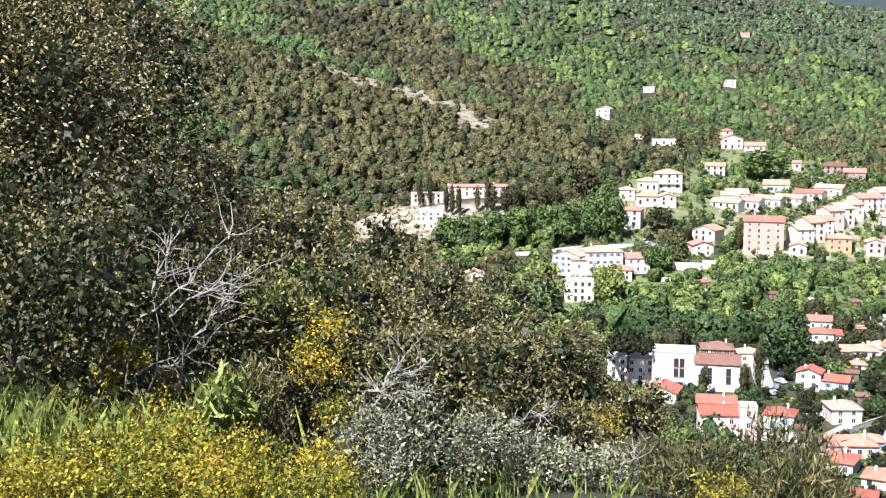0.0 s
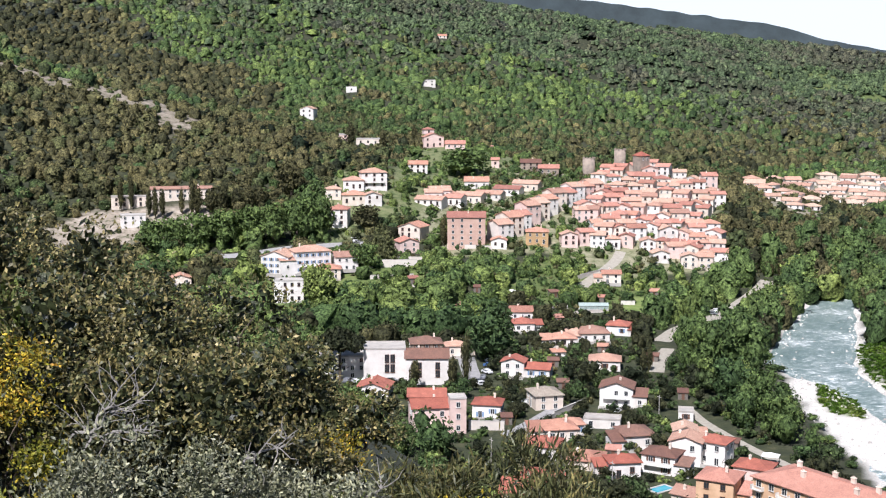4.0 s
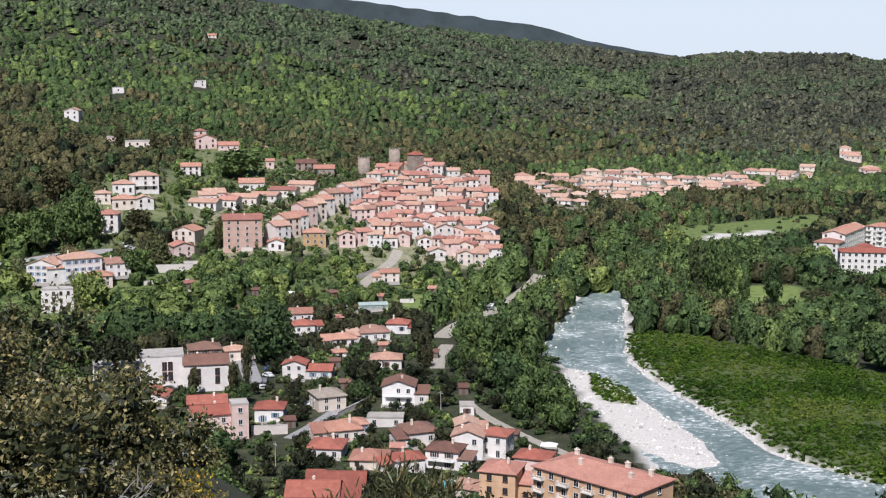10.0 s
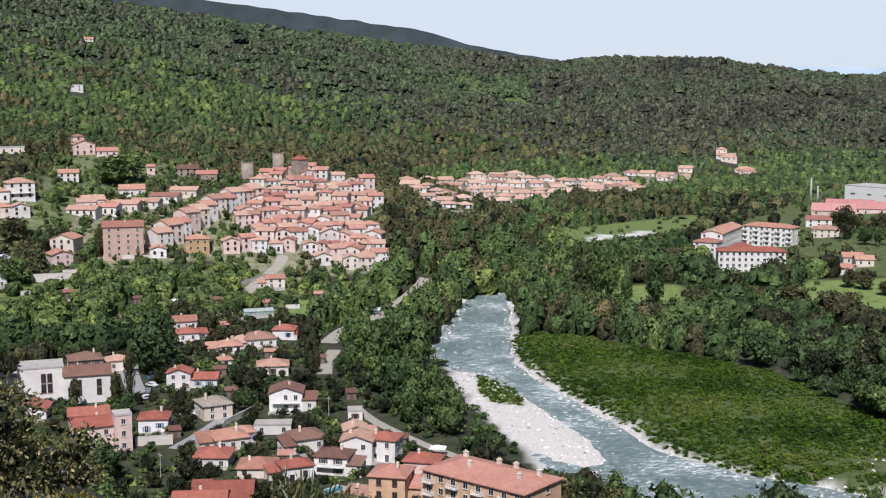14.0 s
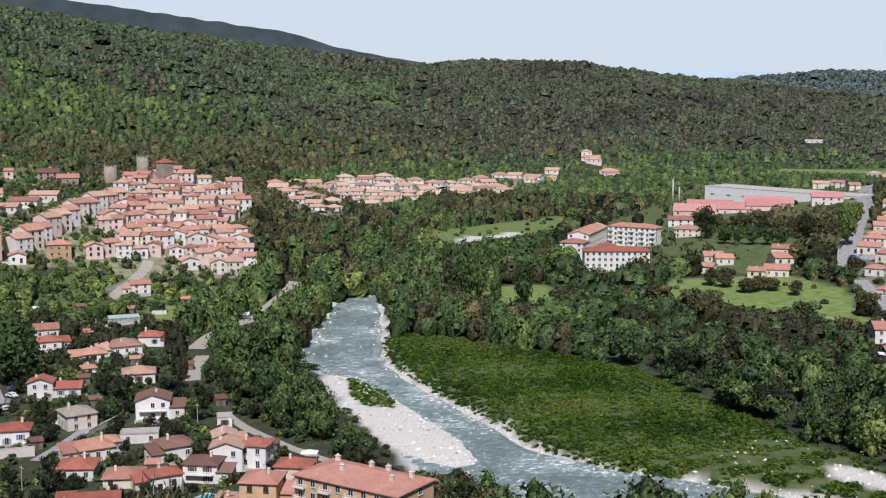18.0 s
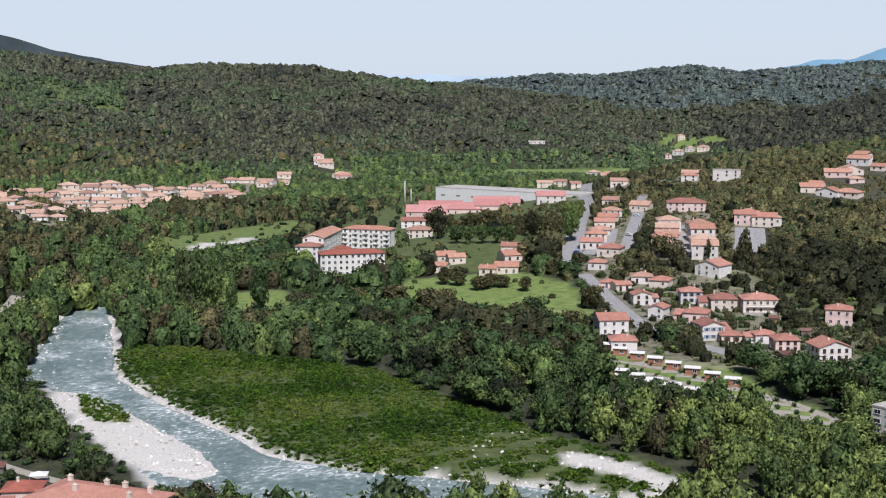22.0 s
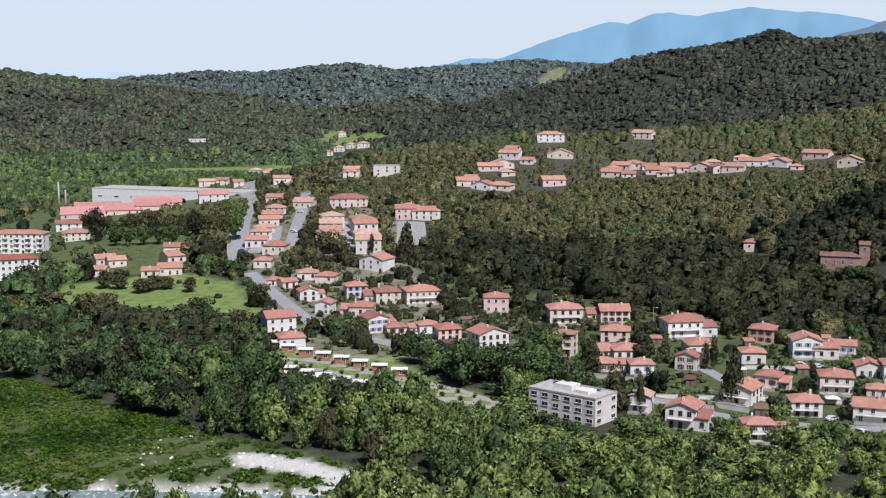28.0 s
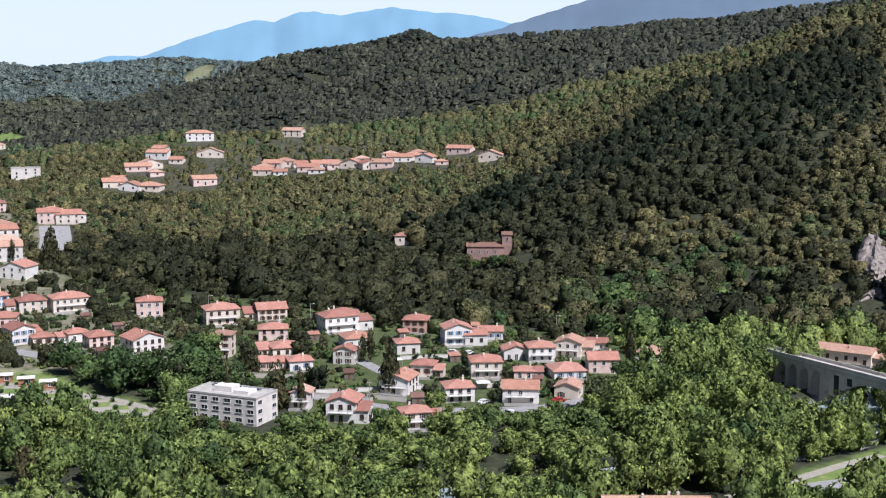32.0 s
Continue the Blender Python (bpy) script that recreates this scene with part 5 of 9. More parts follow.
house(402.7, 768.0, 12.0, 12.4, 2.4, -41, "W", "E", "h", 0, where=WHERE["estate"], group="houses of the new estate")
house(510.0, 934.5, 14.6, 13.2, 2.5, -13, "C", "E", "h", 0, where=WHERE["estate"], group="houses of the new estate")
house(531.3, 937.6, 10.6, 11.4, 2.4, -13, "C", "E", "h", 0, where=WHERE["estate"], group="houses of the new estate")
house(529.5, 905.0, 14.2, 13.2, 2.4, -44, "C", "P", "h", 0, where=WHERE["estate"], group="houses of the new estate")
house(555.4, 919.4, 14.0, 13.0, 2.8, -37, "C", "E", "g", 0, where=WHERE["estate"], group="houses of the new estate")
house(569.3, 914.9, 11.6, 11.8, 2.4, -44, "W", "E", "h", 0, where=WHERE["estate"], group="houses of the new estate")
house(585.9, 912.8, 13.4, 13.2, 2.7, -44, "C", "E", "g", 0, where=WHERE["estate"], group="houses of the new estate")
house(593.4, 893.6, 14.3, 13.1, 2.4, -39, "C", "E", "g", 0, where=WHERE["estate"], group="houses of the new estate")
house(610.0, 892.6, 12.2, 13.2, 2.4, -17, "C", "E", "g", 0, where=WHERE["estate"], group="houses of the new estate")
house(615.5, 873.1, 13.2, 11.4, 3.0, -36, "W", "E", "h", 0, where=WHERE["estate"], group="houses of the new estate")
house(362.8, 694.1, 10.3, 8.8, 2.4, -43, "C", "E", "g", 1, where=WHERE["estate"], group="houses of the new estate")
house(411.3, 760.4, 12.2, 11.0, 2.4, -25, "W", "E", "h", 0, where=WHERE["estate"], group="houses of the new estate")
house(503.5, 896.5, 10.1, 10.8, 2.7, -12, "W", "P", "h", 0, where=WHERE["estate"], group="houses of the new estate")
house(505.3, 868.0, 15.6, 13.2, 2.6, -22, "W", "E", "h", 0, where=WHERE["estate"], group="houses of the new estate")
house(529.9, 876.6, 11.2, 11.6, 2.4, -45, "C", "P", "g", 0, where=WHERE["estate"], group="houses of the new estate")
house(549.0, 876.0, 15.0, 13.2, 2.4, -37, "C", "E", "h", 0, where=WHERE["estate"], group="houses of the new estate")
house(556.8, 861.6, 12.4, 11.9, 2.4, -24, "W", "E", "g", 0, where=WHERE["estate"], group="houses of the new estate")
house(354.3, 673.4, 9.0, 7.8, 2.4, -36, "W", "E", "h", 1, where=WHERE["estate"], group="houses of the new estate")
house(372.1, 685.4, 8.3, 9.4, 2.4, -9, "W", "E", "h", 1, where=WHERE["estate"], group="houses of the new estate")
house(913.8, 1075.8, 17.3, 13.2, 4.1, -43, "C", "P", "h", 0, where=WHERE["estate"], group="houses of the new estate")
house(889.9, 1022.9, 18.5, 13.2, 4.0, -51, "C", "P", "h", 0, where=WHERE["estate"], group="houses of the new estate")
house(794.0, 999.1, 9.7, 11.0, 3.7, -18, "C", "P", "h", 0, where=WHERE["estate"], group="houses of the new estate")
house(764.5, 996.7, 10.4, 10.8, 3.7, -51, "C", "P", "h", 0, where=WHERE["estate"], group="houses of the new estate")
house(919.2, 1095.4, 11.8, 10.4, 4.2, -37, "C", "P", "h", 0, where=WHERE["estate"], group="houses of the new estate")
house(525.8, 394.2, 11.7, 12.1, 4.1, -68, "C", "T", "h", 1, where=WHERE["town"])
house(499.3, 382.3, 8.7, 8.5, 3.4, -63, "W", "T", "h", 1, where=WHERE["town"])
house(636.2, 421.3, 22.7, 12.6, 5.0, -56, "P", "T", "h", 1, where=WHERE["town"])
house(521.5, 329.8, 13.0, 12.1, 5.0, -88, "W", "T", "f", 1, where=WHERE["town"])
house(489.0, 348.5, 10.0, 8.6, 3.3, -54, "W", "P", "h", 1, where=WHERE["town"])
house(488.7, 337.4, 9.2, 9.5, 3.2, -69, "C", "T", "h", 1, where=WHERE["town"])
house(471.7, 355.4, 6.8, 6.5, 2.7, -65, "P", "T", "h", 1, where=WHERE["town"])
house(471.1, 347.3, 7.5, 6.5, 2.9, -32, "C", "T", "g", 1, where=WHERE["town"])
house(454.4, 324.4, 8.3, 7.1, 4.6, -42, "W", "T", "f", 2, where=WHERE["town"])
house(436.2, 302.4, 6.8, 7.7, 4.8, -75, "W", "T", "f", 2, where=WHERE["town"])
house(472.4, 310.8, 9.4, 9.2, 5.1, -47, "W", "T", "h", 2, where=WHERE["town"])
house(470.3, 293.0, 11.2, 11.0, 5.0, -48, "C", "T", "h", 2, where=WHERE["town"])
house(476.1, 278.7, 14.9, 11.0, 6.0, -48, "C", "T", "h", 2, where=WHERE["town"], balcony=1)
house(441.1, 287.0, 9.9, 9.7, 4.3, -67, "P", "T", "h", 2, where=WHERE["town"])
house(416.2, 265.3, 8.9, 10.0, 5.8, -37, "W", "T", "f", 2, where=WHERE["town"])
house(398.9, 299.6, 11.7, 11.0, 5.9, -39, "W", "T", "g", 2, where=WHERE["town"])
house(377.7, 278.3, 9.7, 9.2, 3.8, -46, "W", "T", "h", 2, where=WHERE["town"])
house(416.4, 256.0, 7.8, 7.7, 3.1, -48, "C", "T", "h", 2, where=WHERE["town"])
house(424.1, 246.1, 8.2, 7.0, 3.6, -42, "W", "T", "h", 2, where=WHERE["town"])
house(417.9, 233.7, 9.1, 9.6, 4.4, -46, "P", "T", "h", 2, where=WHERE["town"])
house(414.8, 214.4, 12.1, 11.0, 5.1, -38, "W", "T", "f", 2, where=WHERE["town"])
house(476.1, 241.6, 10.5, 8.9, 6.8, -63, "P", "T", "h", 2, where=WHERE["town"])
house(455.6, 450.5, 9.0, 7.6, 3.5, -63, "C", "O", "g", 1, where=WHERE["town"])
house(476.6, 458.7, 8.9, 8.6, 3.6, -37, "C", "O", "g", 1, where=WHERE["town"])
house(478.4, 468.4, 10.2, 10.1, 3.6, -35, "C", "O", "g", 1, where=WHERE["town"])
house(461.7, 421.8, 8.5, 7.2, 3.4, -60, "C", "O", "g", 1, where=WHERE["town"])
house(470.3, 417.5, 11.7, 10.2, 3.4, -50, "C", "O", "g", 1, where=WHERE["town"])
house(492.2, 434.5, 9.8, 11.2, 3.6, -28, "C", "O", "g", 1, where=WHERE["town"])
house(508.6, 448.2, 9.7, 9.1, 3.7, -56, "C", "O", "g", 1, where=WHERE["town"])
house(637.0, 454.2, 11.9, 12.1, 3.9, -69, "C", "P", "g", 1, where=WHERE["town"])
house(698.8, 522.7, 11.1, 11.0, 4.3, -63, "C", "P", "g", 0, where=WHERE["town"])
house(922.8, 767.3, 15.1, 11.0, 5.0, -50, "C", "P", "g", 0, where=WHERE["town"])
house(924.4, 749.7, 11.6, 10.7, 5.0, -57, "C", "P", "g", 0, where=WHERE["town"])
house(846.6, 671.5, 9.1, 9.7, 4.5, -35, "C", "P", "g", 0, where=WHERE["town"])
house(959.9, 723.5, 10.9, 10.8, 5.0, -42, "C", "P", "g", 0, where=WHERE["town"])
house(834.5, 616.6, 13.1, 11.0, 4.3, -53, "C", "P", "g", 0, where=WHERE["town"])
house(543.6, 553.5, 15.8, 11.0, 4.9, -44, "C", "P", "h", 1, where=WHERE["town"])
house(588.1, 604.7, 16.1, 11.0, 4.6, -44, "W", "T", "g", 0, where=WHERE["town"])
house(839.9, 552.3, 12.7, 10.8, 4.6, -57, "W", "T", "h", 0, where=WHERE["town"])
house(1283.3, 1079.2, 23.4, 11.0, 3.8, -50, "W", "P", "t", 0, where=WHERE["hill"])
house(883.7, 1011.3, 17.0, 11.0, 4.1, -41, "P", "T", "h", 0, where=WHERE["hill"])
house(913.9, 1081.3, 20.9, 11.0, 3.8, -40, "W", "P", "g", 0, where=WHERE["hill"])
house(621.5, 372.6, 11.8, 10.0, 5.9, -59, "P", "T", "g", 1, where=WHERE["town"])
house(626.3, 363.2, 13.4, 11.4, 5.2, -60, "C", "T", "g", 1, where=WHERE["town"])
house(852.9, 558.9, 15.1, 11.0, 3.9, -57, "C", "P", "g", 0, where=WHERE["town"])
house(831.1, 513.6, 20.6, 10.0, 7.5, -58, "W", "P", "t", 0, where=WHERE["town"])
house(1382.8, 924.2, 13.7, 11.0, 5.1, -67, "W", "E", "h", 0, where=WHERE["town"])
house(1409.5, 923.8, 10.3, 10.9, 5.2, -72, "W", "E", "h", 0, where=WHERE["town"])
house(1411.5, 905.1, 15.7, 11.0, 5.1, -60, "C", "P", "h", 0, where=WHERE["town"])
house(1504.2, 1001.7, 10.2, 10.4, 5.5, -44, "C", "P", "h", 0, where=WHERE["town"])
house(1354.0, 921.3, 8.3, 8.8, 5.0, -40, "C", "P", "h", 0, where=WHERE["town"])
house(1111.0, 853.9, 12.4, 11.0, 4.2, -73, "W", "E", "h", 0, where=WHERE["town"])
house(1111.0, 834.7, 11.4, 11.0, 4.2, -70, "W", "P", "h", 0, where=WHERE["town"])
house(841.3, 616.6, 7.9, 6.7, 3.2, -54, "C", "P", "h", 0, where=WHERE["town"])
house(469.4, 207.0, 13.6, 11.0, 6.5, -56, "C", "T", "h", 2, where=WHERE["town"], balcony=1)
house(484.2, 191.3, 12.1, 11.0, 4.7, -60, "C", "T", "g", 2, where=WHERE["town"])
house(446.6, 175.9, 10.9, 9.3, 4.4, -69, "P", "T", "h", 2, where=WHERE["town"])
house(421.1, 162.1, 10.4, 10.5, 3.3, -57, "C", "T", "h", 2, where=WHERE["town"])
house(397.2, 161.2, 8.9, 7.5, 3.1, -68, "P", "T", "h", 2, where=WHERE["town"])
house(414.5, 182.8, 7.8, 6.6, 7.9, -81, "C", "P", "h", 2, where=WHERE["town"], balcony=1)
house(400.2, 148.8, 8.0, 7.8, 3.5, -60, "W", "T", "h", 2, where=WHERE["town"])
house(467.6, 156.8, 14.0, 10.5, 6.3, -52, "W", "T", "h", 2, where=WHERE["town"], balcony=1)
house(486.8, 160.8, 13.3, 11.0, 3.3, -67, "W", "T", "h", 2, where=WHERE["town"])
house(440.9, 141.3, 10.2, 10.8, 3.8, -57, "W", "O", "h", 2, where=WHERE["town"])
house(413.2, 136.3, 7.5, 6.5, 4.8, -87, "G", "T", "f", 2, where=WHERE["town"])
house(434.7, 120.0, 8.4, 8.2, 4.1, -65, "W", "T", "h", 2, where=WHERE["town"])
house(472.9, 126.1, 9.4, 9.3, 5.3, -85, "B", "T", "h", 2, where=WHERE["town"])
house(454.0, 105.9, 10.4, 10.2, 6.4, -67, "W", "T", "f", 2, where=WHERE["town"], balcony=1)
house(454.2, 98.8, 8.4, 7.1, 4.2, -68, "W", "T", "g", 2, where=WHERE["town"])
house(465.9, 94.9, 8.8, 7.5, 3.5, -78, "W", "T", "g", 2, where=WHERE["town"])
house(434.0, 80.2, 8.9, 7.6, 3.6, -70, "W", "T", "f", 2, where=WHERE["town"])
house(434.0, 71.2, 9.5, 9.3, 5.2, -71, "W", "T", "h", 2, where=WHERE["town"], balcony=1)
house(443.6, 61.8, 9.3, 9.1, 5.3, -92, "C", "P", "f", 2, where=WHERE["town"], balcony=1)
house(456.2, 53.7, 8.1, 6.9, 2.9, -83, "C", "T", "g", 2, where=WHERE["town"])
house(421.6, 48.0, 10.1, 9.6, 4.7, -76, "P", "T", "g", 2, where=WHERE["town"])
house(411.4, 58.9, 10.9, 11.0, 2.7, -67, "W", "T", "h", 2, where=WHERE["town"])
house(404.7, 85.0, 10.3, 9.4, 5.7, -73, "C", "T", "h", 2, where=WHERE["town"], balcony=1)
house(401.0, 105.1, 7.7, 7.7, 4.2, -87, "C", "T", "h", 2, where=WHERE["town"])
house(378.2, 107.6, 9.5, 10.7, 4.7, -94, "W", "O", "f", 2, where=WHERE["town"], balcony=1)
house(371.9, 87.2, 9.0, 8.8, 4.6, -67, "W", "T", "h", 2, where=WHERE["town"], balcony=1)
house(375.1, 68.1, 11.0, 9.4, 4.6, -80, "W", "O", "g", 2, where=WHERE["town"], balcony=1)
house(383.9, 54.3, 7.6, 7.7, 3.6, -94, "C", "P", "f", 2, where=WHERE["town"])
house(342.0, 114.2, 8.8, 9.3, 6.0, -87, "W", "T", "f", 2, where=WHERE["town"], balcony=1)
house(338.6, 92.4, 8.3, 7.0, 4.9, -63, "W", "T", "h", 2, where=WHERE["town"], balcony=1)
house(352.5, 131.1, 6.4, 6.5, 4.9, -80, "W", "P", "f", 2, where=WHERE["town"], balcony=1)
house(406.3, 72.1, 6.8, 6.5, 2.6, -80, "P", "T", "h", 2, where=WHERE["town"])
house(436.1, 33.1, 8.5, 8.9, 4.0, -101, "W", "P", "f", 2, where=WHERE["town"])
house(455.8, -33.9, 20.4, 9.0, 4.2, -112, "C", "P", "g", 2, where=WHERE["town"])
house(276.6, 20.9, 23.6, 10.0, 3.4, -78, "C", "P", "g", 2, where=WHERE["town"], chimneys=3)
house(947.3, 427.4, 22.2, 12.1, 5.6, -64, "W", "O", "h", 0, where=WHERE["spur"], group="houses on the spur")
house(966.7, 354.2, 16.2, 12.1, 4.4, -88, "C", "P", "g", 0, where=WHERE["spur"], group="houses on the spur")
house(866.9, 424.1, 16.8, 12.1, 4.2, -86, "W", "O", "g", 0, where=WHERE["spur"], group="houses on the spur")
house(819.1, 417.6, 18.3, 12.1, 3.3, -61, "P", "O", "g", 0, where=WHERE["spur"], group="houses on the spur")
house(831.5, 414.5, 16.4, 12.1, 3.4, -55, "C", "P", "f", 0, where=WHERE["spur"], group="houses on the spur")
house(752.8, 402.7, 14.3, 12.1, 3.7, -54, "C", "O", "g", 0, where=WHERE["spur"], group="houses on the spur")
house(750.6, 388.3, 13.9, 12.1, 3.0, -83, "W", "O", "f", 0, where=WHERE["spur"], group="houses on the spur")
house(756.2, 378.3, 16.5, 12.1, 3.0, -83, "C", "O", "h", 0, where=WHERE["spur"], group="houses on the spur")
house(789.1, 355.1, 16.1, 12.1, 4.0, -52, "P", "O", "g", 0, where=WHERE["spur"], group="houses on the spur")
house(885.6, 391.5, 19.7, 12.1, 2.8, -69, "C", "P", "f", 0, where=WHERE["spur"], group="houses on the spur")
house(834.2, 329.1, 14.4, 12.1, 3.5, -81, "C", "O", "g", 0, where=WHERE["spur"], group="houses on the spur")
house(861.6, 331.8, 14.1, 12.1, 3.7, -87, "P", "O", "g", 0, where=WHERE["spur"], group="houses on the spur")
house(873.7, 328.0, 14.7, 12.1, 3.7, -79, "C", "P", "h", 0, where=WHERE["spur"], group="houses on the spur")
house(844.9, 300.1, 15.8, 12.1, 3.5, -67, "P", "O", "g", 0, where=WHERE["spur"], group="houses on the spur")
house(863.3, 294.5, 18.0, 12.1, 3.3, -68, "W", "O", "g", 0, where=WHERE["spur"], group="houses on the spur")
house(857.5, 281.8, 15.3, 12.1, 3.2, -71, "P", "P", "h", 0, where=WHERE["spur"], group="houses on the spur")
house(858.0, 271.2, 15.1, 12.1, 3.5, -87, "C", "O", "f", 0, where=WHERE["spur"], group="houses on the spur")
house(852.4, 257.4, 13.3, 12.1, 3.5, -54, "C", "O", "f", 0, where=WHERE["spur"], group="houses on the spur")
house(853.0, 247.6, 14.9, 12.1, 3.5, -82, "P", "P", "g", 0, where=WHERE["spur"], group="houses on the spur")
house(905.1, 249.1, 19.4, 12.1, 4.1, -73, "W", "O", "g", 0, where=WHERE["spur"], group="houses on the spur")
house(914.1, 240.5, 15.3, 12.1, 4.1, -75, "C", "O", "h", 0, where=WHERE["spur"], group="houses on the spur")
house(886.1, 223.8, 13.5, 12.1, 3.9, -97, "W", "O", "f", 0, where=WHERE["spur"], group="houses on the spur")
house(938.0, 210.0, 19.4, 12.1, 3.4, -97, "P", "O", "g", 0, where=WHERE["spur"], group="houses on the spur")
house(891.4, 177.7, 18.0, 12.1, 3.6, -86, "C", "O", "f", 0, where=WHERE["spur"], group="houses on the spur")
house(630.4, 375.9, 14.2, 12.1, 4.5, -60, "C", "O", "h", 1, where=WHERE["spur"], group="houses on the spur")
house(630.5, 364.0, 14.9, 12.1, 4.2, -54, "W", "P", "h", 1, where=WHERE["spur"], group="houses on the spur")
house(892.1, 435.0, 10.5, 11.8, 2.9, -84, "W", "O", "g", 0, where=WHERE["spur"], group="houses on the spur")
house(855.1, 404.4, 9.9, 10.5, 2.7, -80, "C", "O", "g", 0, where=WHERE["spur"], group="houses on the spur")
house(804.5, 397.1, 9.8, 9.9, 2.6, -52, "P", "P", "h", 0, where=WHERE["spur"], group="houses on the spur")
house(772.0, 408.4, 9.1, 10.0, 2.6, -80, "P", "O", "g", 0, where=WHERE["spur"], group="houses on the spur")
house(853.8, 336.0, 8.5, 9.8, 2.6, -90, "P", "P", "h", 0, where=WHERE["spur"], group="houses on the spur")
house(832.2, 316.1, 9.9, 8.5, 2.6, -69, "W", "O", "g", 0, where=WHERE["spur"], group="houses on the spur")
house(874.1, 316.5, 10.9, 10.7, 2.6, -61, "W", "O", "g", 0, where=WHERE["spur"], group="houses on the spur")
house(834.4, 290.0, 10.8, 10.1, 2.6, -78, "W", "P", "h", 0, where=WHERE["spur"], group="houses on the spur")
house(877.9, 293.9, 12.3, 10.6, 2.6, -72, "W", "P", "g", 0, where=WHERE["spur"], group="houses on the spur")
house(920.6, 283.1, 11.1, 11.0, 2.8, -84, "W", "P", "h", 0, where=WHERE["spur"], group="houses on the spur")
house(944.0, 267.2, 11.3, 11.2, 2.8, -85, "C", "P", "h", 0, where=WHERE["spur"], group="houses on the spur")
house(946.5, 245.2, 11.2, 11.2, 2.8, -64, "W", "P", "h", 0, where=WHERE["spur"], group="houses on the spur")
house(874.0, 210.0, 9.2, 7.8, 2.6, -69, "P", "O", "h", 0, where=WHERE["spur"], group="houses on the spur")
house(659.3, 180.3, 10.7, 9.1, 4.3, -75, "C", "O", "h", 1, where=WHERE["hill"])


# low joined houses and shops round the square of the town beyond the park
for k in range(5):
    house(540 + 11.5 * k, 371 + 7.2 * k, 12.5, 11.0, (5.4, 6.4, 4.8)[k % 3], -54 + 6 * (k % 3), "CWPCW"[k], "POPEP"[k], "ghg"[k % 3], 1, where="round the square of the town", name="row_house")
for k in range(4):
    house(547 + 14.5 * k, 351 + 10.5 * k, 13.0, 11.5, (6.6, 5.4)[k % 2], -56 + 5 * k, "WCWC"[k], "PEOP"[k], "gh"[k % 2], 1, where="round the square of the town", name="row_house")
for k in range(6):
    house(534 + 15 * k, 413 + 8.5 * k, 11.5, 9.5, (3.6, 4.6, 3.2, 4.0)[k % 4], -58 + 7 * (k % 2), "WCWCPW"[k], "TOPTOP"[k], "ghhg"[k % 4], 1, where="along the main road of the town", name="row_house")


# ---- larger buildings ----
def long_block(a, b, depth, h, wall, roof, kind, label, storeys, gap=3.2, balconies=False, name="apartment_building", base=0.0, win=(1.2, 1.4), deck=None):
    """A building whose front foot runs from a to b (as seen from its front, left to right); it reaches back by depth."""
    ax, ay, bx, by = *a, *b
    w = math.hypot(bx - ax, by - ay)
    turn = math.degrees(math.atan2(by - ay, bx - ax))
    nx, ny = -(by - ay) / w, (bx - ax) / w
    cx, cy = (ax + bx) / 2 + nx * depth / 2, (ay + by) / 2 + ny * depth / 2
    ob = thing(name, cx, cy, base, turn, label, "building")
    n = max(1, round(w / depth))
    for i in range(n):
        k = (i + 0.5) / n
        HOUSES.append((ax + (bx - ax) * k + nx * depth / 2, ay + (by - ay) * k + ny * depth / 2, depth / 2 + 1))
    part("wall", body_shape(kind, w, depth, h).mesh("wall", WALLS[wall]), ob)
    part("roof", roof_shape(kind, w, depth, h, 0.5, 0.3).mesh("roof", deck or concrete if kind == "t" else ROOFS[roof]), ob)
    step = h / storeys
    for wide, (fx, fy), ang in ((w, (0, -depth / 2), 0), (depth, (w / 2, 0), 90), (depth, (-w / 2, 0), -90)):
        n = max(1, int(wide / gap))
        for k in range(storeys):
            for i in range(n):
                off = (i + 0.5) / n * wide - wide / 2
                ca, sa = math.cos(radians(ang)), math.sin(radians(ang))
                if ang and i % 2:
                    continue
                add_window(ob, (fx + off * ca, fy + off * sa, step * (k + 0.55)), ang, *win)
                if balconies and ang == 0 and i % 2 == 0 and k:
                    key = "balcony" + name
                    if key not in WINDOW_MESHES:
                        s = Shape().box(-1.5, -1.1, -0.12, 1.5, 0, 0).box(-1.5, -1.1, 0.85, 1.5, -1.04, 0.93)
                        for j in range(11):
                            s.box(-1.5 + j * 0.29, -1.1, 0, -1.46 + j * 0.29, -1.05, 0.86)
                        s.box(-1.5, -1.1, 0.0, -1.45, 0, 0.9).box(1.45, -1.1, 0.0, 1.5, 0, 0.9)
                        WINDOW_MESHES[key] = s.mesh("balcony", paint_white)
                    part("balcony", WINDOW_MESHES[key], ob, at=(fx + off, fy, step * (k + 0.1)))
    return ob


def roof_stacks(ob, places):
    for x, y, z in places:
        if "c2" not in chimney_mesh:
            chimney_mesh["c2"] = Shape().box(-0.5, -0.35, -1.2, 0.5, 0.35, 0.8).box(-0.6, -0.45, 0.8, 0.6, 0.45, 0.92).tube(-0.2, 0, 0.92, 1.3, 0.13, 0.13, 8).tube(0.2, 0, 0.92, 1.3, 0.13, 0.13, 8).mesh("chimney", WALLS["C"])
        part("chimney", chimney_mesh["c2"], ob, at=(x, y, z))


ob = long_block((121.5, 246.0), (132.5, 220.5), 14, 11.3, "A", "T", "h", "long apricot apartment building with red hipped roof and balconies", 4, 3.3, True)
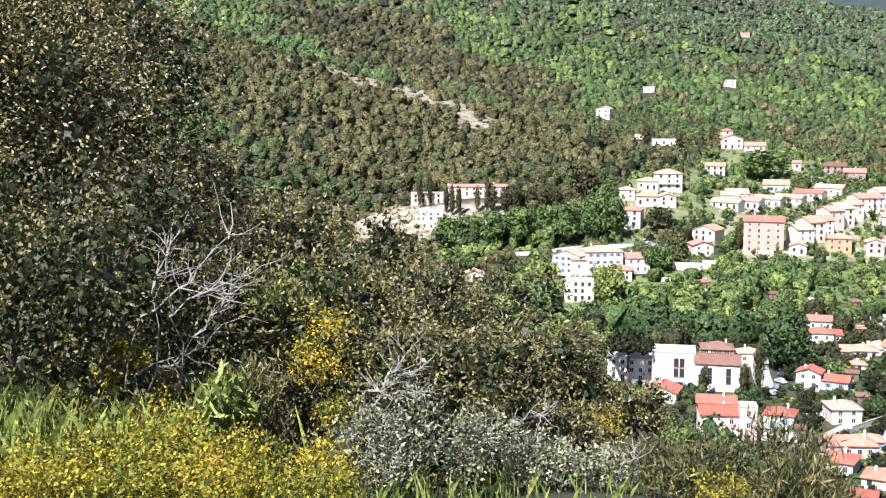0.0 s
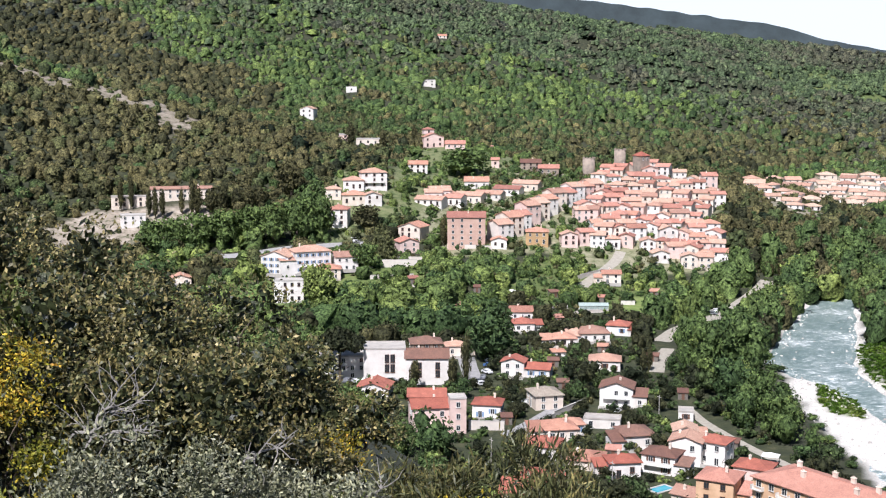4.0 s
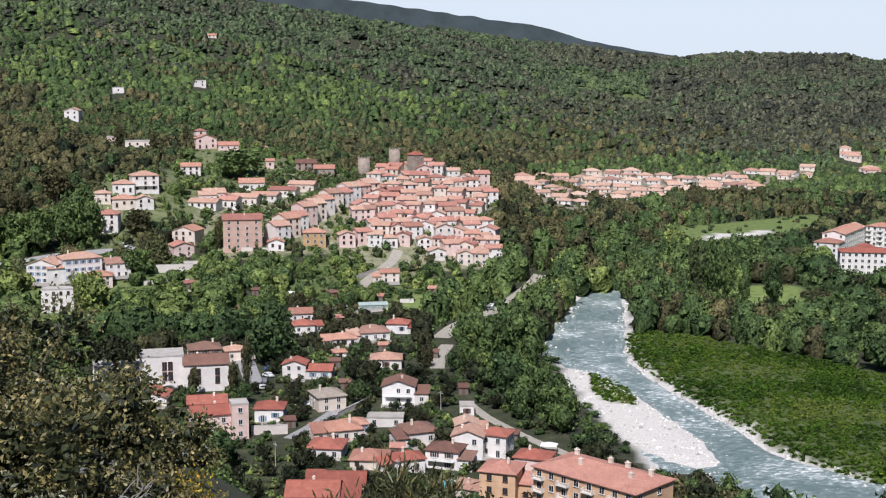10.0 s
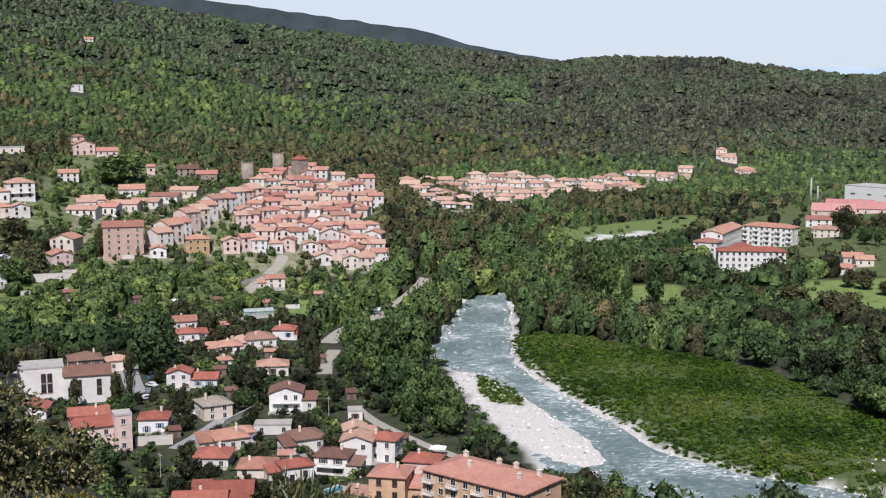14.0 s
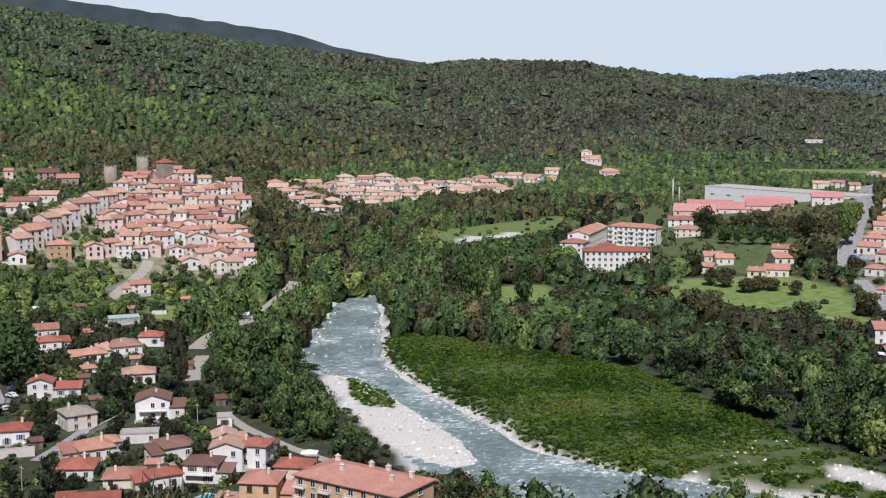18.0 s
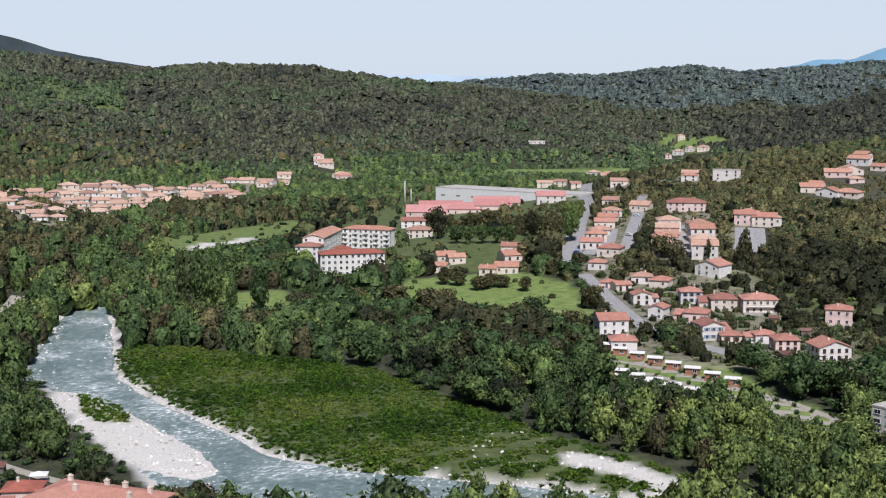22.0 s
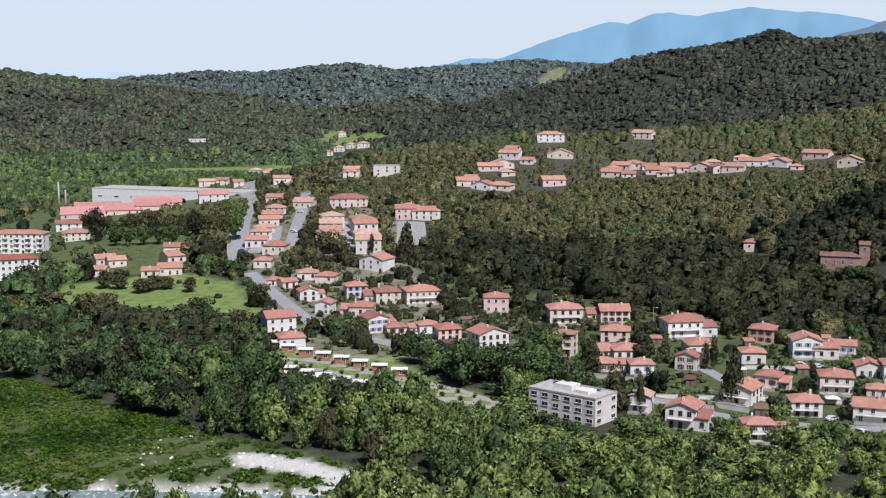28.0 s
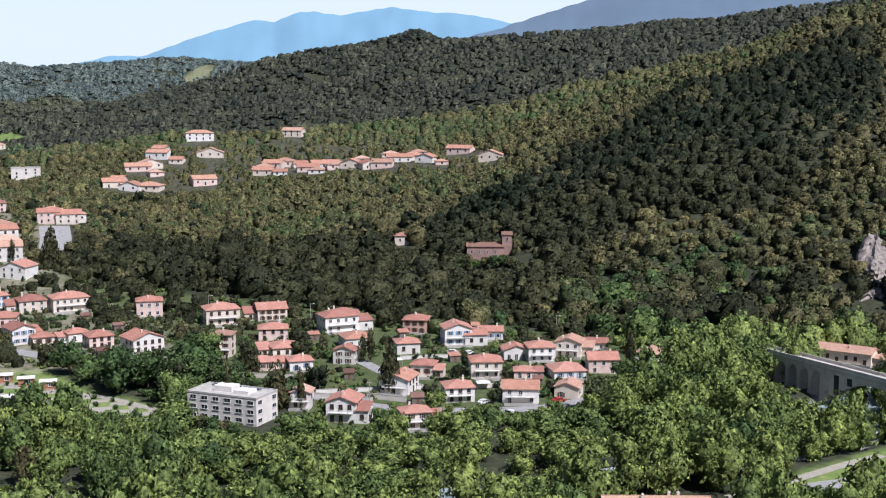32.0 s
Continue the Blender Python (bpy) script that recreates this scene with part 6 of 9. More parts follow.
roof_stacks(ob, [(-9, 2.5, 13.2), (-4, -2.5, 13.2), (0, 3, 13.0), (5, 2.5, 13.2), (9.5, -2.5, 13.0), (11, 2.8, 12.8)])
house(118.5, 256, 8.5, 9, 8.5, -40, "A", "T", "h", 2, where="beside the long apartment building")

# apartment court beyond the park
long_block((415.5, 497), (443.5, 478.5), 11, 11.8, "W", "R", "h", "white apartment building with red roof beside the park", 4, 3.0)
long_block((438.5, 495.5), (451.5, 514.5), 9, 10.8, "W", "R", "g", "white middle wing of the apartment court with red roof", 4, 4.5)
long_block((441, 529), (450.5, 535.8), 13, 10.8, "W", "O", "h", "lower white end of the long apartment wing with tiled roof", 4, 4.0)
long_block((450.8, 536), (487, 562), 12, 14.2, "W", "O", "g", "long white apartment wing with pale red roof", 5, 4.0)
long_block((488.5, 563), (501.5, 536.5), 11, 14.4, "W", "O", "h", "white five-storey apartment wing with red roof and loggias", 5, 3.0, True)

# works: long hall, sheds, two stacks
hall = long_block((756, 749), (777, 612), 30, 13.5, "M", "R", "t", "long white factory hall with flat roof behind red-roofed sheds", 1, 14.0, name="factory_hall", win=(4.0, 0.9))
for i, (x, y, w, d, h) in enumerate([(668, 672, 30, 24, 3.5), (690, 655, 28, 22, 3.5), (707, 640, 26, 22, 4), (704, 692, 34, 20, 4), (728, 655, 36, 22, 4.5), (742, 612, 22, 16, 6)]):
    house(x, y, w, d, h, -47, "P" if i < 5 else "W", "K", "g", 0, where="of the factory below the long hall", name="factory_shed")
for x, y, h in ((712, 741, 21), (722, 744, 14)):
    ob = thing("factory_stack", x, y, 0, 0, "slim pale metal stack beside the factory", "chimney stack")
    part("shaft", Shape().tube(0, 0, -1, h, 0.75, 0.6, 12).mesh("shaft", concrete, True), ob)
    part("rim", Shape().tube(0, 0, h, h + 0.5, 0.75, 0.75, 12).mesh("rim", paint_white), ob)
long_block((553.3, 497.4), (559.5, 472.8), 14, 5.0, "W", "R", "t", "low white flat-roofed hall beside the road", 1, 4.0, name="hall", win=(2.4, 1.6), deck=paint_white)
long_block((580.5, 495.7), (591.6, 476.8), 16, 8.0, "W", "R", "t", "white flat-roofed gymnasium beside the road", 1, 5.0, name="hall", win=(2.4, 1.2), deck=paint_white)

# grey-beige block by the river
ob = long_block((331.8, 158.7), (327.5, 135.8), 11.5, 7.9, "G", "R", "t", "grey-beige flat-roofed block of three storeys by the river", 3, 3.5, name="apartment_block", win=(2.0, 1.1))
roof = [c for c in ob.children if c.name.startswith("roof")][0]
part("roof_hut", Shape().box(-5, -2, 8.08, 1, 2.5, 9.7).box(2, -2.5, 8.08, 7, 2, 9.0).mesh("roof_hut", WALLS["W"]), ob)
for i in range(5):
    part("solar_panel", Shape().box(-9 + i * 3.4, 2.8, 8.3, -6.2 + i * 3.4, 4.2, 8.5).mesh("solar_panel", plain("panel_blue", (0.1, 0.13, 0.18), 0.2)), ob)
part("aerial", Shape().tube(-7, 0, 8.0, 12.0, 0.06, 0.04, 6).mesh("aerial", concrete), ob)


# ---- towers of the old village ----
def tower(x, y, r, h, label, square=False, roofed=False):
    ob = thing("tower", x, y, float(ground_height(x, y)), 20, label, "tower")
    HOUSES.append((x, y, r))
    s = Shape()
    if square:
        s.box(-r, -r, -4, r, r, h)
    else:
        s.tube(0, 0, -4, h, r, r * 0.95, 20)
    part("wall", s.mesh("wall", WALLS["S"], not square), ob)
    c = Shape()
    if roofed:
        c.slab([(-r - 0.4, -r - 0.4, h), (r + 0.4, -r - 0.4, h), (0, 0, h + r * 0.7)], 0.2).slab([(r + 0.4, -r - 0.4, h), (r + 0.4, r + 0.4, h), (0, 0, h + r * 0.7)], 0.2)
        c.slab([(r + 0.4, r + 0.4, h), (-r - 0.4, r + 0.4, h), (0, 0, h + r * 0.7)], 0.2).slab([(-r - 0.4, r + 0.4, h), (-r - 0.4, -r - 0.4, h), (0, 0, h + r * 0.7)], 0.2)
        part("roof", c.mesh("roof", ROOFS["R"]), ob)
        for k in (-1, 1):
            add_window(ob, (k * r * 0.4, -r, h - 2), 0, 0.8, 1.6)
    else:
        for i in range(10):
            a = i * 0.628
            c.box(r * 0.9 * math.cos(a) - 0.4, r * 0.9 * math.sin(a) - 0.4, h - 0.1, r * 0.9 * math.cos(a) + 0.4, r * 0.9 * math.sin(a) + 0.4, h + 0.35 + 0.5 * (i % 3 == 0))
        part("parapet", c.mesh("parapet", WALLS["S"]), ob)


tower(249, 738, 3.9, 13.5, "round old stone tower among the village roofs")
tower(279, 765, 3.8, 14.0, "round old stone tower above the village roofs")
tower(277, 722, 3.6, 15.5, "square church tower of brown stone with tiled roof", True, True)

# ---- chapel on the wooded slope ----
cz = float(ground_height(628, 128))
ob = thing("chapel", 632, 130, cz, -78, "old brick-brown chapel with bell tower on the wooded slope", "chapel")
HOUSES.append((632, 130, 12))
part("wall", body_shape("g", 19, 9, 7.0).mesh("wall", WALLS["D"]), ob)
part("roof", roof_shape("g", 19, 9, 7.0).mesh("roof", ROOFS["B"]), ob)
t = part("tower", Shape().box(8.5, -3.2, -3, 13.5, 2.2, 13.0).mesh("tower", WALLS["D"]), ob)
part("tower_roof", Shape().slab([(8.1, -3.6, 13), (13.9, -3.6, 13), (13.9, 2.6, 14.2), (8.1, 2.6, 14.2)], 0.2).mesh("tower_roof", ROOFS["B"]), ob)
for k in range(4):
    add_window(ob, (-7 + k * 4, -4.5, 4.2), 0, 0.8, 1.8)
add_window(ob, (11, -3.2, 10.8), 0, 1.0, 1.8)


# ---- viaduct ----
def viaduct():
    ax, ay, bx, by = 426.0, -4.0, 332.0, -90.0
    L = math.hypot(bx - ax, by - ay)
    ob = thing("viaduct", ax, ay, 0, math.degrees(math.atan2(by - ay, bx - ax)), "grey stone railway viaduct with small arches and one great arch", "viaduct")
    for k in (0.05, 0.13, 0.21, 0.29, 0.37):
        HOUSES.append((ax + (bx - ax) * k, ay + (by - ay) * k, 2.5))
    stone_wall = plaster("viaduct_stone", (0.62, 0.58, 0.53), (0.42, 0.39, 0.35), 2.0)
    part("deck", Shape().box(-4, -2.6, 8.6, L, 2.6, 9.6).mesh("deck", stone_wall), ob)
    for y in (-2.75, 2.45):
        part("parapet", Shape().box(-4, y, 9.6, L, y + 0.3, 10.6).mesh("parapet", stone_wall), ob)
        part("cornice", Shape().box(-4, y - 0.12, 9.4, L, y + 0.42, 9.62).mesh("cornice", WALLS["G"]), ob)

    def arch(x0, x1, spring, rise):
        s = Shape()
        n = 12
        pts = [(x0 + (x1 - x0) * i / n, spring + rise * math.sin(math.pi * i / n) ** 0.75) for i in range(n + 1)]
        for xa, za in pts:
            s.v += [(xa, -2.3, za), (xa, -2.3, 8.6), (xa, 2.3, za), (xa, 2.3, 8.6)]
        for k in range(0, 4 * n, 4):
            s.f += [(k, k + 4, k + 5, k + 1), (k + 6, k + 2, k + 3, k + 7), (k, k + 2, k + 6, k + 4)]
        part("arch", s.mesh("arch", stone_wall), ob)

    x = 0.0
    for i in range(7):
        part("pier", Shape().box(x - 0.7, -2.4, -6, x + 0.7, 2.4, 8.6).box(x - 0.85, -2.55, -6, x + 0.85, 2.55, 0.6).mesh("pier", stone_wall), ob)
        if i < 6:
            arch(x + 0.7, x + 4.3, 5.6, 2.0)
        x += 5.0
    part("pier", Shape().box(x - 5.7, -2.6, -8, x - 2.6, 2.6, 8.6).mesh("pier", stone_wall), ob)
    x0 = x - 2.6
    arch(x0, x0 + 36, -2.0, 9.0)
    part("pier", Shape().box(x0 + 36, -2.6, -8, x0 + 39, 2.6, 8.6).mesh("pier", stone_wall), ob)
    # thin dark plates on the stone in place of open, shaded spandrels
    for i in range(7):
        xx = x0 + 2.5 + i * 5.2
        zz = -2 + 9 * math.sin(math.pi * (xx - x0) / 36) ** 0.75
        if zz < 5.5:
            part("spandrel_opening", Shape().box(xx, -2.34, zz + 0.9, xx + 2.0, -2.3, 7.6).mesh("spandrel_opening", glass_dark), ob)


viaduct()

# ---- footbridge over the far river ----
ob = thing("footbridge", 362, 622, 1.2, -50, "thin grey footbridge over the river among trees", "bridge")
part("deck", Shape().box(-19, -1, 0, 19, 1, 0.35).mesh("deck", concrete), ob)
for y in (-1, 0.95):
    part("railing", Shape().box(-19, y, 0.95, 19, y + 0.05, 1.05).box(-19, y, 0.35, -18.9, y + 0.05, 0.95).box(18.9, y, 0.35, 19, y + 0.05, 0.95).mesh("railing", concrete), ob)

# ---- holiday cabins in the camp ----
cabin_wall, cabin_roof = plain("cabin_boards", (0.35, 0.17, 0.1), 0.8, 0, 3.0), plain("cabin_awning", (0.78, 0.76, 0.72), 0.6)


def cabin(x, y, turn):
    ob = thing("cabin", x, y, float(ground_height(x, y)), turn, "small holiday cabin with pale roof and brown boards", "cabin", "cabins of the camp")
    part("wall", Shape().box(-2.4, -1.4, -0.3, 2.4, 1.8, 2.3).mesh("wall", cabin_wall), ob)
    part("roof", Shape().slab([(-2.8, -1.9, 2.35), (2.8, -1.9, 2.35), (2.8, 0.2, 2.9), (-2.8, 0.2, 2.9)], 0.1).slab([(-2.8, 0.2, 2.9), (2.8, 0.2, 2.9), (2.8, 2.1, 2.4), (-2.8, 2.1, 2.4)], 0.1).mesh("roof", cabin_roof), ob)
    part("deck", Shape().box(-2.4, -3.2, -0.3, 2.4, -1.4, 0.25).mesh("deck", cabin_wall), ob)
    add_window(ob, (0.8, -1.4, 1.3), 0, 1.3, 1.2)


for i in range(8):
    cabin(371 - 2.2 * i, 282 - 9.2 * i, -63)
for i in range(6):
    cabin(340 - 1.5 * i, 252 - 8.2 * i, -60)
    if i < 3:
        cabin(334 - 1.5 * i, 246 - 9.0 * i, -60)

# ---- far mountains ----
def far_range(name, crest, r, depth, color, seed):
    """A far range with blue haze in its colour: crest given by degrees clockwise and degrees above the horizon."""
    az = np.linspace(crest[0][0], crest[-1][0], 150)
    el = np.interp(az, [c[0] for c in crest], [c[1] for c in crest]) + 0.035 * waves(az * 40, az * 9, 45, seed)
    rows, V = 14, []
    for k in range(rows):
        f = k / (rows - 1)
        rr = r - depth * f + 60 * waves(az * 30 + 50 * f, az * 5 + 200 * f, 55, seed + 1) * f
        top = EYE + r * np.tan(np.radians(el))
        z = top * (1 - f) ** 1.15 - 40 * f
        V.append(np.stack([rr * np.sin(np.radians(az)), rr * np.cos(np.radians(az)), z], -1))
    V = np.stack(V, 1).reshape(-1, 3)
    i, j = np.meshgrid(np.arange(149), np.arange(rows - 1), indexing="ij")
    q = np.stack([i * rows + j, (i + 1) * rows + j, (i + 1) * rows + j + 1, i * rows + j + 1], -1).reshape(-1, 4)
    m, ns, ls, b = nodes_of(name + "_haze")
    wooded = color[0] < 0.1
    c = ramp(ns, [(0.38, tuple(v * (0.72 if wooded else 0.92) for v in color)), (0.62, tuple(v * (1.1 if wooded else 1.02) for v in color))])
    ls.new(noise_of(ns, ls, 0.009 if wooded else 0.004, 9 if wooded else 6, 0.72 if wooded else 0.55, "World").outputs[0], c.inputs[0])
    # emission adds the pale glow of the haze to the blue colour
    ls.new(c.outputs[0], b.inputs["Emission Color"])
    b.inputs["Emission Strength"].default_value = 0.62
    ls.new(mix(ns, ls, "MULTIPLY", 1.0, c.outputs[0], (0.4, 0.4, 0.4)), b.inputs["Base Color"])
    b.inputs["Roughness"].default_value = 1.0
    tagged(new(name, mesh_np(name, V, q, m, True)), "hazy blue mountains and plain on the horizon, haze in the colour", "backdrop", kind="structure")


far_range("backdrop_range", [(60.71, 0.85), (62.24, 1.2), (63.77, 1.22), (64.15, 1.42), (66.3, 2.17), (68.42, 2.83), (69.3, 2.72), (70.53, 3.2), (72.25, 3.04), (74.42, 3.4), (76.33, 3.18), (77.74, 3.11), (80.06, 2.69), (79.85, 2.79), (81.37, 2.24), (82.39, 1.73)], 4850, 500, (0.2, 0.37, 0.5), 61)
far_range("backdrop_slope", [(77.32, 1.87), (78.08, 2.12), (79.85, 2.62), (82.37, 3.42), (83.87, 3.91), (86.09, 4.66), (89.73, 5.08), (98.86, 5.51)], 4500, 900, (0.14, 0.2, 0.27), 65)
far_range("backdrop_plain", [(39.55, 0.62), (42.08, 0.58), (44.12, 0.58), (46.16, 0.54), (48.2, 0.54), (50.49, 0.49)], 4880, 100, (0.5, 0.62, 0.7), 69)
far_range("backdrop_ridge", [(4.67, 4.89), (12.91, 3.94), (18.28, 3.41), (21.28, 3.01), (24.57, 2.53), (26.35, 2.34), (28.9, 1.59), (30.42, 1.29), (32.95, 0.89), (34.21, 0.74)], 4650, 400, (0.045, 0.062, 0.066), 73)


# ---- cars ----
CAR_MESHES = {}


def car(x, y, turn, paint, shade):
    if "body" not in CAR_MESHES:
        b = Shape()
        prof = [(-2.1, 0.35), (-2.15, 0.75), (-1.3, 0.92), (-0.75, 1.42), (0.9, 1.45), (1.6, 0.98), (2.1, 0.85), (2.12, 0.35)]
        n = len(prof)
        b.v += [(px, -0.85, pz) for px, pz in prof] + [(px, 0.85, pz) for px, pz in prof]
        b.f += [tuple(range(n)), tuple(range(2 * n - 1, n - 1, -1))] + [(i, i + n, (i + 1) % n + n, (i + 1) % n) for i in range(n)]
        CAR_MESHES["body"] = b
        CAR_MESHES["glass"] = Shape().slab([(-1.0, -0.87, 1.3), (1.2, -0.87, 1.3), (1.2, 0.87, 1.3), (-1.0, 0.87, 1.3)], 0.34).mesh("side_glass", glass_dark)
        w = Shape()
        for i in range(12):
            a = 6.283 * i / 12
            w.v += [(0.32 * math.cos(a), -0.1, 0.32 * math.sin(a)), (0.32 * math.cos(a), 0.1, 0.32 * math.sin(a))]
        w.f += [(2 * i, 2 * i + 1, (2 * i + 3) % 24, (2 * i + 2) % 24) for i in range(12)] + [tuple(range(0, 24, 2)), tuple(range(23, 0, -2))]
        CAR_MESHES["wheel"] = w.mesh("wheel", plain("tyre", (0.02, 0.02, 0.02), 0.9))
    ob = thing("car", x, y, float(ground_height(x, y)) + 0.14, turn, f"parked {shade} car on the street", "car", "parked cars")
    part("body", CAR_MESHES["body"].mesh("body", paint), ob)
    part("side_glass", CAR_MESHES["glass"], ob)
    for wx in (-1.3, 1.3):
        for wy in (-0.8, 0.8):
            part("wheel", CAR_MESHES["wheel"], ob, at=(wx, wy, 0.32))


car_paints = [(plain("car_white", (0.75, 0.75, 0.75), 0.3, 0, 1), "white"), (plain("car_grey", (0.25, 0.26, 0.28), 0.3, 0.3, 1), "grey"), (plain("car_blue", (0.06, 0.14, 0.35), 0.3, 0, 1), "blue"), (plain("car_red", (0.45, 0.03, 0.03), 0.3, 0, 1), "red")]
for i, (x, y) in enumerate([(93.3, 380.4), (96.3, 388.7), (99.3, 395.9), (102.4, 405.0), (58.8, 393.7), (61.9, 391.0), (66.3, 390.8), (84.8, 600.8), (368.3, 122.7), (374.9, 56.2), (368.5, 53.6), (356.6, 67.8), (348.2, 90.6), (435.2, 97.1), (123.6, 339.4)]):
    car(x, y, 20 + (i * 47) % 160, *car_paints[(0, 1, 0, 2, 0, 0, 1, 0, 0, 3, 1, 0, 1, 0, 0)[i]])


# ---- street lamps and poles ----
def lamp(x, y, high, pole_only=False):
    ob = thing("utility_pole" if pole_only else "street_lamp", x, y, float(ground_height(x, y)), -70, "grey wooden utility pole beside the houses" if pole_only else "slim grey street lamp on a tall pole", "pole" if pole_only else "street lamp")
    part("pole", Shape().tube(0, 0, -0.5, high, 0.14, 0.08, 8).mesh("pole", concrete), ob)
    if not pole_only:
        part("arm", Shape().box(0, -0.05, high - 0.1, 1.3, 0.05, high).mesh("arm", concrete), ob)
        part("lamp_head", Shape().box(1.1, -0.14, high - 0.12, 1.8, 0.14, high + 0.08).mesh("lamp_head", paint_white), ob)
    else:
        part("crossarm", Shape().box(-0.8, -0.06, high - 0.7, 0.8, 0.06, high - 0.55).mesh("crossarm", concrete), ob)


lamp(470.8, 190.2, 8.5)
lamp(475.5, 170.9, 8.5)
lamp(470.3, 70.4, 9)
lamp(482.2, 217.9, 8.5)
lamp(133.6, 330.4, 7.5, True)
lamp(76.4, 300.1, 7, True)
lamp(99.9, 275.5, 7, True)
lamp(356.8, 111.1, 8, True)
lamp(389.1, 170.2, 7, True)
lamp(483.2, 316.6, 8, True)


# ---- terrace and garden walls ----
def wall_run(a, b, high, thick=0.35, mat=None, label="grey stone terrace wall between the gardens"):
    w = math.hypot(b[0] - a[0], b[1] - a[1])
    z = min(float(ground_height(*a)), float(ground_height(*b)))
    ob = thing("garden_wall", a[0], a[1], z, math.degrees(math.atan2(b[1] - a[1], b[0] - a[0])), label, "wall")
    part("masonry", Shape().box(0, -thick / 2, -1.5, w, thick / 2, high).mesh("masonry", mat or WALLS["G"]), ob)
    part("coping", Shape().box(-0.05, -thick / 2 - 0.06, high, w + 0.05, thick / 2 + 0.06, high + 0.1).mesh("coping", concrete), ob)


wall_run((78.0, 332.0), (87.6, 329.4), 2.6)
wall_run((94.8, 569.8), (110.4, 564.2), 2.5)
wall_run((127.8, 589.6), (147.0, 578.3), 2.5)
wall_run((82.9, 543.6), (102.5, 543.9), 1.8)
wall_run((151.0, 484.5), (171.6, 487.5), 1.2)
wall_run((176.3, 460.3), (193.3, 466.1), 1.3)
wall_run((383.3, 176.8), (384.8, 145.5), 1.5)
wall_run((364.7, 138.3), (362.2, 111.8), 1.4)
wall_run((383.7, 88.1), (391.4, 74.9), 1.3)
wall_run((366.5, 114.8), (364.5, 101.7), 1.6)
wall_run((105.3, 340.1), (117.9, 351.5), 1.6)
wall_run((89.4, 322.9), (105.0, 338.9), 1.4)
wall_run((362.0, 315.6), (371.9, 293.0), 1.6)
wall_run((401.2, 234.7), (389.8, 185.9), 1.4)


wall_run((176.6, 537.7), (205.4, 564.0), 2.4)
wall_run((83.9, 559.5), (106.6, 556.5), 3.6)
wall_run((152.0, 495.0), (158.5, 494.2), 1.6, mat=WALLS["W"], label="broken white wall in the kitchen gardens")
wall_run((184.0, 500.0), (190.0, 499.0), 1.8, mat=WALLS["W"], label="white garden wall beside the vegetable plots")
wall_run((198.3, 471.2), (205.0, 472.6), 1.1, mat=WALLS["W"], label="white forecourt wall beside the bank road")
wall_run((209.4, 475.4), (221.4, 485.2), 1.0, mat=WALLS["W"], label="white forecourt wall beside the bank road")
wall_run((110.2, 331.4), (120.5, 334.5), 1.5, mat=WALLS["W"])
wall_run((368.0, 132.0), (382.0, 100.0), 1.3, mat=WALLS["W"], label="white wall along the street of the riverside houses")
wall_run((394.7, 166.0), (404.0, 146.0), 1.4)
wall_run((421.6, 119.0), (430.0, 100.0), 1.3, mat=WALLS["W"], label="white wall between riverside gardens")
wall_run((120.0, 512.0), (140.0, 513.0), 1.6)
wall_run((96.0, 530.0), (118.0, 531.0), 1.4)


# ---- sheds, greenhouse, canopies and gateposts ----
board, canvas = plain("weathered_boards", (0.2, 0.175, 0.15), 0.85, 0.0, 3.0, 0.4), plain("pale_canvas", (0.78, 0.77, 0.74), 0.8, 0.0, 1.5, 0.12)
sheet = plain("greenish_sheet", (0.42, 0.5, 0.46), 0.35, 0.0, 1.5, 0.3)


def shed(x, y, turn, w=3.6, d=2.8, h=2.2, roof="O"):
    ob = thing("garden_shed", x, y, float(ground_height(x, y)), turn, "small board shed with tiled lean roof among the gardens", "shed", "garden sheds")
    HOUSES.append((x, y, 1.5))
    part("wall", Shape().box(-w / 2, -d / 2, -0.6, w / 2, d / 2, h).mesh("wall", board), ob)
    part("roof", roof_shape("s", w, d, h, 0.3).mesh("roof", ROOFS[roof]), ob)
    part("door", Shape().box(-0.45, -d / 2 - 0.05, 0, 0.45, -d / 2 + 0.01, 1.9).mesh("door", paint_brown), ob)


def canopy(x, y, turn, w=4.0, d=3.2):
    ob = thing("canopy", x, y, float(ground_height(x, y)), turn, "pale canvas canopy on four thin posts", "canopy", "garden canopies")
    for px in (-w / 2, w / 2):
        for py in (-d / 2, d / 2):
            part("post", Shape().tube(px, py, -0.3, 2.3, 0.06, 0.05, 6).mesh("post", concrete), ob)
    W, D = w / 2 + 0.2, d / 2 + 0.2
    s = Shape()
    for a, b in (((-W, -D), (W, -D)), ((W, -D), (W, D)), ((W, D), (-W, D)), ((-W, D), (-W, -D))):
        s.slab([(*a, 2.3), (*b, 2.3), (0, 0, 3.1)], 0.05)
    part("top", s.mesh("top", canvas), ob)


for x, y, turn in ((148, 473.3, -10), (126, 520, -20), (158, 512, 10), (112, 500, -5), (176, 505, -30), (205, 515, -25), (101, 536, 5), (66, 500, -10), (148, 420, -20), (160, 402, -30), (124, 402, -15), (86, 410, 0),
                   (109, 300, -25), (142, 300, -40), (90, 336, -10), (150, 352, -20), (118, 372, -12), (390, 128, -70), (424, 100, -60), (396, 66, -80), (460, 128, -60), (364, 98, -70), (448, 160, -60), (480, 104, -75),
                   (402, 224, -50), (460, 262, -50), (486, 300, -55), (446, 240, -45)):
    shed(x, y, turn, 3.0 + (x * 7 % 3) * 0.7, 2.6 + (y % 3) * 0.3, 2.2, "OTBP"[int(x + y) % 4])
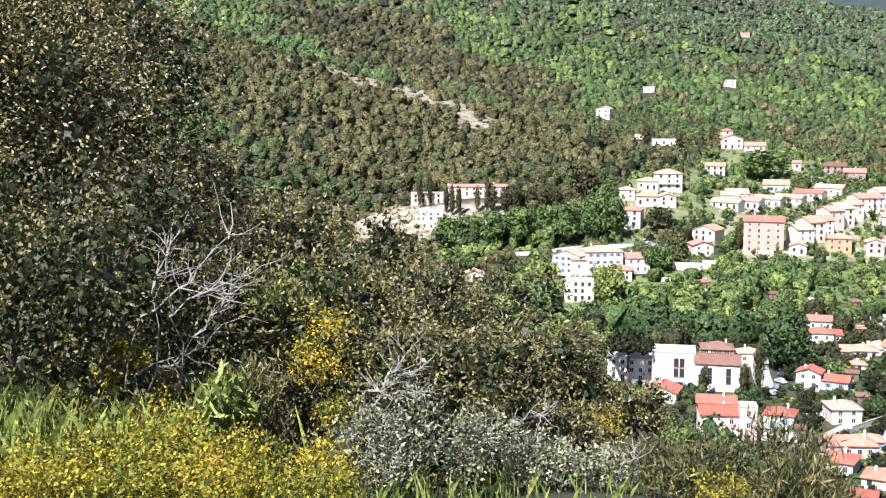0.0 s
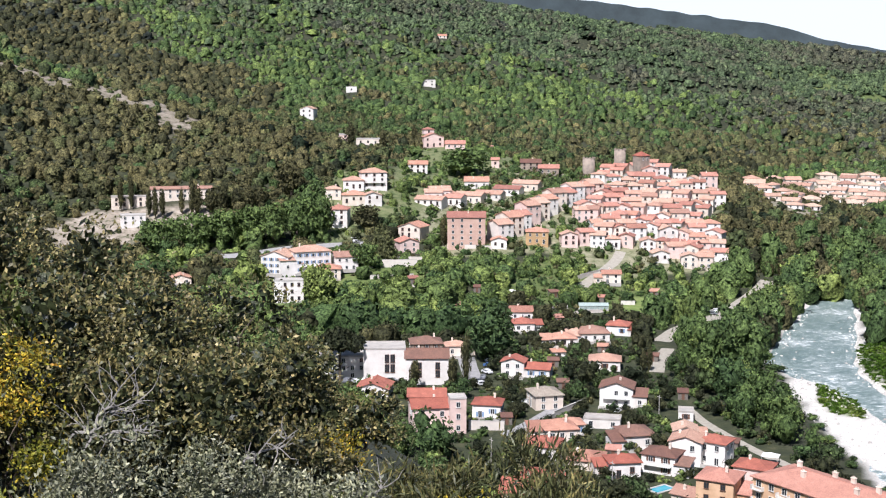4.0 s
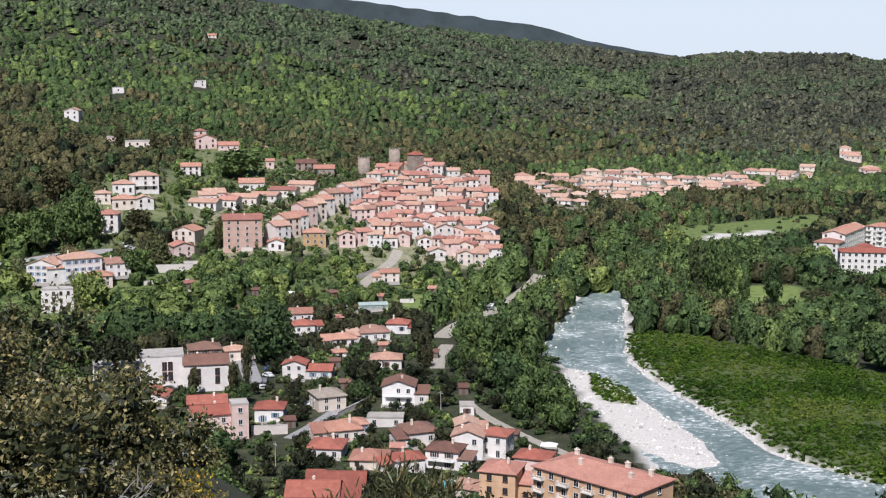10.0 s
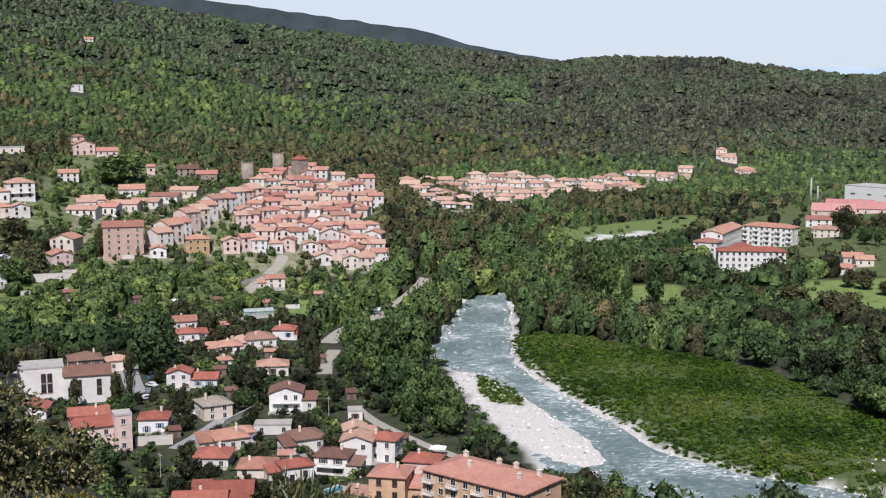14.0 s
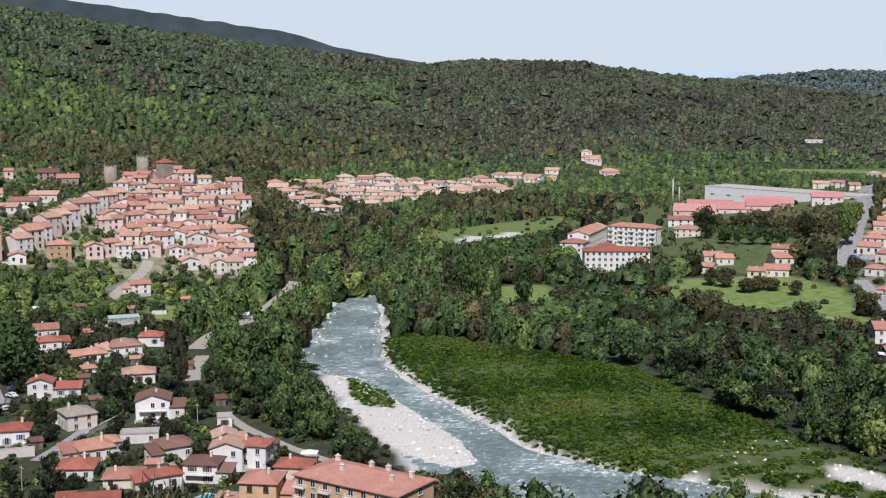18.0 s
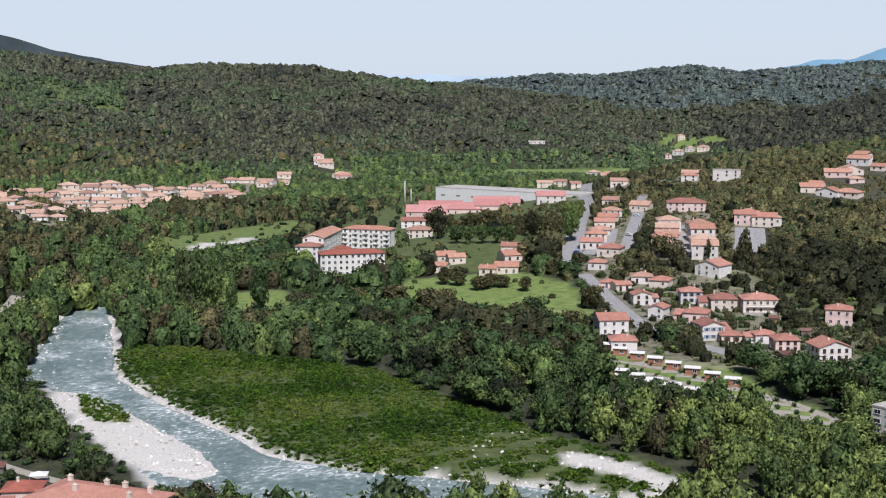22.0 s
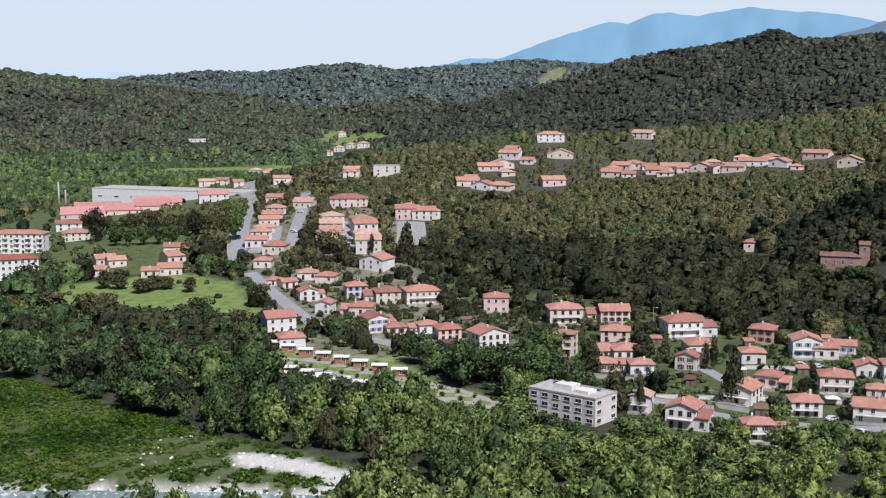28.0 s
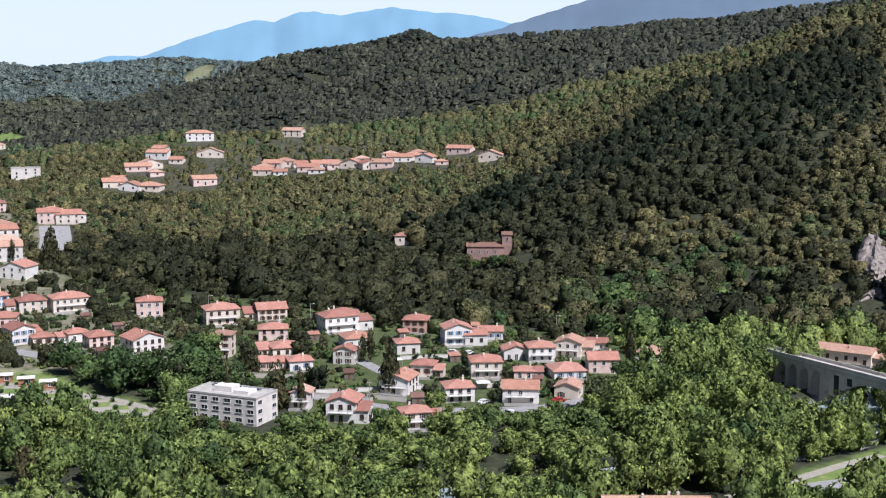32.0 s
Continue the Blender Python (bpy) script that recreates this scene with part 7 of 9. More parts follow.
for x, y, turn in ((98.2, 351.5, -20), (139.5, 512.9, 10), (89.3, 541.2, 0), (146, 286, -35), (412, 118, -60), (386, 82, -70)):
    canopy(x, y, turn)
house_of_glass = thing("greenhouse", 168.4, 490.4, float(ground_height(168.4, 490.4)), -12, "long low greenhouse with pale green panes", "greenhouse")
HOUSES.append((168.4, 490.4, 5))
part("wall", Shape().box(-6, -2.2, -0.6, 6, 2.2, 1.0).mesh("wall", WALLS["W"]), house_of_glass)
for k in range(8):
    part("pane", Shape().box(-5.9 + k * 1.5, -2.22, 1.0, -4.6 + k * 1.5, -2.14, 2.3).mesh("pane", sheet), house_of_glass)
part("frame", Shape().box(-6, -2.2, 2.3, 6, -2.1, 2.4).box(-6, -2.2, 1.0, -5.9, -2.1, 2.3).box(5.95, -2.2, 1.0, 6.05, -2.1, 2.3).box(-6, 2.1, 1.0, 6, 2.2, 2.4).mesh("frame", paint_white), house_of_glass)
part("roof", roof_shape("g", 12, 4.4, 2.4, 0.2).mesh("roof", sheet), house_of_glass)
for k, (x, y) in enumerate(((201.6, 471.0), (206.0, 473.2), (213.3, 477.7))):
    ob = thing("gatepost", x, y, float(ground_height(x, y)), 30, "square white gatepost with a flat cap", "gatepost", "gateposts of the forecourt")
    part("shaft", Shape().box(-0.35, -0.35, -0.4, 0.35, 0.35, 2.8).mesh("shaft", WALLS["W"]), ob)
    part("cap", Shape().box(-0.48, -0.48, 2.8, 0.48, 0.48, 3.0).mesh("cap", concrete), ob)
house(192.1, 535.5, 8.5, 6.5, 4.6, -14, "C", "O", "g", 2, where="below the ramp of the old village")
for k, (x, y) in enumerate(((85.4, 606.0), (218.7, 481.0), (215.1, 476.5), (104.0, 413.5), (106.0, 419.0), (52.3, 393.0), (54.9, 391.0), (372.6, 124.4), (435.4, 103.2), (367.4, 78.1), (381.4, 66.6), (382.0, 38.9), (505.0, 402.0), (520.0, 412.0),
                            (548.0, 436.0), (612.0, 440.0), (648.0, 466.0), (566.0, 412.0))):
    car(x, y, 30 + (k * 53) % 120, *car_paints[(0, 0, 1, 0, 2, 1, 0, 3, 0)[k % 9]])


# ---- bare cliff above the viaduct ----
def cliff(x, y, wide, high, seed):
    g = float(ground_height(x, y))
    az = math.atan2(x, y)
    nu, nv = 34, 30
    u, w = np.meshgrid(np.linspace(-1, 1, nu), np.linspace(0, 1, nv), indexing="ij")
    side = u * wide / 2 * (1 - 0.25 * w) + 1.5 * waves(u * 9, w * 9, 6, seed + 3)
    up = w * high * (0.5 + 0.5 * np.cos(u * 1.5)) + 1.5 * waves(u * 11, w * 7, 6, seed + 2)
    out = 7 * (1 - u * u) * np.sin(np.pi * np.clip(w, 0.02, 1)) ** 0.6 + 2.2 * waves(side, up * 0.5, 7, seed) + 1.3 * waves(side, up, 2.4, seed + 1)
    back = w * high * 1.3
    px = x + side * math.cos(az) + (back - out) * math.sin(az)
    py = y - side * math.sin(az) + (back - out) * math.cos(az)
    i, j = np.meshgrid(np.arange(nu - 1), np.arange(nv - 1), indexing="ij")
    q = np.stack([i * nv + j, (i + 1) * nv + j, (i + 1) * nv + j + 1, i * nv + j + 1], -1).reshape(-1, 4)
    rock = plaster("cliff_rock", (0.36, 0.31, 0.28), (0.12, 0.105, 0.095), 1.2)
    tagged(new("cliff", mesh_np("cliff", np.stack([px, py, g - 2 + up], -1).reshape(-1, 3), q, rock)), "bare grey rock cliff above the viaduct", "rock", kind="structure")


cliff(558, -53, 22, 26, 81)
HOUSES.append((549, -52, 9))


# ---- a garden pool ----
pool = thing("swimming_pool", 111.4, 273.2, float(ground_height(111.4, 273.2)), 25, "small blue garden pool with a pale stone rim", "pool")
part("rim", Shape().box(-3.4, -2.1, -0.4, 3.4, -1.5, 0.12).box(-3.4, 1.5, -0.4, 3.4, 2.1, 0.12).box(-3.4, -1.5, -0.4, -2.8, 1.5, 0.12).box(2.8, -1.5, -0.4, 3.4, 1.5, 0.12).mesh("rim", concrete), pool)
part("water", Shape().box(-2.8, -1.5, -0.4, 2.8, 1.5, 0.04).mesh("water", plain("pool_water", (0.08, 0.4, 0.5), 0.1)), pool)
HOUSES.append((111.4, 273.2, 3.0))


# ---- trees ----
def lump_points(rng, kind):
    """Middles and radii of the lumps that make up a crown one metre high and wide."""
    if kind == "round":
        n = rng.randint(7, 10)
        out = [((rng.uniform(-0.26, 0.26), rng.uniform(-0.26, 0.26), rng.uniform(0.3, 0.78)), rng.uniform(0.17, 0.27)) for _ in range(n)]
        return out + [((0, 0, 0.52), 0.33)]
    if kind == "tall":
        return [((rng.uniform(-0.16, 0.16), rng.uniform(-0.16, 0.16), 0.16 + 0.74 * i / 8), 0.3 * math.sin(math.pi * (0.2 + 0.68 * i / 8)) + rng.uniform(-0.03, 0.05)) for i in range(9)]
    if kind == "cypress":
        return [((rng.uniform(-0.04, 0.04), rng.uniform(-0.04, 0.04), 0.06 + 0.86 * i / 8), 0.36 * math.sin(math.pi * (0.12 + 0.83 * (1 - i / 8) ** 0.8)) ** 0.8 + 0.04) for i in range(9)]
    if kind == "umbrella":
        return [((0.36 * math.cos(a), 0.36 * math.sin(a), rng.uniform(0.68, 0.76)), rng.uniform(0.14, 0.18)) for a in (0, 0.9, 1.8, 2.7, 3.6, 4.5, 5.4)] + [((0, 0, 0.76), 0.24), ((0.15, 0.1, 0.84), 0.15)]
    if kind == "cedar":
        return [((rng.uniform(-0.08, 0.08), rng.uniform(-0.08, 0.08), 0.12 + 0.8 * i / 7), 0.44 * (1 - i / 8) + 0.05) for i in range(8)]
    n = rng.randint(6, 9)  # bush
    return [((rng.uniform(-0.3, 0.3), rng.uniform(-0.3, 0.3), rng.uniform(0.12, 0.66)), rng.uniform(0.18, 0.3)) for _ in range(n)] + [((0, 0, 0.3), 0.4)]


def crown(seed, kind, tufts, size, squash=1.0, core=(7, 4), solid=5):
    """Corners and triangles of a crown: lumps of shade inside, tufts of leaves all over them."""
    rng, r = random.Random(seed), np.random.RandomState(seed)
    lumps = lump_points(rng, kind)
    V, Q, base = [], [], 0
    nu, nv = core
    for (cx, cy, cz), rad in sorted(lumps, key=lambda l: -l[1])[:solid]:
        th, ph = np.meshgrid(np.linspace(0, 2 * np.pi, nu, endpoint=False), np.linspace(0.15, np.pi - 0.35, nv), indexing="ij")
        k = 0.74 * rad * (1 + 0.12 * r.randn(nu, nv))
        v = np.stack([cx + k * np.sin(ph) * np.cos(th), cy + k * np.sin(ph) * np.sin(th), cz + squash * k * np.cos(ph)], -1).reshape(-1, 3)
        i, j = np.meshgrid(np.arange(nu), np.arange(nv - 1), indexing="ij")
        a, b, c, e = i * nv + j, i * nv + j + 1, ((i + 1) % nu) * nv + j + 1, ((i + 1) % nu) * nv + j
        V.append(v), Q.append(np.concatenate([np.stack([a, b, c], -1).reshape(-1, 3), np.stack([a, c, e], -1).reshape(-1, 3)]) + base)
        base += len(v)
    w = np.array([l[1] ** 2 for l in lumps])
    pick = r.choice(len(lumps), tufts, p=w / w.sum())
    mid, rad = np.array([l[0] for l in lumps])[pick], np.array([l[1] for l in lumps])[pick]
    d = r.randn(tufts, 3)
    d[:, 2] = np.abs(d[:, 2]) * 0.9 - 0.35
    d /= np.linalg.norm(d, axis=1)[:, None]
    p = mid + d * (rad * r.uniform(0.82, 1.12, tufts))[:, None] * (1, 1, squash)
    n = d + 0.5 * r.randn(tufts, 3)
    n /= np.linalg.norm(n, axis=1)[:, None]
    u = np.cross(n, r.randn(tufts, 3))
    u /= np.linalg.norm(u, axis=1)[:, None]
    f = np.cross(n, u)
    s = (size * r.uniform(0.6, 1.4, tufts))[:, None]
    k = r.uniform(0.5, 1.1, (tufts, 1))
    c = np.stack([p - u * s - f * s * 0.5 * k, p + u * s * 0.9 - f * s * 0.6, p + u * s * (k - 0.7) + f * s * 1.1 * k], 1).reshape(-1, 3)
    V.append(c), Q.append(np.arange(tufts * 3).reshape(-1, 3) + base)
    return np.concatenate(V), np.concatenate(Q)


def dome(seed, sides=5, rings=((0.46, 0.08), (0.37, 0.6))):
    """A far crown: a rounded lumpy cap."""
    r = np.random.RandomState(seed)
    V, T = [], []
    for k, (rad, h) in enumerate(rings):
        w = rad * (1 + 0.14 * r.randn(sides))
        th = np.linspace(0, 6.283, sides, endpoint=False) + r.uniform(-0.25, 0.25, sides) + 0.6 * k
        V.append(np.stack([w * np.cos(th), w * np.sin(th), h + 0.09 * r.randn(sides) * (h > 0)], -1))
    n = len(rings)
    V = np.concatenate(V + [np.array([[0.08 * r.randn(), 0.08 * r.randn(), 0.8 + 0.08 * r.rand()]])])
    for i in range(sides):
        j = (i + 1) % sides
        for k in range(n - 1):
            a = k * sides
            T += [(a + i, a + j, a + sides + j), (a + i, a + sides + j, a + sides + i)]
        T.append(((n - 1) * sides + i, (n - 1) * sides + j, n * sides))
    return V, np.array(T)


def clump(seed, kind, tufts, size, caps=9, sides=7):
    """A crown further off: a rounded body with smaller bulges on it and some loose tufts."""
    r = np.random.RandomState(seed)
    v, t = crown(seed, kind, tufts, size, solid=0) if tufts else (np.zeros((0, 3)), np.zeros((0, 3), int))
    body, bt = dome(seed * 31, sides, ((0.36, 0.0), (0.46, 0.3), (0.36, 0.66)) if sides > 5 else ((0.42, 0.0), (0.42, 0.5)))
    if kind == "tall":
        body = body * (0.8, 0.8, 1.0)
    V, T, base = [v, body], [t, bt + len(v)], len(v) + len(body)
    for k in range(caps):
        a, e = r.uniform(0, 6.283), r.uniform(0.1, 1.25)
        wide, tall = (0.36, 0.34) if kind != "tall" else (0.28, 0.38)
        cap, ct = dome(seed * 31 + k)
        rad = r.uniform(0.12, 0.22)
        cap = cap * (2 * rad, 2 * rad, 1.7 * rad) + (wide * math.cos(e) * math.cos(a), wide * math.cos(e) * math.sin(a), 0.42 + tall * math.sin(e) - 0.5 * rad)
        V.append(cap), T.append(ct + base)
        base += len(cap)
    return np.concatenate(V), np.concatenate(T)


def set_tone(me, tone):
    at = me.attributes.new("tone", "FLOAT", "POINT")
    at.data.foreach_set("value", np.ascontiguousarray(tone, np.float32))
    return me


def wood(name, kinds, x, y, z, high, wide, tone, label, category="trees", material=None, smooth=True, seed=1):
    """Many plants in one mesh."""
    r = np.random.RandomState(seed)
    V, F, T, base = [], [], [], 0
    which = r.randint(0, len(kinds), len(x))
    for k, (v, f) in enumerate(kinds):
        s = np.where(which == k)[0]
        if not len(s):
            continue
        a = r.uniform(0, 6.283, len(s))
        ca, sa = np.cos(a)[:, None], np.sin(a)[:, None]
        px = x[s, None] + wide[s, None] * (v[None, :, 0] * ca - v[None, :, 1] * sa)
        py = y[s, None] + wide[s, None] * (v[None, :, 0] * sa + v[None, :, 1] * ca)
        pz = z[s, None] + high[s, None] * v[None, :, 2]
        V.append(np.stack([px, py, pz], -1).reshape(-1, 3))
        F.append((f[None] + (base + np.arange(len(s)) * len(v))[:, None, None]).reshape(-1, f.shape[1]))
        T.append(np.repeat(tone[s], len(v)))
        base += len(s) * len(v)
    me = mesh_np(name, np.concatenate(V), np.concatenate(F), material or leaves, smooth)
    set_tone(me, np.concatenate(T))
    return tagged(new(name, me), label, category, kind="stuff")


CLEAR = {"near_town": 0.95, "villa_gardens": 0.45, "village": 0.45, "upper_village": 0.5, "new_estate": 0.5, "right_town": 0.65, "riverside_houses": 0.55, "works": 0.12, "park": 0.07,
         "field": 0.05, "camp": 0.1, "brush": 0.0, "gravel_bar": 0.0, "bed": 0.0, "island": 0.0, "gravel_strip": 0.0, "far_gravel": 0.0, "far_meadow": 0.12, "cemetery": 0.06, "spur_houses": 0.7,
         "terraces": 0.0, "clearing": 0.82, "garden_slope": 0.75, "garden_lawn": 0.2, "bank_road": 0.0, "rock_crest": 0.32, "valley_field": 0.03, "far_fields": 0.12, "poplar_meadow": 0.06, "lower_lawn": 0.08}


def growth(x, y, r, pad=2.6):
    """The share of plants that stand at each place."""
    p = np.full(x.shape, 0.94)
    for zone, much in CLEAR.items():
        p = np.where(inside(zone, x, y), np.minimum(p, much), p)
    d, half = along(RIVER, x, y)
    p = np.where(((d < half + 5) & (half > 5.5) | (d < half + 1)) & (y < 505) & (y > 20), 0, p)
    dx, hx2 = along(RIVER, x * 1.11, y * 1.11)
    p = np.where(((dx < hx2 + 1) & (hx2 > 5.5) | inside("bed", x * 1.11, y * 1.11)) & (r < 520) & (y > 195), 0.8 * p, p)
    hs = np.array(HOUSES)
    keep = np.ones(x.shape, bool)
    for hx, hy, hr in hs:
        hr = min(hr, 9 + 0.35 * max(hr - 9, 0))
        keep &= np.hypot(x - hx, y - hy) > hr + pad - 0.8
    for line, half in ROADS:
        keep &= along(line, x, y)[0] > half + 2.2
    return np.where(keep, p, 0)


def head_room(x, y):
    """How tall a plant may stand before a house front or an open lawn."""
    lim = np.full(x.shape, 99.0)
    for hx, hy, hr in HOUSES:
        far = math.hypot(hx, hy)
        near = np.hypot(x - hx, y - hy) < hr + 46
        if not near.any():
            continue
        hr = min(hr, 14)
        front = hx > 330 and hy < 200 and far < 530
        for s in (4, 9) if far < 420 and hx < 200 else (4, 10, 16, 22, 30, 38):
            k = 1 - (hr + s) / far
            lim = np.where(near & (np.hypot(x - hx * k, y - hy * k) < hr + 2.5), np.minimum(lim, (2.4 if far < 690 else 0.8) * (0.3 if front else 1) + s * EYE / far * (0.9 if front else 1.08)), lim)
    for k in (1.02, 1.04, 1.07, 1.1, 1.14, 1.18):
        d, half = along(RIVER, x * k, y * k)
        lim = np.where(((d < half + 1) & (half > 5.5) | (near_edge("bed", x * k, y * k) < 3.5)) & (np.hypot(x, y) < 520) & (y > 195), np.minimum(lim, 0.8 + (k - 1) * 72), lim)
    for name, half, line in ROAD_LINES:
        if name in ("bank_road", "lane"):
            for k in (1.015, 1.03, 1.045):
                lim = np.where(along(line, x * k, y * k)[0] < half + 1, np.minimum(lim, 0.8 + (k - 1) * 95), lim)
    for k in (1.0, 1.03, 1.06, 1.09):
        for zone in ("park", "field", "far_meadow", "far_gravel", "valley_field", "poplar_meadow") + ("camp", "lower_lawn"):
            lim = np.where(inside(zone, x * k, y * k), np.minimum(lim, 2.5 + (k - 1) * 95), lim)
    return lim


def tones(x, y, z, r):
    """Brown-green scrub on the spur, fresh green on the moist hill, olive and dark evergreen oak elsewhere; cloud shade
    is put into the tone on two slopes.
    """
    n = np.random.RandomState(8).randn(len(x))
    base = 0.25 + 0.1 * waves(x, y, 520, 37) + 0.1 * waves(x, y, 200, 31) + 0.1 * waves(x, y, 60, 32)
    base = base + np.clip((7 - z) / 5, 0, 1) * np.where((x - 0.12 * y > 190) & (y > 185), 0.1, np.where(x > 420, -0.06, 0.26))
    for zone in ("near_town", "riverside_houses", "right_town"):
        base = np.where(inside(zone, x, y), 0.1 + 0.08 * waves(x, y, 35, 29), base)
    town = inside("riverside_houses", x, y) | inside("right_town", x, y) | inside("near_town", x, y)
    bank = (y < 165) & (x < 365) & (z < 7) | (y < 52) & (x < 480) & (z < 8)
    base = np.where(bank, np.where(y < 75, 0.84, 0.75) + 0.1 * waves(x, y, 40, 38), base)
    for zone in ("villa_gardens", "upper_village", "garden_slope", "plane_grove", "village", "orchards"):
        base = np.where(inside(zone, x, y), 0.7 + 0.12 * waves(x, y, 40, 38), base)
    north = np.clip((y - 1.6 * x - 150) / 250, 0, 1) * np.clip((z - 30) / 40, 0, 1) * np.clip((r - 800) / 150, 0, 1)
    base = base + (0.3 + 0.16 * waves(x, y, 180, 33) + 0.14 * waves(x, y, 75, 39)) * north
    spur = np.clip((4 - near_edge("spur", x, y)) / 30, 0, 1)
    base = base * (1 - spur) + spur * (0.24 + 0.07 * waves(x, y, 60, 44) + 0.08 * waves(x, y, 25, 45))
    dry = np.clip((x - 560) / 150, 0, 1) * np.clip((620 - y) / 150, 0, 1) * np.clip((z - 6) / 8, 0, 1) * np.clip((1500 - r) / 200, 0, 1)
    base = base * (1 - dry) + dry * (0.3 + 0.05 * waves(x, y, 140, 34))
    # cloud shade painted into the tree tones, nearly black inside both zones
    cloud_shade = np.clip((16 * waves(x, y, 90, 46) + 6 - near_edge("cloud_shade_slope", x, y)) / 38, 0, 0.9 - 0.1 * np.clip((z - 70) / 50, 0, 1))
    cloud_shade = np.maximum(cloud_shade, np.clip((25 * waves(x, y, 60, 46) - near_edge("cloud_shade_hill", x, y)) / 30, 0, 0.85))
    base = base * (1 - cloud_shade) + cloud_shade * (0.02 + 0.05 * waves(x, y, 70, 47))
    spread = np.where(z < 9, np.where(bank, 0.13, np.where(town, 0.1, 0.2)), np.where(r < 760, 0.13, 0.1)) * (1 - 0.4 * np.maximum(dry, spur)) * (1 - 0.75 * cloud_shade)
    t = np.clip(base + spread * n, 0, 1)
    t = np.where((z < 9) & (x < 450) & (t > 0.2) & (t < 0.42), 0.42 + 0.5 * (t - 0.2), t)
    t = np.where(r > 800, np.minimum(t, 0.78 + 0.1 * (t - 0.78)), t)
    return np.where(t < np.where(z < 9, 0.2, 0.11), 0.3 * t, t)  # no dry oaks on the valley floor; lowest tones pushed darker


ROUND_NEAR = [crown(s, "round", 420, 0.042, core=(5, 3), solid=7) for s in range(1, 6)]
TALL_NEAR = [crown(s, "tall", 430, 0.038, core=(5, 3), solid=9) for s in range(11, 15)]
ROUND_MID = [clump(s, "round", 120, 0.062, 3, 6) for s in range(21, 28)]
TALL_MID = [clump(s, "tall", 120, 0.055, 3, 6) for s in range(31, 35)]
BUSH_MID = [crown(s, "bush", 30, 0.1, core=(4, 3), solid=4) for s in range(41, 45)]
BUSH_LOW = [crown(s, "bush", 36, 0.12, core=(5, 3), solid=2) for s in range(61, 66)]
ROUND_FAR = [clump(s, "round", 26, 0.09, 2, 5) for s in range(71, 79)]
DOMES = [dome(s) for s in range(51, 63)]


def scatter(r0, r1, step, seed, az0=-101.0, az1=24.0):
    r = np.random.RandomState(seed)
    n = int(2 * r1 / step)
    gx, gy = np.meshgrid((np.arange(n) - n / 2) * step, (np.arange(n) - n / 2) * step)
    x, y = (gx + r.uniform(-0.66, 0.66, gx.shape) * step).ravel(), (gy + r.uniform(-0.66, 0.66, gx.shape) * step).ravel()
    d, az = np.hypot(x, y), np.degrees(np.arctan2(x, y))
    ok = (d > r0) & (d < r1) & (az > -az1) & (az < -az0)
    x, y, d = x[ok], y[ok], d[ok]
    ok = r.rand(len(x)) < growth(x, y, d)
    return x[ok], y[ok], d[ok], r


def visible(x, y, z, extra=9.0):
    """Leaves out what stands behind a crest, out of sight from the whole walk."""
    az, r = np.arctan2(x, y), np.hypot(x, y)
    steps = np.linspace(0.08, 0.985, 46)
    el = np.full(len(x), -9.0)
    for k in steps:
        el = np.maximum(el, (ground_height(x * k, y * k) - EYE) / (r * k))
    return (z + extra - EYE) / r > el - 0.001


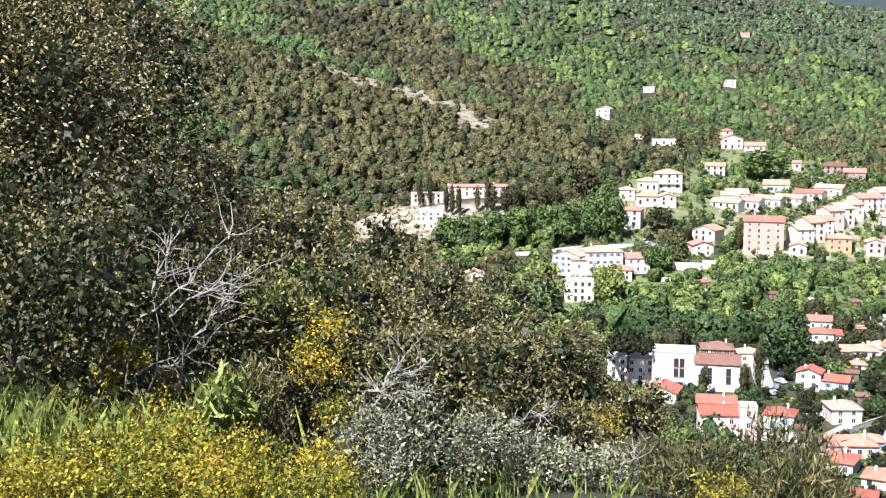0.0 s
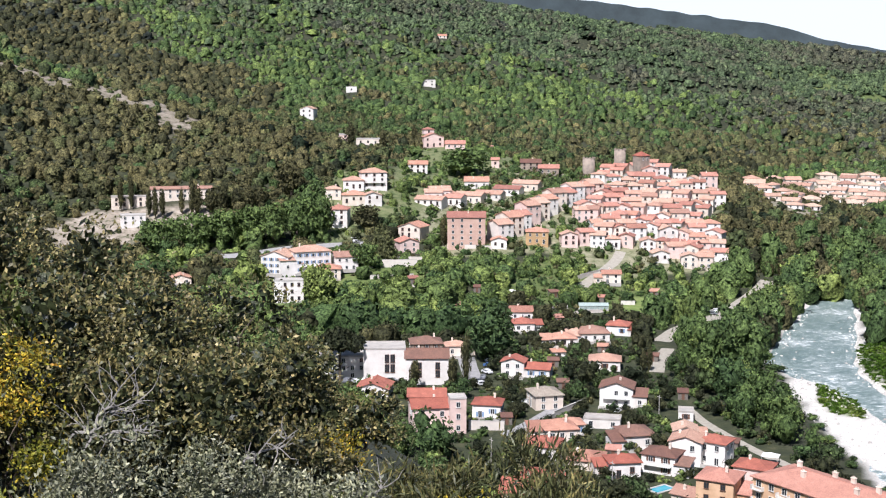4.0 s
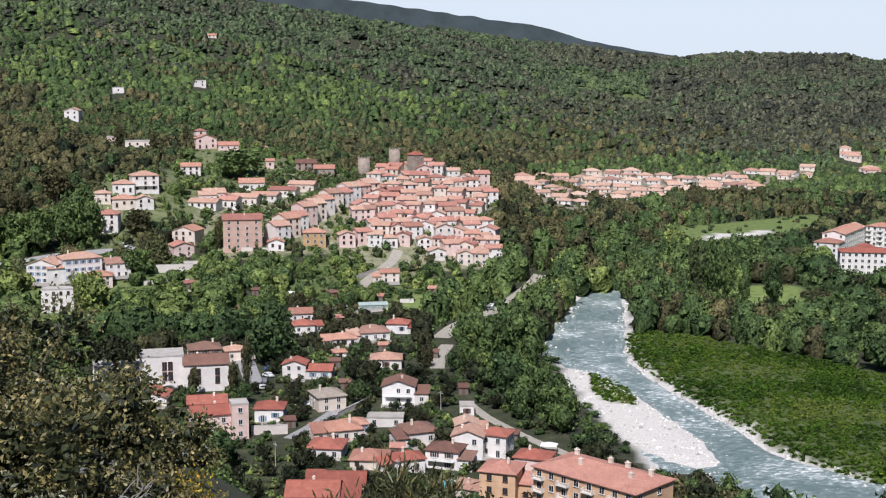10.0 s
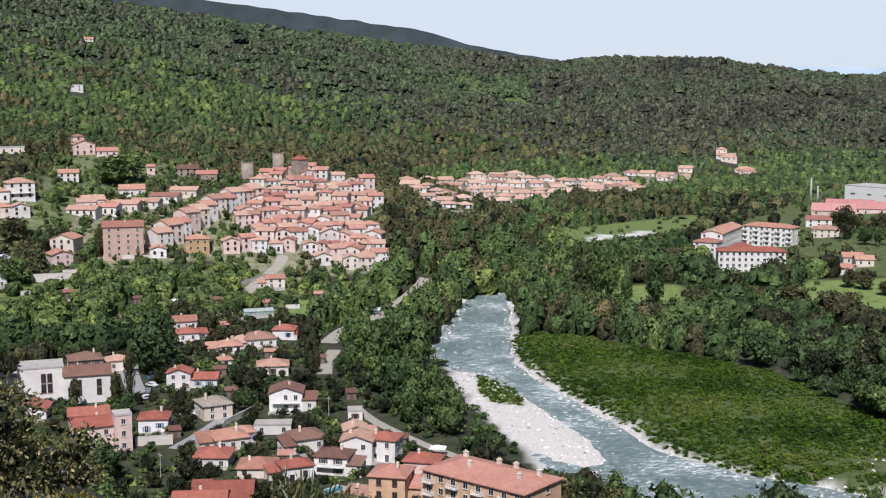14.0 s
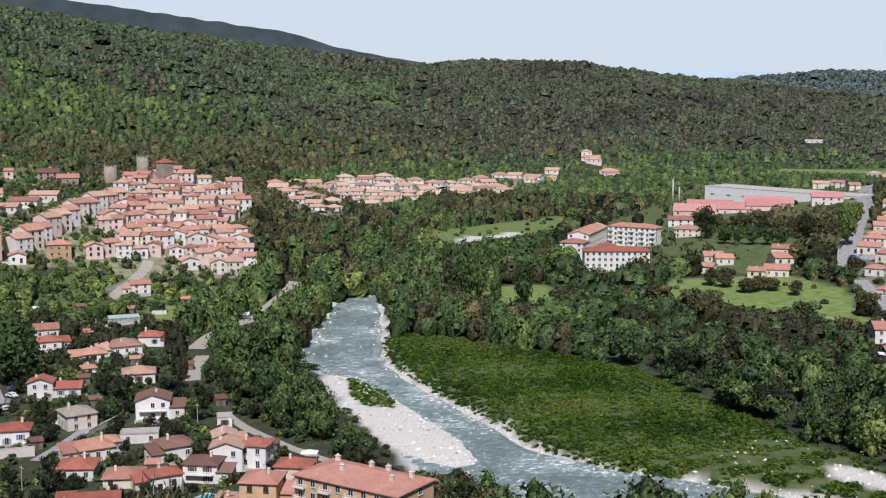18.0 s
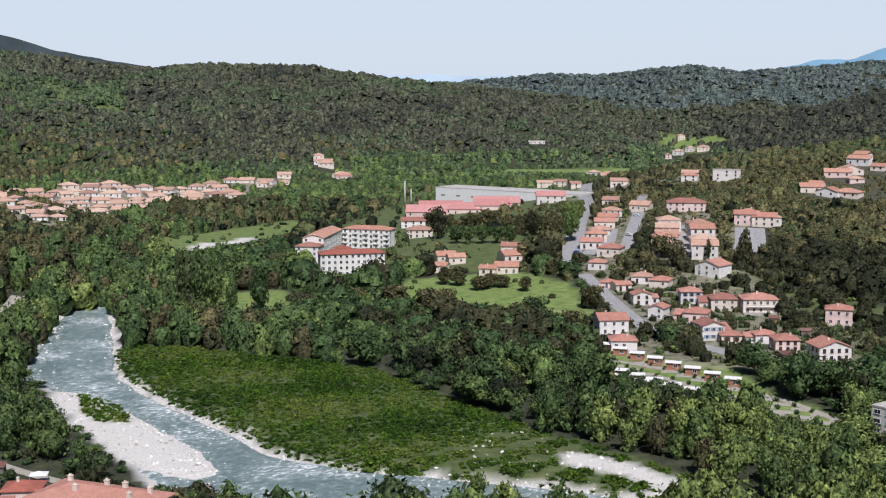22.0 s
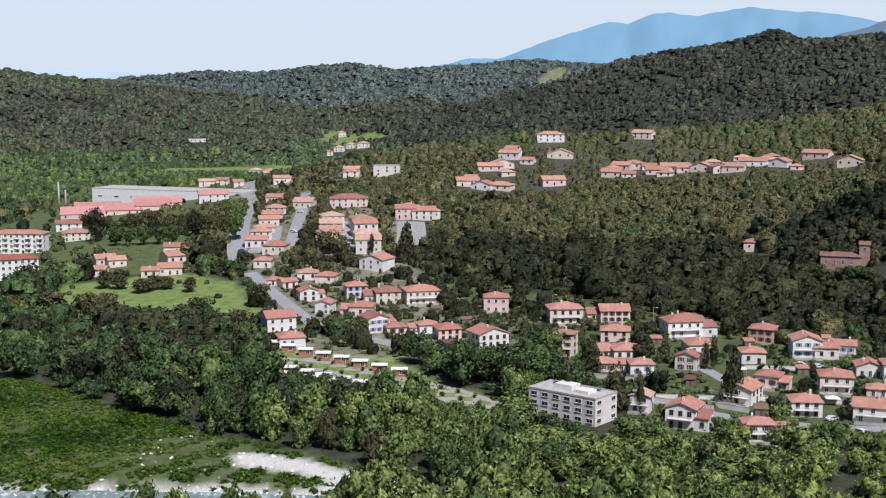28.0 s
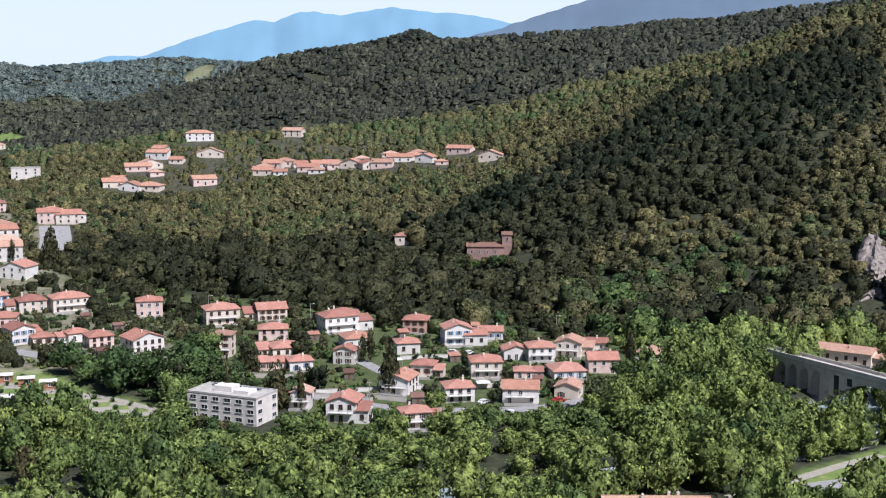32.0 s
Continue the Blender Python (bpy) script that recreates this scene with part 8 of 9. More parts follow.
def plant_woods():
    for r0, r1, step, seed, rk, tk in ((150, 440, 6.8, 3, ROUND_NEAR, TALL_NEAR), (440, 700, 6.6, 4, ROUND_MID, TALL_MID), (700, 1000, 6.6, 13, ROUND_FAR, ROUND_FAR)):
        x, y, d, r = scatter(r0, r1, step, seed)
        z = ground_height(x, y)
        ok = visible(x, y, z)
        x, y, z, d = x[ok], y[ok], z[ok], d[ok]
        river, _ = along(RIVER, x, y)
        town = np.zeros(len(x), bool)
        for zone in ("near_town", "village", "upper_village", "new_estate", "right_town", "riverside_houses", "works", "park", "camp", "villa_gardens", "garden_slope", "cemetery", "spur_houses"):
            town |= inside(zone, x, y)
        tall = (river < 75) & (z < 8) & ~town & (r.rand(len(x)) < 0.6)
        great = r.rand(len(x)) < 0.26 + 0.2 * waves(x, y, 45, 23)
        high = np.where(tall, r.uniform(9, 17, len(x)), np.where(z < 8, np.where(great, r.uniform(9.0, 15.0, len(x)), r.uniform(4.0, 9.0, len(x))), np.where(great, r.uniform(6.5, 9.5, len(x)), r.uniform(4.0, 7.0, len(x)))))
        high = np.where(town, np.where(great, r.uniform(5.5, 9.5, len(x)), r.uniform(2.5, 6.0, len(x))), high)
        wide = np.where(tall, high * r.uniform(0.75, 1.0, len(x)), np.maximum(high * r.uniform(0.95, 1.25, len(x)), 6.8))
        wide = np.where(town, high * r.uniform(0.9, 1.25, len(x)), wide)
        front = (x > 270) & (x < 372) & (y > 40) & (y < 165) & (z < 7)
        high = np.where(front, np.minimum(high, 8.5 + 2.5 * waves(x, y, 22, 21)), high)
        swell = np.where(town | front, 1.0, 1 + 0.3 * waves(x, y, 17, 24))
        high, wide = high * swell, wide * swell
        room = head_room(x, y)
        wide = np.where(room < high, np.maximum(wide * np.maximum(room / high, 0.45), 3.2), wide)
        high = np.minimum(high, room)
        tall &= high > 6
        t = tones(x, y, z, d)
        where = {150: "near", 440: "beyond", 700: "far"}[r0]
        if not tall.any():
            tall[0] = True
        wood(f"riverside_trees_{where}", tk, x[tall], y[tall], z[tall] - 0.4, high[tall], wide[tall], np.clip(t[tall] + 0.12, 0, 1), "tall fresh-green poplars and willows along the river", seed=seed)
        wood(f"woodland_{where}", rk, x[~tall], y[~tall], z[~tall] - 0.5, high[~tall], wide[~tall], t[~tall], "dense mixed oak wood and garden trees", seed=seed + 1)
    r = np.random.RandomState(9)
    k = 0.0047
    rr = np.exp(np.arange(math.log(1000), math.log(4450), k))
    aa = np.radians(np.arange(-24, 101, math.degrees(k)))
    a, d = np.meshgrid(aa, rr)
    a, d = (a + r.uniform(-0.9, 0.9, a.shape) * k).ravel(), (d * (1 + r.uniform(-0.9, 0.9, d.shape) * k)).ravel()
    x, y = d * np.sin(a), d * np.cos(a)
    z = ground_height(x, y)
    ok = visible(x, y, z) & (r.rand(len(x)) < growth(x, y, d, 4.0))
    x, y, z, d = x[ok], y[ok], z[ok], d[ok]
    wide = d * k * np.exp(r.normal(0.12, 0.34, len(x)))
    high = np.minimum(wide * r.uniform(0.65, 1.05, len(x)), r.uniform(7, 13, len(x)))
    room = head_room(x, y)
    wide = np.where(room < high, np.maximum(wide * np.maximum(room / high, 0.35), 2.0), wide)
    high = np.minimum(high, room)
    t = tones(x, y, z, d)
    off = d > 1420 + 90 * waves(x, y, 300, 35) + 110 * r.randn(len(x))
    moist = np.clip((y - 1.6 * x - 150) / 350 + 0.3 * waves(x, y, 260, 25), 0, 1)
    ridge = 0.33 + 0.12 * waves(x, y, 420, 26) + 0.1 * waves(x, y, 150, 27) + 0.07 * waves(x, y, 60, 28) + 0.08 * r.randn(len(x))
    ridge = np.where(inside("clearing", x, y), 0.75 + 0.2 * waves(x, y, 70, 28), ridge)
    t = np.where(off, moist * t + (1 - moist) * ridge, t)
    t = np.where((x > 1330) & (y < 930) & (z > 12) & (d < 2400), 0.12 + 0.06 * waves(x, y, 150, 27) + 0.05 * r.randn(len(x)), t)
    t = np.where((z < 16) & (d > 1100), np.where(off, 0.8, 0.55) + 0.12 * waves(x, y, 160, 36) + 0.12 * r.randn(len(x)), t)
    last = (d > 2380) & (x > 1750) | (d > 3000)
    for name, ok, words, mat in (("forest", ~off, "evergreen oak forest that covers the hills", leaves), ("forest_far", off & ~last, "grey-green oak forest on the far ridges, haze in its colour", hazed_leaves),
                                 ("forest_distant", last, "forest on the last hills, pale blue haze in its colour", hazed_last_leaves)):
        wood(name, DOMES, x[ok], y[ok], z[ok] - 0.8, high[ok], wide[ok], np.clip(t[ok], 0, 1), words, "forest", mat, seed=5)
    # low scrub under and between the oaks on the slopes
    x, y, d, r = scatter(440, 1000, 4.7, 15)
    z = ground_height(x, y)
    ok = (z > 10) & visible(x, y, z, 4.0)
    for zone in ("village", "upper_village", "spur_houses", "cemetery"):
        ok &= ~inside(zone, x, y)
    x, y, z, d = x[ok], y[ok], z[ok], d[ok]
    h = r.uniform(1.4, 3.4, len(x))
    wood("hillside_scrub", DOMES, x, y, z - 0.5, h, r.uniform(4.0, 6.5, len(x)), np.clip(tones(x, y, z, d) + 0.04, 0, 1), "low evergreen scrub between the oaks on the slopes", "scrub", seed=16)
    # hedges, fruit trees and garden shrubs between the houses
    x, y, d, r = scatter(150, 800, 4.0, 12)
    share = np.zeros(len(x))
    for zone, much in (("near_town", 0.75), ("villa_gardens", 0.6), ("garden_slope", 0.6), ("riverside_houses", 0.7), ("right_town", 0.6), ("upper_village", 0.7), ("village", 0.9), ("camp", 0.25), ("works", 0.35), ("far_meadow", 0.5)):
        share = np.where(inside(zone, x, y), much, share)
    ok = r.rand(len(x)) < share
    x, y, d = x[ok], y[ok], d[ok]
    h = r.uniform(1.2, 3.8, len(x)) * np.where(inside("village", x, y), 1.7, 1.0)
    z = ground_height(x, y)
    wood("garden_shrubs", BUSH_MID, x, y, z - 0.2, h, h * r.uniform(1.0, 1.6, len(x)), np.clip(0.5 + 0.2 * r.randn(len(x)), 0, 1), "hedges, shrubs and small fruit trees in the gardens", "shrubs", seed=11)
    # willow scrub on the shingle flat
    bx, by = np.meshgrid(np.arange(185, 300, 1.75), np.arange(150, 430, 1.75))
    bx, by = (bx + r.uniform(-1, 1, bx.shape)).ravel(), (by + r.uniform(-1, 1, by.shape)).ravel()
    ok = (inside("brush", bx, by) | inside("island", bx, by)) & ~inside("gravel_strip", bx, by) & (waves(bx, by, 11, 41) > np.where(by < 235, -0.15, -0.85))
    river, half = along(RIVER, bx, by)
    ok &= (river > half + 3) | inside("island", bx, by)
    bx, by = bx[ok], by[ok]
    h = r.uniform(0.7, 1.7, len(bx)) * (1 + 0.35 * waves(bx, by, 40, 42)) * (1 + 0.25 * waves(bx, by, 12, 48))
    wood("willow_scrub", BUSH_LOW, bx, by, ground_height(bx, by) - 0.2, h, np.maximum(h * r.uniform(1.5, 2.1, len(bx)), 2.2), np.clip(0.56 + 0.3 * waves(bx, by, 55, 43) + 0.16 * waves(bx, by, 14, 49) + 0.07 * r.randn(len(bx)), 0, 1), "low bright-green willow scrub on the river flat", "scrub", willow_leaves, seed=6)


plant_woods()


# ---- pitches of the camp: pale gravel pads, low hedges between ----
def pitch(x, y, turn, k):
    ob = thing("camping_pitch", x, y, float(ground_height(x, y)), turn, "pale gravel camping pitch with a low clipped hedge", "pitch", "pitches of the camp")
    part("pad", Shape().box(-2.6, -1.9, -0.3, 2.6, 1.9, 0.05).mesh("pad", pale_track), ob)
    v, t = CAMP_HEDGE
    part("hedge", set_tone(mesh_np("hedge", v * (1.5, 7.0, 1.3) + (3.6, 0, -0.1), t, leaves, True), np.full(len(v), 0.45 + 0.1 * (k % 3))), ob)


CAMP_HEDGE = crown(301, "bush", 90, 0.09, core=(5, 3))
for k in range(26):
    row, i = k % 2, k // 2
    x, y = (352 - 1.6 * i, 262 - 7.4 * i) if row else (361 - 1.9 * i, 258 - 7.2 * i)
    if inside("camp", np.array([x]), np.array([y]))[0]:
        pitch(x, y, -62 + 9 * math.sin(k * 2.1), k)


# ---- trees that stand out singly ----
TREE_MESHES = {}
TREE_WORDS = {"cypress": "slim dark green cypress", "umbrella": "dark umbrella pine with a wide flat crown", "cedar": "dark conifer with drooping tiers",
              "round": "leafy broad-crowned garden tree", "tall": "tall slender leafy tree"}


def trunk_shape(kind):
    s = Shape()
    top = {"cypress": 0.12, "umbrella": 0.72, "cedar": 0.3, "round": 0.45, "tall": 0.3}[kind]
    s.tube(0, 0, -0.06, top, 0.035, 0.022, 8)
    if kind in ("round", "umbrella", "tall"):
        for a in (0.3, 2.2, 4.3):
            n = len(s.v)
            z0, z1, out = top * 0.72, top + 0.12, 0.2
            for z, k, r in ((z0, 0.0, 0.018), (z1, out, 0.008)):
                s.v += [(k * math.cos(a) + r * math.cos(b), k * math.sin(a) + r * math.sin(b), z) for b in (0, 1.57, 3.14, 4.71)]
            s.f += [(n + i, n + (i + 1) % 4, n + 4 + (i + 1) % 4, n + 4 + i) for i in range(4)]
    return s


def tree(kind, x, y, high, wide, tone):
    variant = int(abs(x * 7 + y * 3)) % 2
    key = (kind, variant, round(tone, 1))
    if key not in TREE_MESHES:
        tufts = {"cypress": 420, "umbrella": 800, "cedar": 800, "round": 800, "tall": 800}[kind]
        v, q = crown(70 + variant * 5 + len(kind), kind, tufts, {"cypress": 0.06, "umbrella": 0.05, "cedar": 0.055, "round": 0.05, "tall": 0.045}[kind], core=(6, 3))
        span = 2 * np.percentile(np.hypot(v[:, 0], v[:, 1]), 97)
        v = v * (1 / span, 1 / span, 1)
        TREE_MESHES[key] = (trunk_shape(kind).mesh("trunk", bark), set_tone(mesh_np("crown", v, q, leaves), np.full(len(v), tone)))
    shade = "pale yellow-green" if tone > 0.85 else "fresh green" if tone > 0.55 else "deep green" if tone > 0.2 else "dark"
    ob = thing("tree", x, y, float(ground_height(x, y)), (x * 37) % 360, TREE_WORDS[kind] if kind in ("cypress", "umbrella", "cedar") else f"{shade} {TREE_WORDS[kind]}", "tree")
    ob.scale = (wide, wide, high)
    part("trunk", TREE_MESHES[key][0], ob)
    part("crown", TREE_MESHES[key][1], ob)
    return ob


tree("cypress", -27.5, 660.2, 14.9, 3.6, 0.1)
tree("cypress", -22.5, 661.4, 15.9, 3.6, 0.1)
tree("cypress", 7.8, 644.5, 18.7, 3.5, 0.1)
tree("cypress", -13.3, 650.2, 12.7, 3.5, 0.1)
tree("cypress", -10.3, 647.0, 14.4, 3.5, 0.1)
tree("cypress", -6.8, 646.5, 13.8, 3.5, 0.1)
tree("cypress", 2.9, 650.2, 11.8, 3.5, 0.1)
tree("cypress", 10.2, 646.6, 14.1, 7.0, 0.05)
tree("cypress", 17.4, 645.1, 12.0, 7.0, 0.05)
tree("cypress", 23.2, 644.9, 13.4, 7.0, 0.05)
tree("cypress", 30.5, 645.4, 10.8, 7.0, 0.05)
tree("cypress", 36.4, 646.7, 11.7, 7.0, 0.05)
tree("cypress", 42.4, 649.4, 9.1, 7.1, 0.05)
tree("cypress", 127.1, 594.9, 13.5, 3.9, 0.05)
tree("cypress", 88.2, 378.5, 15.9, 3.6, 0.05)
tree("cypress", 71.8, 379.6, 8.4, 3.9, 0.05)
tree("cypress", 84.1, 380.1, 9.0, 3.3, 0.05)
tree("cypress", 153.4, 388.8, 7.1, 2.7, 0.05)
tree("cypress", 151.0, 387.9, 6.9, 2.5, 0.05)
tree("cypress", 155.3, 819.4, 12.0, 4.5, 0.05)
tree("cypress", 112.4, 815.9, 15.6, 6.7, 0.05)
tree("cypress", 131.9, 804.7, 12.9, 5.1, 0.05)
tree("cypress", 68.5, 609.7, 12.5, 4.5, 0.05)
tree("cypress", 414.9, 127.8, 10.8, 3.2, 0.05)
tree("cypress", 414.2, 130.4, 8.8, 2.8, 0.05)
tree("cypress", 423.6, 38.7, 12.8, 3.9, 0.05)
tree("cypress", 349.0, 130.2, 11.3, 2.4, 0.05)
tree("cypress", 338.1, 148.8, 16.3, 1.7, 0.05)
tree("cypress", 540.8, 345.0, 10.2, 2.9, 0.05)
tree("umbrella", 50.3, 395.5, 17.4, 16.3, 0.03)
tree("cedar", 35.8, 423.0, 17.6, 9.8, 0.12)
tree("cedar", 92.5, 568.5, 18.1, 14.1, 0.3)
tree("cedar", 375.0, 109.9, 17.2, 8.0, 0.1)
tree("cedar", 347.3, 137.3, 14.8, 9.0, 0.12)
tree("cedar", 545.2, 326.7, 18.8, 10.4, 0.1)
tree("cedar", 387.0, 161.2, 9.7, 7.7, 0.1)
tree("round", 57.0, 512.0, 19.8, 16.5, 0.95)
tree("tall", 105.3, 413.8, 20.7, 18.7, 0.45)
tree("round", 170.2, 733.1, 17.7, 32.3, 0.68)
tree("round", 92.3, 617.3, 13.3, 15.6, 0.12)
tree("round", 82.3, 555.1, 12.8, 12.8, 0.7)
tree("round", -12.4, 607.1, 17.1, 17.1, 0.74)
tree("round", -0.8, 605.5, 17.9, 17.0, 0.74)
tree("round", 10.7, 603.6, 18.6, 17.0, 0.74)
tree("round", 22.1, 602.9, 19.4, 17.0, 0.74)
tree("round", 33.6, 602.7, 20.2, 17.0, 0.74)
tree("round", 45.0, 603.0, 21.1, 17.0, 0.74)
tree("round", 56.6, 604.2, 21.9, 17.1, 0.74)
tree("round", 68.2, 605.8, 22.8, 17.1, 0.74)
tree("tall", 66.1, 623.1, 22.7, 17.0, 0.6)
tree("round", 59.4, 659.7, 19.5, 18.0, 0.1)
tree("round", 391.3, 179.3, 13.9, 12.7, 0.66)
tree("round", 365.5, 43.1, 11.7, 10.6, 0.4)
tree("round", 429.8, 11.6, 13.3, 13.1, 0.97)
tree("round", 424.8, -4.2, 14.3, 11.0, 0.85)
tree("round", 390.7, 34.3, 10.4, 13.1, 0.74)
tree("round", 392.5, 26.5, 10.4, 13.1, 0.74)
tree("round", 394.3, 18.7, 10.4, 13.2, 0.74)
tree("round", 396.1, 10.9, 10.5, 13.2, 0.74)
tree("round", 397.8, 3.2, 10.5, 13.3, 0.74)
tree("round", 359.4, 194.3, 14.7, 13.2, 0.55)
tree("round", 361.3, 185.8, 13.8, 13.2, 0.55)
tree("round", 363.2, 177.4, 12.8, 13.1, 0.55)
tree("round", 365.2, 169.0, 11.8, 13.0, 0.55)
tree("tall", 316.6, 461.8, 26.9, 10.2, 0.6)
tree("tall", 334.6, 442.8, 19.5, 8.6, 0.5)
tree("tall", 312.3, 466.2, 25.6, 10.3, 0.4)
tree("tall", 317.1, 451.2, 23.9, 9.6, 0.68)
tree("round", 381.5, 406.4, 9.9, 13.7, 0.2)
tree("round", 376.7, 422.9, 7.0, 10.9, 0.25)
tree("round", 378.1, 380.2, 11.5, 13.7, 0.15)
tree("round", 386.0, 379.1, 9.4, 10.9, 0.2)
tree("round", 395.9, 337.1, 11.2, 11.9, 0.45)
tree("round", 385.7, 309.5, 10.4, 11.3, 0.2)
tree("round", 380.4, 331.5, 11.1, 11.6, 0.3)
tree("round", 432.7, 399.5, 6.7, 10.7, 0.25)
tree("round", 442.9, 396.1, 6.2, 9.7, 0.3)
tree("tall", 536.1, 530.9, 20.5, 12.3, 0.05)
tree("tall", 550.6, 467.6, 14.7, 11.1, 0.05)
tree("round", 552.7, 458.0, 12.0, 11.1, 0.05)
tree("cedar", 554.4, 481.7, 12.3, 8.7, 0.1)
tree("round", 522.8, 501.8, 11.2, 8.5, 0.55)
tree("round", 523.8, 492.4, 11.1, 8.5, 0.55)
tree("round", 525.0, 483.4, 11.0, 8.4, 0.55)
tree("round", 526.9, 475.2, 10.9, 8.4, 0.55)
tree("round", 528.9, 467.2, 10.9, 8.3, 0.55)
tree("round", 542.4, 433.4, 17.9, 10.1, 0.72)
tree("round", 574.3, 461.7, 17.3, 9.3, 0.75)
tree("round", 431.4, 333.3, 11.2, 10.0, 0.1)
tree("round", 362.3, 285.5, 9.5, 12.7, 0.15)
tree("round", 401.2, 274.5, 8.5, 11.2, 0.3)
tree("round", 398.4, 262.4, 8.8, 8.8, 0.35)
tree("round", 532.3, 367.4, 13.2, 12.9, 0.2)
tree("tall", 523.0, 351.0, 12.9, 11.4, 0.15)

# a row before the grey-beige block
for k in range(8):
    tree("round", 321.5 - 0.6 * k + 1.2 * math.sin(k * 2.3), 163.0 - 3.6 * k, 4.6 + 0.9 * math.sin(k * 1.7), 5.2, (0.3, 0.5, 0.2, 0.6)[k % 4])

# trees below the chapel
for k in range(7):
    tree("round", 616.5 + 1.5 * math.sin(k * 2.7), 141.0 - 4.6 * k, 6.5 + 1.2 * math.sin(k * 1.9), 6.6, (0.6, 0.3, 0.7, 0.2, 0.5)[k % 5])

# trees before the factory sheds and on the park lawn
tree("round", 594.4, 596.5, 9.6, 8.5, 0.05)
tree("round", 577.1, 571.6, 9.2, 11.0, 0.05)
tree("round", 578.1, 562.8, 9.1, 8.5, 0.05)
tree("round", 565.8, 542.4, 8.1, 9.9, 0.20)
tree("round", 588.7, 553.0, 9.2, 9.9, 0.20)
tree("round", 575.6, 535.9, 10.7, 9.5, 0.10)
tree("round", 584.6, 535.2, 11.8, 10.5, 0.20)
tree("round", 584.0, 527.7, 10.8, 8.9, 0.10)
tree("round", 572.0, 507.2, 9.7, 8.5, 0.20)
tree("round", 566.9, 495.7, 8.3, 9.4, 0.20)
tree("round", 569.9, 489.6, 10.8, 8.4, 0.10)
tree("round", 564.1, 479.2, 10.5, 9.3, 0.10)
tree("round", 568.4, 474.2, 9.3, 9.7, 0.20)
tree("round", 582.0, 479.2, 8.9, 10.3, 0.10)
tree("round", 566.7, 459.3, 9.2, 8.1, 0.20)
tree("round", 574.4, 459.7, 11.0, 9.5, 0.80)
tree("round", 589.0, 466.2, 11.0, 9.5, 0.80)
tree("round", 627.0, 494.8, 11.0, 9.5, 0.80)
tree("round", 383.7, 408.0, 8.2, 10.7, 0.15)
tree("round", 381.4, 426.2, 8.3, 10.9, 0.05)
tree("round", 354.5, 414.8, 7.3, 9.0, 0.05)
tree("round", 395.6, 387.7, 8.4, 9.2, 0.10)
tree("round", 388.0, 392.5, 8.2, 8.2, 0.10)
tree("round", 439.9, 400.6, 7.0, 9.3, 0.05)
tree("round", 431.9, 400.5, 7.1, 9.8, 0.05)
tree("round", 442.5, 381.6, 7.3, 8.0, 0.05)
tree("round", 392.8, 315.1, 7.6, 9.1, 0.15)
tree("round", 395.1, 338.0, 9.0, 9.7, 0.15)
tree("round", 432.5, 424.2, 9.0, 9.3, 0.05)
tree("round", 384.1, 337.7, 6.8, 8.2, 0.10)
tree("round", 433.7, 417.0, 6.9, 10.0, 0.05)
tree("round", 496.3, 392.1, 8.0, 9.6, 0.10)
tree("tall", 366.7, 516.1, 16, 6.5, 0.45)
tree("tall", 345.1, 506.8, 17, 6.5, 0.60)
tree("tall", 351.9, 532.0, 15, 6.5, 0.45)
tree("tall", 330.7, 495.1, 15, 6.5, 0.45)
tree("tall", 323.4, 448.7, 13, 6.5, 0.60)

# bright trees beside the viaduct and along the lower bank
tree("round", 415.6, 10.9, 11, 11, 1.0)
tree("round", 415.7, -4.0, 12, 10, 0.75)
tree("round", 393.1, -2.0, 9, 10, 0.9)
tree("round", 389.1, 15.9, 9, 10, 0.6)
tree("round", 385.0, 24.3, 9, 10, 0.5)
tree("round", 300.3, 44.5, 12, 9, 0.8)
tree("round", 313.1, 91.2, 11, 9, 0.9)
tree("round", 279.1, 113.2, 12, 10, 1.0)
tree("round", 290.7, 189.0, 9, 8, 1.0)
tree("round", 298.1, 156.9, 8, 8, 0.95)


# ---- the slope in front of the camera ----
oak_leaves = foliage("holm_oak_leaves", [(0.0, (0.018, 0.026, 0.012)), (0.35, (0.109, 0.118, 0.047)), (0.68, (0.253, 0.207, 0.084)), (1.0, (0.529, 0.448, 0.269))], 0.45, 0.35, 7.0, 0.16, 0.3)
yellow_leaves = foliage("yellow_spring_leaves", [(0.0, (0.11, 0.135, 0.022)), (0.35, (0.3, 0.28, 0.035)), (0.7, (0.56, 0.4, 0.04)), (1.0, (0.5, 0.23, 0.03))], 0.55, 0.3, 9.0, 0.3, 0.2)
silver_leaves = foliage("silver_grey_leaves", [(0.0, (0.08, 0.095, 0.05)), (0.5, (0.23, 0.235, 0.15)), (1.0, (0.46, 0.45, 0.33))], 0.5, 0.4, 9.0, 0.15, 0.2)
green_leaves = foliage("fresh_green_blades", [(0.0, (0.1, 0.15, 0.035)), (0.5, (0.2, 0.27, 0.06)), (1.0, (0.4, 0.42, 0.14))], 0.5, 0.4, 9.0, 0.3, 0.2)


